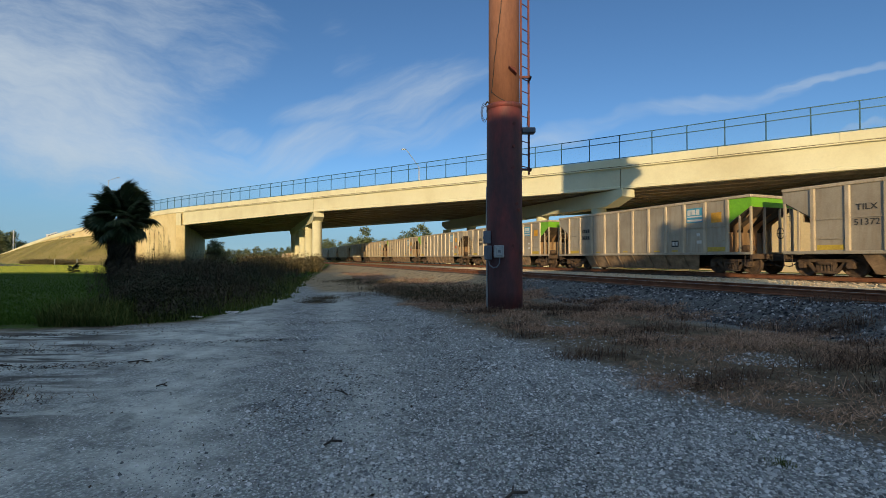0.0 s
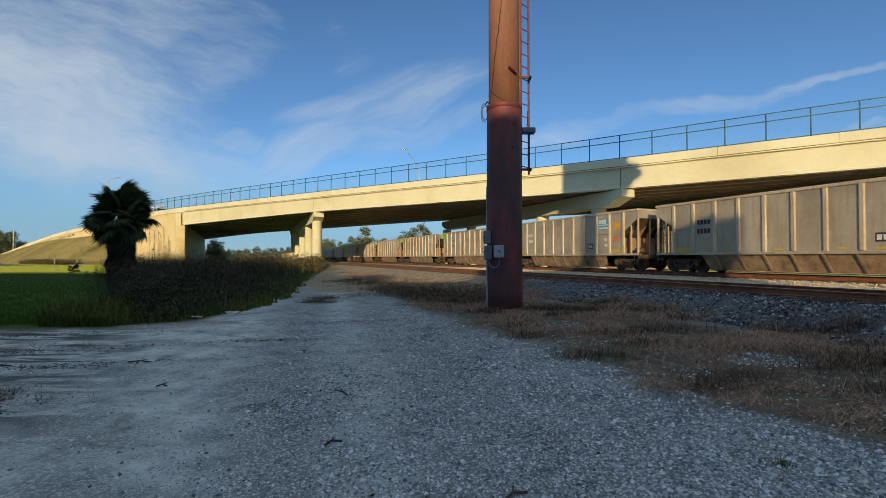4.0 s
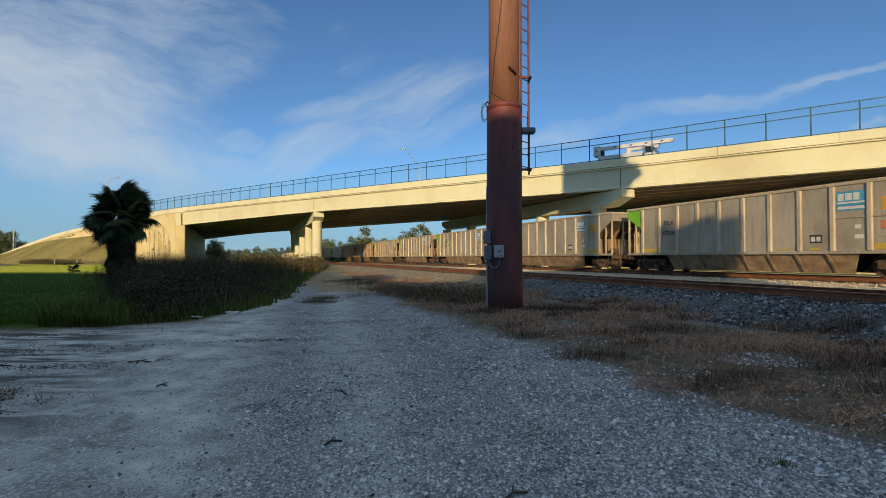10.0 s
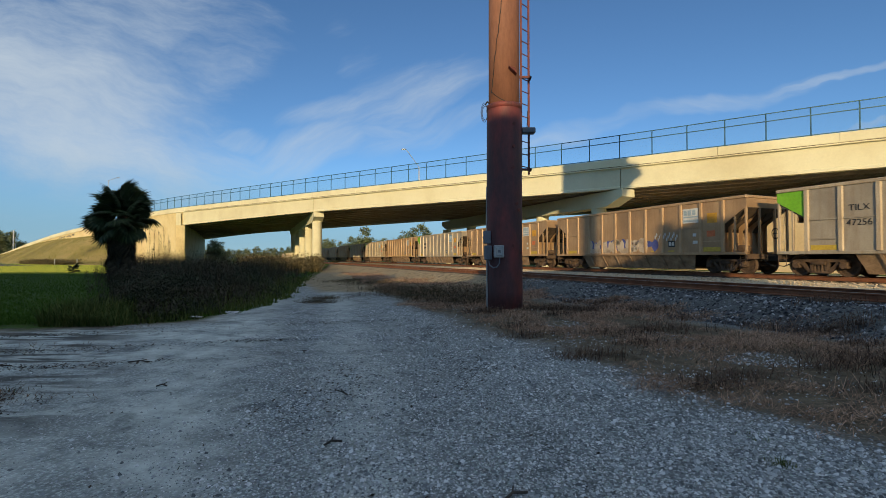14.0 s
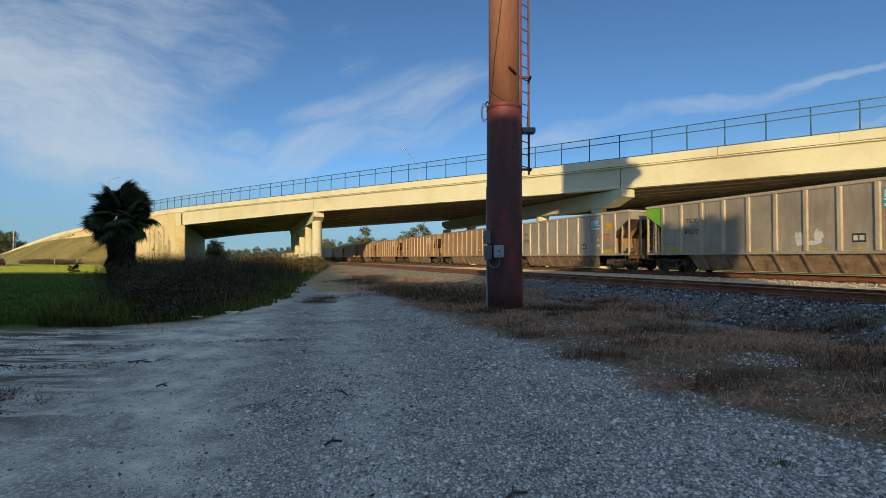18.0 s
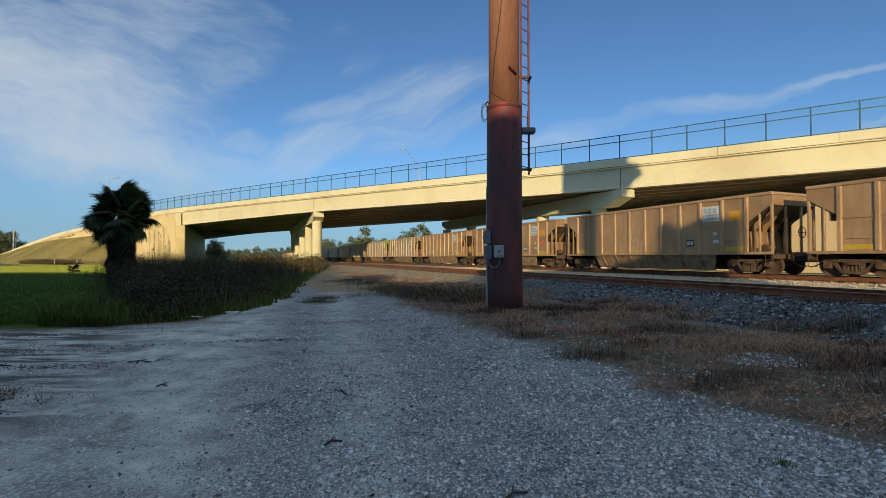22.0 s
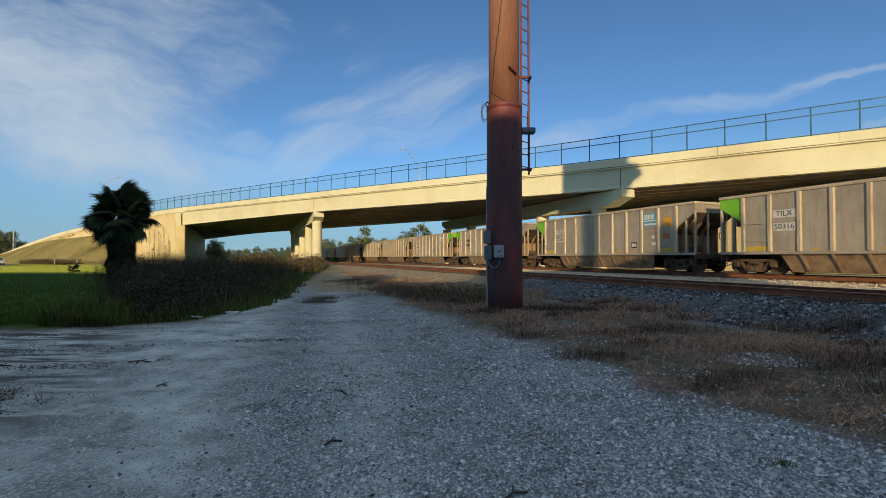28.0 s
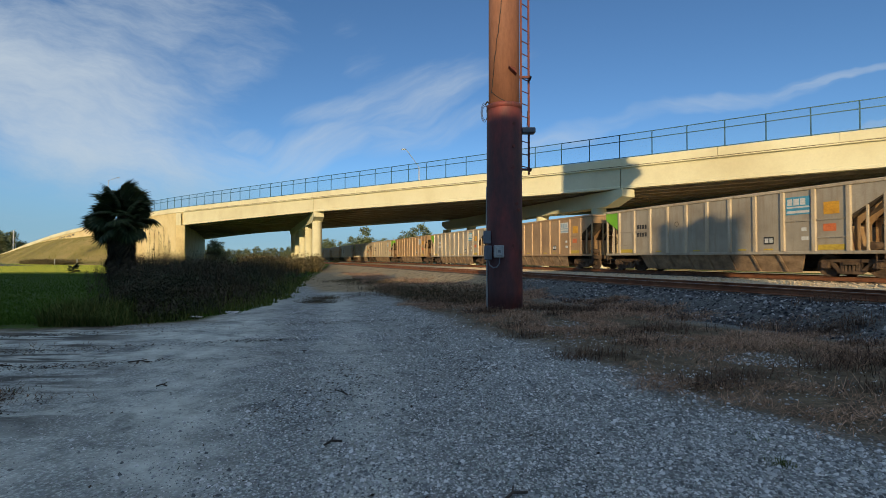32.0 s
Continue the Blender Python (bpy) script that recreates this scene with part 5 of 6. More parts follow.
    chain(bm, [Vector((0.66, 0.0, 5.2)), Vector((0.68, 0.05, 5.4)), Vector((0.7, 0.1, 5.75))], 0.012)
    part("lamp_cord", bm, BLACK, pole)
    # control boxes
    bm = bmesh.new()
    add_box(bm, -0.62, -0.34, 1.86, -0.42, -0.12, 2.22, 0.015)
    add_tube(bm, (-0.6, -0.36, 2.02), (-0.6, -0.33, 2.02), 0.05, n=12)
    part("meter_box", bm, BOX_GREY, pole, "grey meter box")
    part("meter_box", box(-0.61, -0.42, 1.40, -0.40, -0.18, 1.80, 0.015), BOX_GREY, pole, "grey meter box")
    bm = bmesh.new()
    add_box(bm, -0.36, -0.58, 1.46, -0.08, -0.42, 1.80, 0.02)
    add_box(bm, -0.30, -0.60, 1.52, -0.14, -0.578, 1.74, 0.01)
    part("junction_box", bm, BOX_PALE, pole, "pale grey junction box with a lid")
    part("junction_label", box(-0.25, -0.606, 1.6, -0.18, -0.6, 1.67), BOX_GREY, pole)
    bm = bmesh.new()
    chain(bm, [Vector((-0.5, -0.32, 1.4)), Vector((-0.47, -0.42, 1.26)), Vector((-0.38, -0.5, 1.18)), Vector((-0.28, -0.53, 1.2)), Vector((-0.21, -0.54, 1.3)), Vector((-0.2, -0.52, 1.46))], 0.018, 8)
    part("flex_conduit", bm, BOX_GREY, pole)
    part("conduit", tube((-0.515, -0.12, 0.0), (-0.515, -0.12, 1.42), 0.022, n=10), BOX_PALE, pole, "pale vertical conduit")
    part("conduit", tube((-0.515, -0.05, 2.2), (-0.515, -0.05, 3.5), 0.018, n=10), BOX_PALE, pole)
    wig = random.Random(8)
    for k in range(7):
        p = face(wig.uniform(15, 60), wig.uniform(0.6, 5.4), 0.50)
        bm = lathe([(0.05, 0.0), (0.045, 0.03), (0.02, 0.045)], 8)
        part("weld_stub", bm, LADDER_RED, pole, at=look(p, p * 2 - Vector((0, 0, p.z)) * 1.0) @ pose(0, 0, -0.03))
    return pole


build_pole()


# ---- palm ----
def fan_leaf(rng, stem, size):
    """A fan frond: stalk along +x, then blades that spread from its end."""
    verts, faces = [], []

    def quad(a, b, c, d):
        n = len(verts)
        verts.extend((a, b, c, d))
        faces.append((n, n + 1, n + 2, n + 3))

    w = 0.02
    quad((0, -w, 0), (stem, -w * 0.6, 0.02), (stem, w * 0.6, 0.02), (0, w, 0))
    count = 30
    for k in range(count):
        a = radians(-128 + 256 * k / (count - 1))
        ln = size * (0.72 + 0.28 * math.cos(a * 0.75)) * rng.uniform(0.9, 1.06)
        dx, dy = math.cos(a), math.sin(a)
        px, py = -dy, dx
        hw = 0.052
        droop = -0.42 * ln
        rise = 0.012 if k % 2 else -0.012
        mx, my = stem + dx * ln * 0.62, dy * ln * 0.62
        tx, ty = stem + dx * ln, dy * ln
        quad((stem, 0, 0.02), (mx - px * hw, my - py * hw, droop * 0.25 + rise), (tx, ty, droop), (mx + px * hw, my + py * hw, droop * 0.25 - rise))
    return verts, faces


def build_palm(x, y):
    rng = random.Random(11)
    palm = thing("palm_tree", "cabbage palm with a round crown above shaggy dead fronds", "palm tree", Matrix.Translation((x, y, 0)))
    rings = []
    for k in range(26):
        z = -0.2 + 3.9 * k / 25
        rings.append((0.24 + 0.05 * (k % 2) - 0.02 * k / 25, z))
    part("trunk", lathe(rings, 14), PALM_BARK, palm)
    live = [raw_mesh("frond", *fan_leaf(rng, 0.95, 0.76), PALM_LEAF) for _ in range(4)]
    dead = [raw_mesh("dead_frond", *fan_leaf(rng, 0.7, 0.75), PALM_DEAD) for _ in range(3)]
    # upright fan at the top, a ring of spreading fronds, and old ones that hang
    for count, high, low, z, roll, size in ((9, 82, 50, 3.75, 0.9, 1.0), (24, 52, 0, 3.65, 1.2, 1.0), (22, 4, -52, 3.5, 1.1, 1.0), (24, 60, -40, 3.6, 1.4, 0.62)):
        for k in range(count):
            az = k * 137.5 + count * 31 + rng.uniform(-12, 12)
            tilt = high + (low - high) * k / (count - 1) + rng.uniform(-11, 11)
            m = Matrix.Translation((0, 0, z + rng.uniform(-0.15, 0.1))) @ Matrix.Rotation(radians(az), 4, "Z") @ Matrix.Rotation(radians(-tilt), 4, "Y") @ Matrix.Rotation(rng.uniform(-roll, roll), 4, "X")
            part("frond", live[k % 4], PALM_LEAF, palm, at=m @ Matrix.Scale(size * rng.uniform(0.78, 1.1), 4))
    for k in range(76):
        az = k * 137.5 + rng.uniform(-20, 20)
        z = 1.35 + 2.1 * rng.random()
        m = Matrix.Translation((0, 0, z)) @ Matrix.Rotation(radians(az), 4, "Z") @ Matrix.Rotation(radians(rng.uniform(52, 80)), 4, "Y")
        part("dead_frond", dead[k % 3], PALM_DEAD, palm, at=m @ Matrix.Scale(rng.uniform(0.9, 1.15), 4))
    return palm


build_palm(-16.35, 24.2)


# ---- small vegetation ----
def land(x, y):
    return float(ground_height(np.float64(x), np.float64(y))) + (0.035 * noise.noise((x * 0.35, y * 0.35, 3.1)) + 0.012 * noise.noise((x * 1.7, y * 1.7, 9.4))) * (1 - float(smooth_step(25, 40, math.hypot(x, y))))


def weed_edge(y):
    """Right-hand edge of the weed bank at a distance ahead."""
    return 0.7 * noise.noise((y * 0.7, 2.0, 0)) + 0.35 * noise.noise((y * 2.3, 5.0, 0)) + float(np.interp(y, [9.4, 10.4, 11.4, 13.0, 15.0, 20.0, 28.7, 38, 60], [-9.4, -7.5, -6.35, -5.9, -5.75, -6.6, -8.8, -10.6, -15.0]))


RANK = leafy("rank_grass_blades", (0.035, 0.06, 0.010), (0.14, 0.15, 0.04), 0.9)


def scatter_weeds():
    rng = random.Random(21)
    tall, low = Sprouts(), Sprouts()
    stems = 0
    while stems < 9500:
        y = 10.2 + 34 * rng.random() ** 1.6
        x = rng.uniform(-0.76 * y, weed_edge(y))
        if x < -0.70 * y and rng.random() < 0.75:
            continue
        inside = max(0.0, min(1.0, (weed_edge(y) - x) / 2.6, (y - 9.9) / 2.2, (x + 0.76 * y) / 2.2))
        lump = 0.5 + 0.5 * noise.noise((x * 0.3, y * 0.3, 5.0))
        if rng.random() > 0.08 + 0.95 * inside or (y < 12.6 + 1.2 * noise.noise((x * 0.7, 1.0, 0)) and x < -0.64 * y):
            continue
        stems += 1
        h = (0.25 + 0.95 * inside) * (0.35 + 1.0 * lump) * rng.uniform(0.6, 1.4)
        h += 0.55 * float(smooth_step(22, 32, y)) * inside
        z = land(x, y)
        az = rng.uniform(0, 6.28)
        tall.blade(x, y, z, h, 0.008, az, rng.uniform(0.05, 0.35))
        for k in range(11):
            t = rng.uniform(0.12, 1.0)
            p = Vector((x + rng.gauss(0, 0.05), y + rng.gauss(0, 0.05), z + h * t))
            tall.leaf(p, rng.uniform(0.06, 0.20) * (1.25 - 0.5 * t), rng.uniform(0.006, 0.022), rng.uniform(0, 6.28), rng.uniform(-0.5, 0.9))
    front = Sprouts()
    for _ in range(15000):
        y = 10.3 + 22 * rng.random() ** 1.5
        x = weed_edge(y) + 0.25 - 3.4 * rng.random() ** 1.2 if rng.random() < 0.6 else rng.uniform(-0.8 * y, weed_edge(y))
        if x < -0.85 * y or (y > 13.5 and x < weed_edge(y) - 3.4):
            continue
        f = min(1.0, (weed_edge(y) + 0.3 - x) / 2.5)
        front.blade(x, y, land(x, y) - 0.01, rng.uniform(0.10, 0.30) + 0.55 * f * rng.random(), 0.006 + 0.0003 * y, rng.uniform(0, 6.28), rng.uniform(0.2, 1.1))
    front.put("rank_grass", RANK, "rank green grass in front of the weeds", "grass")
    tall.put("weeds", WEED, "dark tall weeds and brush beside the drive", "weeds")
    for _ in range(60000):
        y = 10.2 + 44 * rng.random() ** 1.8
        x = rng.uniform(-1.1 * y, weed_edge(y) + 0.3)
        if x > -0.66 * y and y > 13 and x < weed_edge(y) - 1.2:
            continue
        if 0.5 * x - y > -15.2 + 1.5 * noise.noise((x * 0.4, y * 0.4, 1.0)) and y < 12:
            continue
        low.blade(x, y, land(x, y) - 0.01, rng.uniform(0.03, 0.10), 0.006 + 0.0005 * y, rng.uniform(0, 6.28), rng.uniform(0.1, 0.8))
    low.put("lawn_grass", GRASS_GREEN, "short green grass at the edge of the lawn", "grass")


DEAD_WEED = leafy("dead_weed_stalks", (0.04, 0.027, 0.02), (0.22, 0.145, 0.10), 0.95)
OLIVE = patchy_leaves("olive_brush", ((0.03, 0.027, 0.016), (0.11, 0.095, 0.05)), ((0.06, 0.042, 0.027), (0.22, 0.16, 0.10)))
# bare stony spots in the verge: middle, half sizes
BARE_SPOTS = [(4.6, 9.0, 0.75, 0.55), (4.7, 6.75, 0.8, 0.4), (2.7, 10.6, 0.5, 0.5), (6.9, 8.1, 0.7, 0.3)]


def bare_spot(x, y):
    return min(math.hypot((x - cx) / rx, (y - cy) / ry) for cx, cy, rx, ry in BARE_SPOTS)


def scatter_dry():
    rng = random.Random(31)
    dry, tufts, dead, brush = Sprouts(), Sprouts(), Sprouts(), Sprouts()
    made = 0
    # low matted straw, thick in places and thin in others
    while made < 84000:
        a = -7 + 52 * rng.random() ** 1.5
        d = rng.uniform(3.9, 10.6)
        p = on_track(a, d)
        if p.y < 2.0 or p.x + 0.282 * p.y < 3.1 + 0.9 * noise.noise((p.x * 0.5, p.y * 0.5, 6.0)) or bare_spot(p.x, p.y) < rng.uniform(0.6, 1.15):
            continue
        n = noise.noise((p.x * 0.45, p.y * 0.45, 2.0)) + 0.8 * noise.noise((p.x * 1.3, p.y * 1.9, 7.0))
        edge = min(1, (d - 3.9) / 1.9, (10.6 - d) / 0.8)
        if n + 0.8 * edge < 0.45 + 0.55 * rng.random():
            continue
        made += 1
        h = rng.uniform(0.025, 0.085) * (1.0 + 1.2 * max(0, n))
        dry.blade(p.x, p.y, land(p.x, p.y) - 0.008, h, 0.0022 + 0.00024 * p.y, rng.uniform(0, 6.28), rng.uniform(0.8, 4.5))
    # upright straw tufts
    for k in range(150):
        a, d = -5 + 34 * rng.random() ** 1.3, rng.uniform(5.0, 10.4)
        c = on_track(a, d)
        if c.x + 0.282 * c.y < 3.7 or bare_spot(c.x, c.y) < 1.0:
            continue
        s = rng.uniform(0.08, 0.24)
        for _ in range(int(230 * s)):
            x, y = c.x + rng.gauss(0, s), c.y + rng.gauss(0, s)
            dry.blade(x, y, land(x, y) - 0.01, rng.uniform(0.08, 0.26), 0.0035, rng.uniform(0, 6.28), rng.uniform(0.3, 2.2))
    # dark clumps of dead weed, many branched
    spots = [(2.06, 7.05, 0.3), (2.5, 7.3, 0.25), (3.7, 9.0, 0.45), (4.3, 9.3, 0.4), (3.0, 5.5, 0.2), (3.35, 5.7, 0.28), (3.8, 5.95, 0.22), (5.7, 6.66, 0.4), (6.2, 6.4, 0.4), (6.7, 6.3, 0.35), (2.9, 13.2, 0.35), (6.4, 9.5, 0.4), (7.0, 8.9, 0.45), (7.6, 8.8, 0.4), (5.2, 12.4, 0.4), (8.6, 10.6, 0.5), (3.4, 8.0, 0.3), (1.6, 9.2, 0.3), (5.0, 5.2, 0.3), (5.5, 5.0, 0.35), (0.95, 12.9, 0.3), (2.6, 12.9, 0.3)]
    for k in range(40):
        c = on_track(-4 + 26 * rng.random(), rng.uniform(5.4, 10.2))
        if c.x + 0.282 * c.y > 4.2 and bare_spot(c.x, c.y) > 1.1:
            spots.append((c.x, c.y, rng.uniform(0.12, 0.32)))
    for cx, cy, s in spots:
        for _ in range(int(520 * s)):
            x, y = cx + rng.gauss(0, s), cy + rng.gauss(0, s * 0.5)
            z, h = land(x, y) - 0.01, rng.uniform(0.06, 0.28) * (0.6 + s)
            dead.blade(x, y, z, h, 0.003 + 0.0002 * y, rng.uniform(0, 6.28), rng.uniform(0.2, 1.8))
            for _ in range(2):
                dead.leaf(Vector((x + rng.gauss(0, 0.04), y + rng.gauss(0, 0.04), z + h * rng.uniform(0.3, 1.0))), rng.uniform(0.02, 0.07), rng.uniform(0.003, 0.008), rng.uniform(0, 6.28), rng.uniform(-0.6, 0.9))
    # dark olive brush where the drive meets the verge beyond the pole
    for cx, cy, s, tall in ((-1.6, 19.5, 0.9, 0.45), (-0.3, 17.4, 0.9, 0.5), (0.6, 15.6, 0.7, 0.45), (-2.6, 22.5, 0.9, 0.45), (-0.9, 21.0, 1.2, 0.5), (0.9, 18.5, 1.1, 0.5), (-5.9, 30.0, 0.9, 0.3), (-3.6, 27.0, 1.1, 0.4), (1.3, 16.5, 0.6, 0.45), (-4.15, 15.9, 0.35, 0.12), (-4.3, 17.3, 0.4, 0.14)):
        for _ in range(int(430 * s)):
            x, y = cx + rng.gauss(0, s * 0.85), cy + rng.gauss(0, s * 0.85)
            z, h = land(x, y) - 0.01, tall * rng.uniform(0.1, 0.75)
            brush.blade(x, y, z, h, 0.006, rng.uniform(0, 6.28), rng.uniform(0.1, 0.9))
            for _ in range(4):
                brush.leaf(Vector((x + rng.gauss(0, 0.06), y + rng.gauss(0, 0.06), z + h * rng.uniform(0.2, 1.0))), rng.uniform(0.04, 0.13), rng.uniform(0.006, 0.018), rng.uniform(0, 6.28), rng.uniform(-0.5, 0.9))
    # straw and dead weed at the far edge of the sand
    for cx, cy, sx, sy, n in ((-4.75, 5.05, 0.35, 0.14, 260), (-5.3, 5.4, 0.4, 0.12, 200), (-6.9, 8.1, 0.8, 0.12, 180), (-8.0, 10.6, 1.2, 0.2, 300), (-6.6, 10.1, 0.9, 0.2, 240)):
        for _ in range(n):
            x, y = cx + rng.gauss(0, sx), cy + rng.gauss(0, sy)
            dead.blade(x, y, land(x, y) - 0.01, rng.uniform(0.02, 0.08), 0.004, rng.uniform(0, 6.28), rng.uniform(0.5, 3.0))
    brush.put("low_brush", OLIVE, "dark olive low brush between the drive and the siding", "brush")
    dead.put("dead_weeds", DEAD_WEED, "dark brown matted dead weeds in low clumps", "dead weeds")
    dry.put("dry_grass", GRASS_DRY, "dry brown grass and dead stalks along the siding", "dry grass")
    for c, n, s in (((2.46, 3.47), 90, 0.045), ((2.6, 4.0), 30, 0.1), ((5.6, 7.7), 150, 0.22), ((7.3, 14.3), 130, 0.28), ((7.6, 15.5), 80, 0.25), ((-5.0, 5.2), 60, 0.14)):
        for _ in range(n):
            x, y = c[0] + rng.gauss(0, s), c[1] + rng.gauss(0, s * 0.8)
            tufts.blade(x, y, land(x, y) - 0.005, rng.uniform(0.02, 0.08), 0.003, rng.uniform(0, 6.28), rng.uniform(0.2, 1.0))
    tufts.put("grass_tufts", RANK, "small green grass tufts in the gravel", "grass")


def scatter_stones():
    rng = random.Random(41)
    drive, bed, far_bed = Sprouts(), Sprouts(), Sprouts()
    made = 0
    while made < 76000:
        y = 2.2 + 17 * rng.random() ** 2.0
        x = rng.uniform(-1.0 * y - 0.5, 1.0 * y + 0.5)
        d = DR.x * x + DR.y * y
        if d > 7.2 or 0.5 * x - y < -15.6 or x + 0.143 * y < -4.6:
            continue
        if (d > 4.6 and x + 0.282 * y > 3.4) and bare_spot(x, y) > 1.0 and rng.random() > 0.10 + 0.5 * max(0.0, noise.noise((x * 0.6, y * 0.6, 8.0))):
            continue
        n = noise.noise((x * 0.7, y * 0.7, 4.0)) + 0.6 * noise.noise((x * 2.6, y * 2.6, 1.0))
        right = smooth_step(-1.6, 0.6, np.float64(x + 0.32 * y + 0.5 * n))
        if rng.random() > 0.07 + 0.85 * right * (0.5 + 0.5 * n):
            continue
        made += 1
        r = rng.uniform(0.004, 0.012) * (0.7 + 0.45 * float(right)) + (0.016 * rng.random() if rng.random() < 0.08 + 0.25 * float(smooth_step(2.2, 3.6, d)) else 0)
        drive.stone(x, y, land(x, y), r * (1 + 0.02 * y), rng)
    for _ in range(5000):
        x, y = rng.uniform(-5, 4), rng.uniform(-4, 2.4)
        drive.stone(x, y, land(x, y), rng.uniform(0.006, 0.02), rng)
    drive.put("gravel", STONE, "loose pale grey gravel on the drive", "gravel")
    for _ in range(64000):
        a = -12 + 62 * rng.random() ** 1.6
        d = rng.uniform(9.4, 14.7)
        p = on_track(a, d)
        if a > 17 + 5 * rng.random() and d < 12.2 or abs(d - NEAR_TRACK + 0.7525) < 0.08 or abs(d - NEAR_TRACK - 0.7525) < 0.08:
            continue
        bed.stone(p.x, p.y, float(ground_height(p.x, p.y)) - 0.01, rng.uniform(0.025, 0.065), rng)
    for _ in range(24000):
        a = -14 + 60 * rng.random() ** 1.3
        d = rng.uniform(14.5, 24.5)
        p = on_track(a, d)
        far_bed.stone(p.x, p.y, float(ground_height(p.x, p.y)) - 0.01, rng.uniform(0.03, 0.07), rng)
    far_bed.put("ballast", SUNLIT_BALLAST, "crushed stone ballast under the train, painted sunlit tan", "ballast")
    bed.put("ballast", BALLAST, "dark grey crushed stone ballast along the tracks", "ballast")


scatter_weeds()
scatter_dry()
scatter_stones()


# ---- litter and twigs on the drive ----
def litter():
    rng = random.Random(51)
    for x, y, s, name in ((-6.15, 11.9, 0.16, "litter"), (-5.72, 12.9, 0.2, "litter"), (-5.6, 12.6, 0.11, "litter"), (-11.5, 15.0, 0.1, "litter")):
        bm = bmesh.new()
        vs = [bm.verts.new((s * (i / 3 - 0.5) * 1.6, s * (k / 3 - 0.5), 0.25 * s * rng.random())) for i in range(4) for k in range(4)]
        for i in range(3):
            for k in range(3):
                bm.faces.new((vs[4 * i + k], vs[4 * i + k + 1], vs[4 * i + k + 5], vs[4 * i + k + 4]))
        ob = new(name, mesh_of(bm, name, TRASH))
        mod = ob.modifiers.new("thickness", "SOLIDIFY")
        mod.thickness = 0.004
        ob.matrix_basis = pose(x, y, land(x, y) + 0.02, 0, 0, rng.uniform(0, 180))
        tagged(ob, "crumpled scrap of white paper by the weeds", "litter", group="litter by the weeds")
    spots = [(-5.0, 4.9, 0.35, 20), (-5.6, 5.2, 0.3, 80), (-0.9, 3.9, 0.16, 40), (-1.1, 5.3, 0.25, 120), (-3.3, 5.6, 0.12, 10), (0.45, 3.0, 0.2, 35), (-2.2, 7.6, 0.2, 100), (-6.2, 6.6, 0.4, 15), (-4.4, 6.9, 0.3, 5)]
    for x, y, ln, turn in spots:
        bm = bmesh.new()
        chain(bm, [Vector((-ln / 2, 0, 0.01)), Vector((0, 0.02, 0.025)), Vector((ln / 2, -0.01, 0.012))], 0.009, 6)
        add_tube(bm, (0, 0.02, 0.02), (ln * 0.25, 0.07, 0.03), 0.006, n=5)
        ob = new("twig", mesh_of(bm, "twig", TWIG))
        ob.matrix_basis = pose(x, y, land(x, y), 0, 0, turn)
        tagged(ob, "dark dead twig lying on the drive", "twig", group="twigs on the drive")


litter()


def scatter_debris():
    """Dark leaf litter and bark bits lying in drifts on the pale sand."""
    rng = random.Random(81)
    sp = Sprouts()
    drifts = [(-6.9, 7.6, 1.6, 0.25, 260), (-5.6, 6.6, 1.5, 0.22, 240), (-7.6, 9.2, 1.8, 0.2, 200), (-5.2, 4.9, 0.5, 0.35, 320), (-4.7, 4.4, 0.4, 0.25, 180), (-3.4, 8.6, 1.2, 0.15, 110), (-2.6, 11.0, 1.4, 0.3, 120), (-3.7, 19.0, 1.5, 0.9, 260), (-0.2, 9.5, 0.5, 1.2, 130), (-1.3, 5.6, 0.4, 1.2, 120), (0.3, 6.5, 0.4, 1.5, 120), (-4.5, 28.0, 1.2, 2.0, 220)]
    for cx, cy, rx, ry, n in drifts:
        for _ in range(3 * n):
            a, b = rng.gauss(0, rx * 0.6), rng.gauss(0, ry * 0.6)
            x, y = cx + a, cy + b + 0.22 * a
            p = Vector((x, y, land(x, y) + 0.006))
            sp.leaf(p, rng.uniform(0.012, 0.05) * (1 + 0.03 * cy), rng.uniform(0.004, 0.012) * (1 + 0.04 * cy), rng.uniform(0, 6.28), rng.uniform(-0.05, 0.3))
    for _ in range(420):
        y = 2.4 + 13 * rng.random() ** 1.7
        x = rng.uniform(-0.95 * y, 0.5 * y)
        sp.leaf(Vector((x, y, land(x, y) + 0.006)), rng.uniform(0.015, 0.05), rng.uniform(0.004, 0.014), rng.uniform(0, 6.28), rng.uniform(-0.05, 0.4))
    sp.put("leaf_litter", DEBRIS, "dark leaf litter and bark bits on the pale sand", "debris")


def build_sprig():
    """Small spiky plant alone on the lawn."""
    rng = random.Random(91)
    sprig = thing("small_palm", "small dark spiky palm standing on the lawn", "palm", pose(-36.2, 46.6, 0))
    part("stem", tube((0, 0, -0.1), (0, 0, 0.75), 0.07, 0.05, 8), PALM_BARK, sprig)
    leaf = raw_mesh("frond", *fan_leaf(rng, 0.25, 0.35), PALM_LEAF)
    for k in range(14):
        m = Matrix.Translation((0, 0, 0.2 + 0.06 * (k % 9))) @ Matrix.Rotation(k * 2.4, 4, "Z") @ Matrix.Rotation(radians(-rng.uniform(-10, 60)), 4, "Y")
        part("frond", leaf, PALM_LEAF, sprig, at=m)


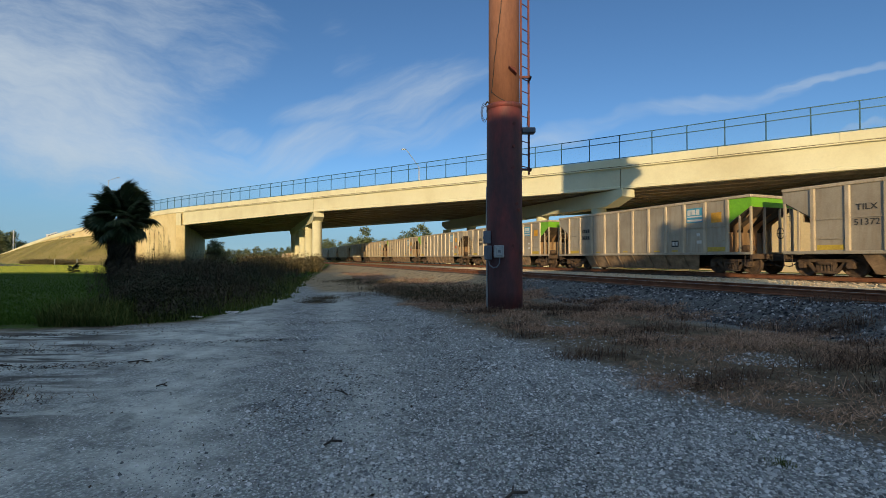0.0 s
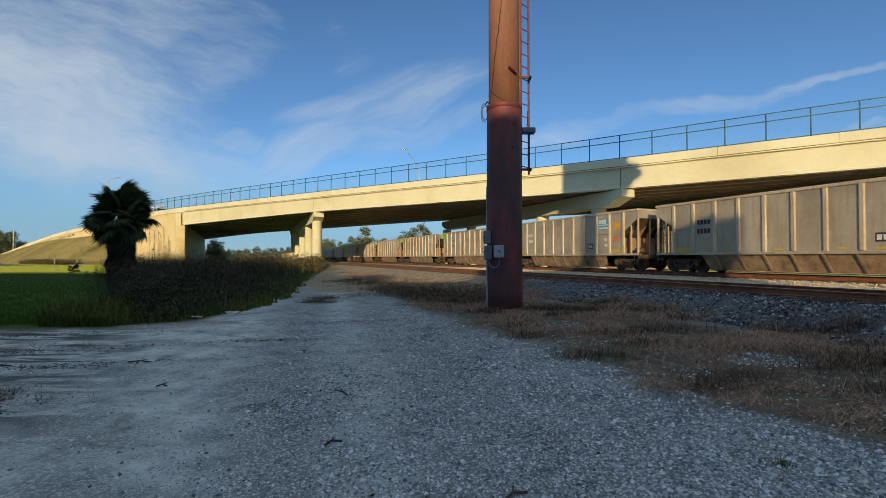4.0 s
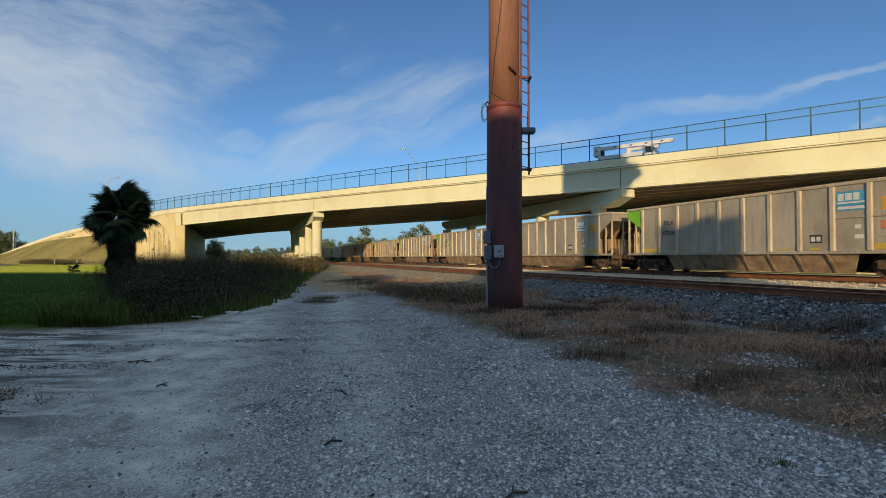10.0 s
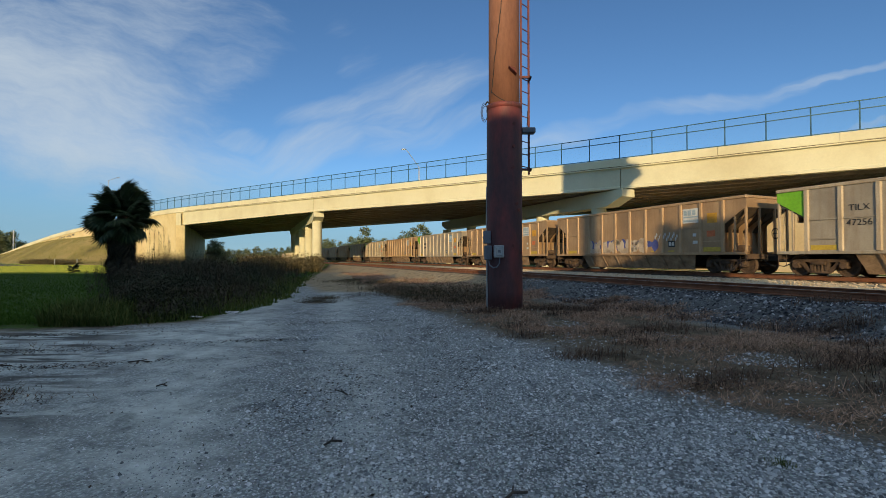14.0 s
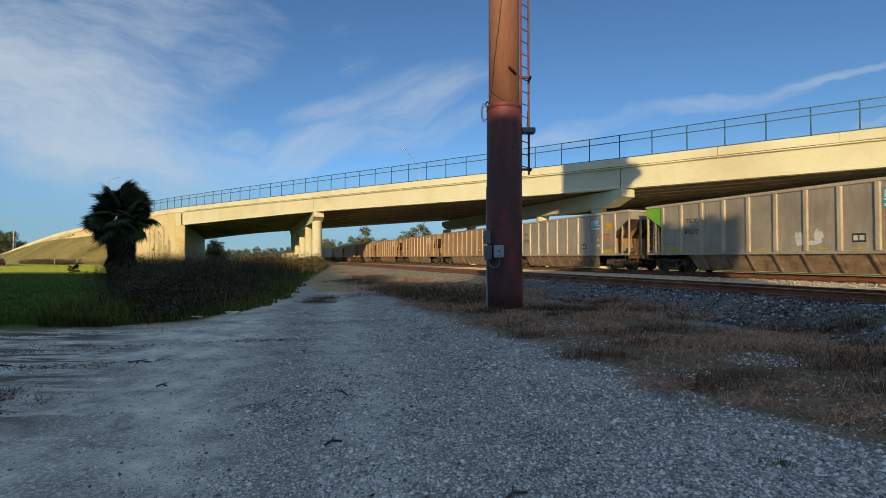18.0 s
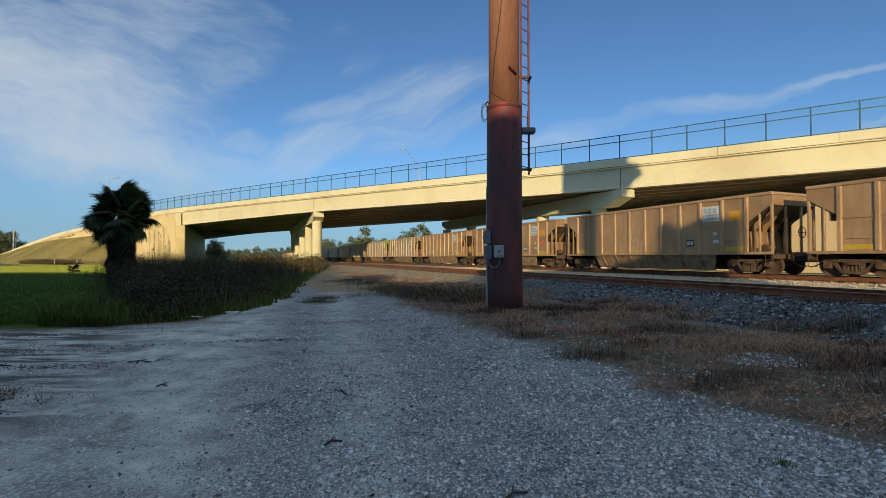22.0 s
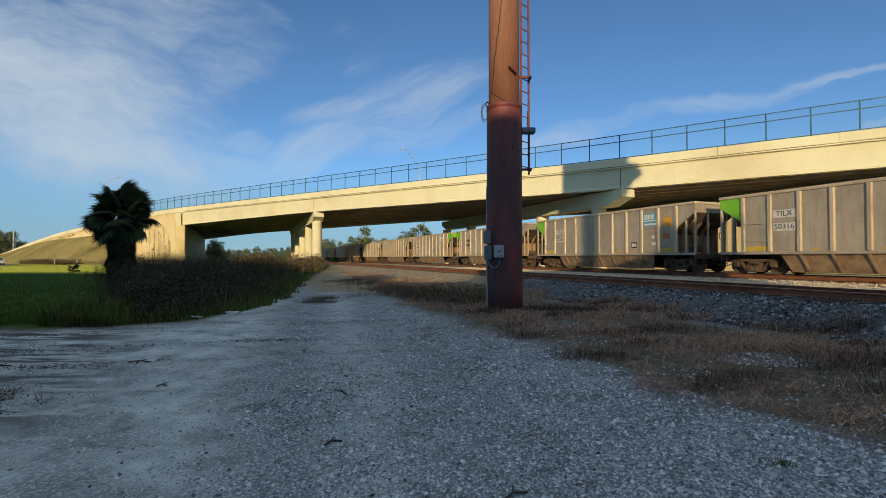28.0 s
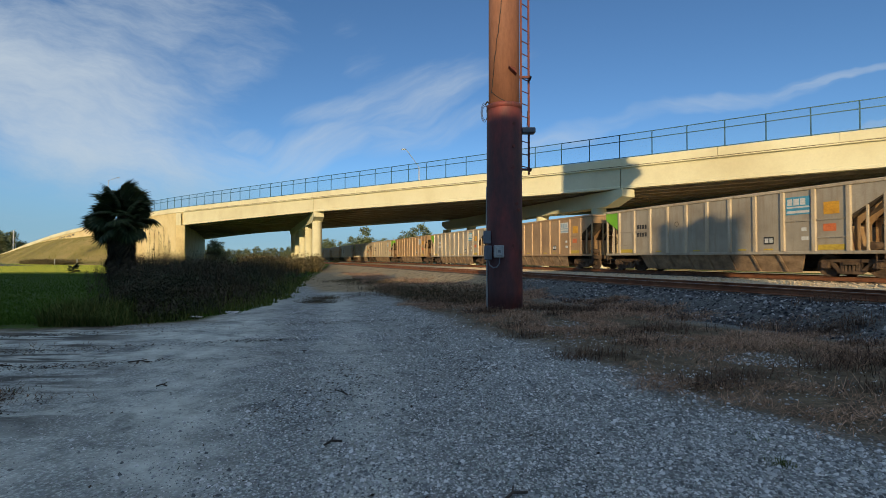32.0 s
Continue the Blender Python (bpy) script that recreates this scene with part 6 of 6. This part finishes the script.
def scatter_far_grass():
    """Sunlit grass beyond the shade, on the lawn and on the slope, and pale brush by the columns."""
    rng = random.Random(92)
    sp = Sprouts()
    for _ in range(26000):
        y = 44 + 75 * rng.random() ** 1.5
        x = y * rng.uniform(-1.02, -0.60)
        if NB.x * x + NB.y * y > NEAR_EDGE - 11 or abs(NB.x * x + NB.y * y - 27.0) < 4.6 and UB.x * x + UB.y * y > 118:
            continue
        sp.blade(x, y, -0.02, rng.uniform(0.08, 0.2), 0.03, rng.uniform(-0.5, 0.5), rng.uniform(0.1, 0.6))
    sp.put("sunny_grass", SUNNY, "short lawn grass with sunlight painted in as yellow-green", "grass")
    br = Sprouts()
    for _ in range(2600):
        y = rng.uniform(48, 70)
        x = y * rng.uniform(-0.43, -0.255)
        h = rng.uniform(0.8, 2.6) * (0.7 + 0.4 * noise.noise((x * 0.2, y * 0.2, 0)))
        br.blade(x, y, 0, h, 0.02, rng.uniform(0, 6.28), rng.uniform(0.05, 0.3))
        for _ in range(9):
            br.leaf(Vector((x + rng.gauss(0, 0.2), y + rng.gauss(0, 0.2), h * rng.uniform(0.3, 1.0))), rng.uniform(0.15, 0.4), rng.uniform(0.03, 0.09), rng.uniform(0, 6.28), rng.uniform(-0.4, 0.9))
    for _ in range(1500):
        p = on_bridge(rng.uniform(124, 150), NEAR_EDGE - rng.uniform(9.5, 14.5))
        h = rng.uniform(0.3, 1.3)
        for _ in range(7):
            br.leaf(p + Vector((rng.gauss(0, 0.25), rng.gauss(0, 0.25), h * rng.uniform(0.1, 1.0))), rng.uniform(0.2, 0.5), rng.uniform(0.04, 0.1), rng.uniform(0, 6.28), rng.uniform(-0.4, 0.9))
    br.put("brush", BRUSH, "pale brown brush and seed heads in the sun", "brush")


# far paler than GRASS_GREEN: sun on the distant lawn put into the colour
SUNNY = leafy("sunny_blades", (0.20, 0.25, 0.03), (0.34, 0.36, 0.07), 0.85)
BRUSH = leafy("brush_leaves", (0.07, 0.06, 0.025), (0.26, 0.20, 0.10), 0.9)
build_sprig()
scatter_far_grass()
DEBRIS = leafy("dark_debris", (0.02, 0.016, 0.012), (0.10, 0.08, 0.06), 0.95)
scatter_debris()

# ---- far trees ----
def tree_kind(seed, height, spread):
    """One tree as an empty with a tapered trunk, limbs and a crown of many small leaf clumps."""
    rng = random.Random(seed)
    tree = thing("tree", "leafy green tree standing beyond the railway", "tree", group="trees beyond the bridge")
    bm = bmesh.new()
    add_tube(bm, (0, 0, -0.5), (0.1, 0, height * 0.5), 0.34, 0.2, 10)
    tips = []
    for k in range(9):
        a, h = k * 2.4, height * rng.uniform(0.1, 0.6)
        r = spread * rng.uniform(0.45, 0.95)
        tip = Vector((r * math.cos(a), r * math.sin(a), height * rng.uniform(0.15, 0.95)))
        add_tube(bm, (0.1 * h / height, 0, h), tip, 0.12, 0.03, 6)
        tips.append(tip)
    tips.append(Vector((0, 0, height * 0.95)))
    part("trunk", bm, BARK, tree)
    sp = Sprouts()
    for tip in tips:
        for _ in range(11):
            c = tip + Vector((rng.gauss(0, spread * 0.22), rng.gauss(0, spread * 0.22), rng.gauss(0, height * 0.09)))
            for _ in range(26):
                d = Vector((rng.gauss(0, 1), rng.gauss(0, 1), rng.gauss(0, 0.8)))
                p = c + d * spread * 0.13
                sp.leaf(p, rng.uniform(0.6, 1.3), rng.uniform(0.2, 0.42), rng.uniform(0, 6.28), rng.uniform(-0.8, 0.8))
    part("crown", raw_mesh("crown", sp.v, sp.f, TREE_LEAF), TREE_LEAF, tree)
    return tree


def build_trees():
    rng = random.Random(61)
    kinds = [tree_kind(1, 15, 5.0), tree_kind(2, 12, 4.2), tree_kind(3, 17, 4.2)]
    # sideways slope of the line of sight, distance, height
    spots = []
    for k in range(34):
        spots.append((-0.25 + 0.235 * k / 33 + rng.uniform(-0.006, 0.006), rng.uniform(225, 300), rng.uniform(7, 11)))
    spots += [(-0.165, 210, 12.8), (-0.175, 215, 10.5), (-0.06, 190, 12), (-0.045, 185, 12.5), (-0.035, 190, 12), (-0.08, 205, 10)]
    for k in range(30):
        spots.append((-0.50 + 0.19 * k / 29 + rng.uniform(-0.005, 0.005), rng.uniform(300, 380), rng.uniform(6, 9)))
    for k in range(7):
        spots.append((-0.98 + 0.075 * k / 6, rng.uniform(230, 260), rng.uniform(13, 16.5)))
    spots += [(-0.483, 150, 7.0), (-0.468, 152, 6.0), (-0.478, 140, 5.5)]
    for k in range(14):
        spots.append((0.1 + 1.3 * k / 13, rng.uniform(170, 260), rng.uniform(9, 14)))
    heights = (15, 12, 17)
    for i, (u, dist, h) in enumerate(spots):
        k = i % 3
        m = pose(u * dist, dist, float(ground_height(u * dist, dist)) - 0.1, 0, 0, rng.uniform(0, 360)) @ Matrix.Scale(h / heights[k], 4)
        if i < 3:
            kinds[k].matrix_basis = m
        else:
            ob = copy_thing(kinds[k], Matrix())
            ob.matrix_basis = m


build_trees()


# ---- lamps on the bridge, poles by the road ----
def street_lamp(s, n, tall, flip=1, mast=0.66):
    z = parapet_top(s) - 0.95
    p = on_bridge(s, n, z)
    lamp = thing("street_lamp", "white aluminium street lamp on the bridge", "street lamp", Matrix.Translation(p), group="street lamps on the bridge")
    part("mast", tube((0, 0, 0), (0, 0, tall * mast), 0.12, 0.08, 10), POLE_WHITE, lamp)
    bm = bmesh.new()
    pts = [Vector((-2.2 * flip * math.sin(k / 8 * 1.45), 0, tall * mast + tall * (1 - mast) * math.sin(k / 8 * 1.5))) for k in range(9)]
    chain(bm, pts, 0.05, 8)
    part("arm", bm, GALVANISED, lamp)
    e = pts[-1]
    part("lamp_head", box(e.x - 0.75 * flip if flip > 0 else e.x, -0.17, e.z - 0.08, e.x if flip > 0 else e.x + 0.75, 0.17, e.z + 0.1, 0.06), GALVANISED, lamp)
    return lamp


street_lamp(48.7, NEAR_EDGE + 13.0, 8.8)
street_lamp(144.0, NEAR_EDGE + 2.0, 13.0, -1, 0.94)
for u, dist, h in ((-0.905, 205.0, 13.5), (-0.90, 240.0, 12.0)):
    ob = thing("utility_pole", "pale utility pole beside the road", "utility pole", pose(u * dist, dist, 0), group="utility poles by the road")
    part("shaft", tube((0, 0, -0.3), (0, 0, h), 0.24, 0.17, 10), POLE_WHITE, ob)
    part("crossarm", box(-1.0, -0.06, h - 0.8, 1.0, 0.06, h - 0.65), BARK, ob)
for u, dist, h in ((-0.817, 100.0, 1.3), (-0.77, 100.0, 1.2)):
    ob = thing("marker_post", "short pale marker post in the grass", "post", pose(u * dist, dist, 0), group="marker posts")
    part("stake", box(-0.06, -0.06, -0.1, 0.06, 0.06, h, 0.01), GALVANISED, ob)
    part("cap", box(-0.08, -0.08, h, 0.08, 0.08, h + 0.06, 0.01), GALVANISED, ob)

# ---- side road at the foot of the embankment ----
ROAD_N = 27.0
verts, faces = [], []
for i in range(41):
    s = 120 + 8 * i
    for a in (-4.0, 4.0):
        verts.append(on_bridge(s, ROAD_N + a, 0.02))
for i in range(40):
    faces.append((2 * i, 2 * i + 2, 2 * i + 3, 2 * i + 1))
tagged(new("road_side", raw_mesh("road", verts, faces, ASPHALT)), "grey asphalt side road beside the embankment", "road", kind="structure")


# ---- road vehicles ----
GLASS = surface("dark_glass", (0.02, 0.025, 0.03), (0.015, 0.02, 0.025), (0.03, 0.035, 0.04), 5, 1, 0.08, relief=0.0)
CAR_RED = surface("dark_red_paint", (0.16, 0.02, 0.018), (0.13, 0.015, 0.015), (0.19, 0.025, 0.02), 20, 1, 0.25, space="Object", relief=0.0)
CAR_WHITE = surface("white_car_paint", (0.76, 0.76, 0.75), (0.7, 0.7, 0.69), (0.8, 0.8, 0.79), 20, 1, 0.25, space="Object", relief=0.0)
RED_GLOW = surface("red_lens", (0.4, 0.02, 0.02), (0.35, 0.02, 0.02), (0.45, 0.03, 0.03), 20, 1, 0.3, space="Object", relief=0.0)


def add_wheel(parent, x, y, r, w):
    wheel = part("wheel", lathe([(r * 0.6, 0.0), (r * 0.97, 0.0), (r, 0.03), (r, w - 0.03), (r * 0.97, w), (r * 0.6, w)], 24), BLACK, parent, at=pose(x, y - w / 2, r, -90, 0, 0))
    part("rim", lathe([(r * 0.58, -0.01), (r * 0.5, 0.03), (r * 0.2, 0.05), (r * 0.15, w + 0.01)], 18), GALVANISED, wheel)
    return wheel


def build_sedan(label, paint):
    car = thing("passenger_car", label, "car", group="cars on the side road")
    prof = [(-2.2, 0.35), (-2.25, 0.75), (-1.6, 0.92), (-0.9, 1.38), (0.6, 1.42), (1.35, 0.95), (2.15, 0.8), (2.25, 0.5), (2.2, 0.32)]
    bm = bmesh.new()
    add_prism(bm, [(x, -0.88, z) for x, z in prof], (0, 1.76, 0))
    bmesh.ops.recalc_face_normals(bm, faces=bm.faces)
    bmesh.ops.bevel(bm, geom=bm.edges[:], offset=0.06, segments=2, affect="EDGES")
    part("body", bm, paint, car)
    for y in (-0.885, 0.865):
        part("side_window", prism([(-1.25, y, 0.98), (-0.8, y, 1.32), (0.52, y, 1.35), (1.1, y, 0.98)], (0, 0.02, 0)), GLASS, car)
    part("windscreen", prism([(1.30, -0.7, 1.0), (0.70, -0.65, 1.38), (0.70, 0.65, 1.38), (1.30, 0.7, 1.0)], (0.03, 0, 0.03)), GLASS, car)
    part("rear_window", prism([(-1.55, -0.7, 0.97), (-0.98, -0.65, 1.35), (-0.98, 0.65, 1.35), (-1.55, 0.7, 0.97)], (-0.03, 0, 0.03)), GLASS, car)
    for y in (-0.7, 0.5):
        part("tail_light", box(-2.27, y, 0.62, -2.2, y + 0.2, 0.78, 0.01), RED_GLOW, car)
        part("headlight", box(2.18, y, 0.6, 2.25, y + 0.2, 0.74, 0.01), CAR_WHITE, car)
    for x in (-1.35, 1.4):
        for y in (-0.8, 0.8):
            add_wheel(car, x, y, 0.33, 0.2)
    return car


def build_bucket_truck():
    tk = thing("bucket_truck", "white utility bucket truck with its boom folded along the top", "truck")
    part("chassis", box(-4.3, -0.45, 0.6, 3.9, 0.45, 0.85, 0.03), BLACK, tk)
    cab = bmesh.new()
    add_prism(cab, [(1.7, -1.15, 0.7), (3.95, -1.15, 0.7), (4.1, -1.15, 1.45), (3.1, -1.15, 1.65), (2.75, -1.15, 2.5), (1.75, -1.15, 2.55)], (0, 2.3, 0))
    bmesh.ops.recalc_face_normals(cab, faces=cab.faces)
    bmesh.ops.bevel(cab, geom=cab.edges[:], offset=0.06, segments=2, affect="EDGES")
    part("cab", cab, CAR_WHITE, tk)
    part("windscreen", prism([(3.16, -1.0, 1.68), (2.84, -0.95, 2.42), (2.84, 0.95, 2.42), (3.16, 1.0, 1.68)], (0.03, 0, 0.01)), GLASS, tk)
    for y in (-1.165, 1.145):
        part("side_window", prism([(1.95, y, 1.7), (1.95, y, 2.35), (2.62, y, 2.32), (2.9, y, 1.7)], (0, 0.02, 0)), GLASS, tk)
        part("mirror", box(2.95, y * 1.2 - 0.08, 1.75, 3.02, y * 1.2 + 0.08, 2.2, 0.01), BLACK, tk)
    part("service_body", box(-4.4, -1.2, 0.85, 1.5, 1.2, 1.9, 0.04), CAR_WHITE, tk)
    for x in (-4.0, -2.6, -1.2, 0.2):
        part("locker_door", box(x, -1.225, 0.95, x + 1.2, -1.2, 1.8, 0.008), CAR_WHITE, tk)
    part("turntable", tube((-0.6, 0, 1.9), (-0.6, 0, 2.6), 0.42, 0.38, 16), CAR_WHITE, tk)
    part("lower_boom", box(-0.9, -0.22, 2.3, 3.4, 0.22, 2.68, 0.04), CAR_WHITE, tk)
    up = bmesh.new()
    add_prism(up, [(-4.3, -0.18, 2.72), (4.9, -0.18, 2.72), (5.15, -0.18, 2.85), (5.1, -0.18, 3.12), (-4.3, -0.18, 3.08)], (0, 0.36, 0))
    bmesh.ops.recalc_face_normals(up, faces=up.faces)
    part("upper_boom", up, CAR_WHITE, tk)
    for x in (-2.6, -0.4, 1.6, 3.6):
        part("boom_mark", box(x, -0.19, 2.86, x + 0.35, -0.18, 2.98), INK, tk)
    part("boom_rest", box(3.2, -0.12, 2.4, 3.4, 0.12, 2.75, 0.01), BLACK, tk)
    part("bucket", box(-5.3, -0.6, 2.05, -4.35, 0.25, 3.15, 0.06), CAR_WHITE, tk)
    part("bucket_mark", box(-4.95, -0.612, 2.5, -4.75, -0.6, 2.7), INK, tk)
    part("control_head", box(-4.4, -0.3, 2.2, -4.0, 0.3, 2.7, 0.04), BLACK, tk)
    for o in tk.children:
        o.data.transform(Matrix.Diagonal((0.76, 1, 1, 1)))
    for x in (-2.4, 2.3):
        for y in (-1.0, 1.0):
            add_wheel(tk, x, y, 0.5, 0.28)
    return tk


truck = build_bucket_truck()
red_car = build_sedan("dark red sedan waiting on the side road", CAR_RED)
white_car = build_sedan("white sedan driving on the side road", CAR_WHITE)


# ---- what moves ----
def travelled(t):
    """Metres that the train has gone since the start."""
    slip = float(np.interp(t, [0, 1, 2, 4, 6, 8, 11, 12, 17, 19, 20, 22, 23, 24, 25, 28, 30, 32], [0.0, 0.12, 0.15, 0.2, 0.28, 0.08, 0.0, -0.02, 0.05, 0.0, -0.1, -0.1, -0.17, 0.37, 0.36, 0.1, 0.05, 0.05]))
    return -0.0792 + 18.5832 * t - 0.0060257 * t * t - 0.00000495 * t ** 3 - slip


def share(ob, source):
    """Turn like the source part."""
    ob.rotation_mode = "QUATERNION"
    data = ob.animation_data_create()
    data.action = source.animation_data.action
    data.action_slot = source.animation_data.action_slot


def motions():
    # the train: far corner of the first car stands 13.56 m along the track at the start
    for j, car in enumerate(cars):
        rows = []
        for t in range(33):
            p = on_track(13.56 - HALF + PITCH * j - travelled(t), TRAIN_TRACK, RAIL_Z)
            rows.append((t, pose(p.x, p.y, p.z, 0, 0, TRAIN_TURN)))
        walk(car, rows)
    # wheels roll under the cars
    for x in (0.89, -0.89):
        first = None
        for car in cars:
            for tr in [o for o in car.children if o.name.startswith("truck")]:
                for w in [o for o in tr.children if o.name.startswith("wheelset") and o.location.x * x > 0]:
                    if first is None:
                        first = w
                        walk(w, [(k / 30, Matrix.Translation((x, 0, 0.46)) @ Matrix.Rotation(travelled(k / 30) / 0.46, 4, "Y")) for k in range(961)])
                    else:
                        share(w, first)
    # high cloud drifts to the right
    walk(clouds, [(0.0, pose(0, 0, 0, 0, 0, 0)), (32.0, pose(0, 0, 0, 0, 0, -1.3))])
    # bucket truck along the bridge; s is the place of its tail
    tail = [(0.0, 196.0), (3.0, 142.0), (6.0, 87.6), (7.5, 60.3), (9.0, 34.0), (10.0, 16.5), (11.0, -1.0), (14.0, -54.0), (20.0, -160.0), (26.0, -266.0), (32.0, -372.0)]
    rows = []
    turn = math.degrees(math.atan2(-UB.y, -UB.x))
    for t, s in tail:
        c = s - 4.0
        slope = math.degrees(math.atan2(parapet_top(c - 4) - parapet_top(c + 4), 8.0))
        p = on_bridge(c, NEAR_EDGE + 3.6, parapet_top(c) - 0.93)
        rows.append((t, pose(p.x, p.y, p.z, 0, -slope, turn)))
    walk(truck, rows)
    # cars on the side road
    turn = math.degrees(math.atan2(UB.y, UB.x))

    def side_road(ob, places, lane):
        r = []
        for t, s in places:
            p = on_bridge(s, ROAD_N + lane, 0.02)
            r.append((t, pose(p.x, p.y, p.z, 0, 0, turn)))
        walk(ob, r)

    side_road(red_car, RED_PLACES, -1.8)
    side_road(white_car, WHITE_PLACES, 1.8)


RED_PLACES = [(0.0, 185.0), (14.0, 152.0), (16.0, 131.0), (17.0, 125.6), (18.0, 123.6), (19.0, 124.2), (20.0, 126.0), (21.5, 132.0), (24.0, 148.0), (32.0, 200.0)]
WHITE_PLACES = [(0.0, 340.0), (20.0, 225.0), (25.0, 170.0), (27.0, 146.5), (28.0, 140.7), (29.0, 145.0), (30.0, 153.0), (32.0, 178.0)]
motions()
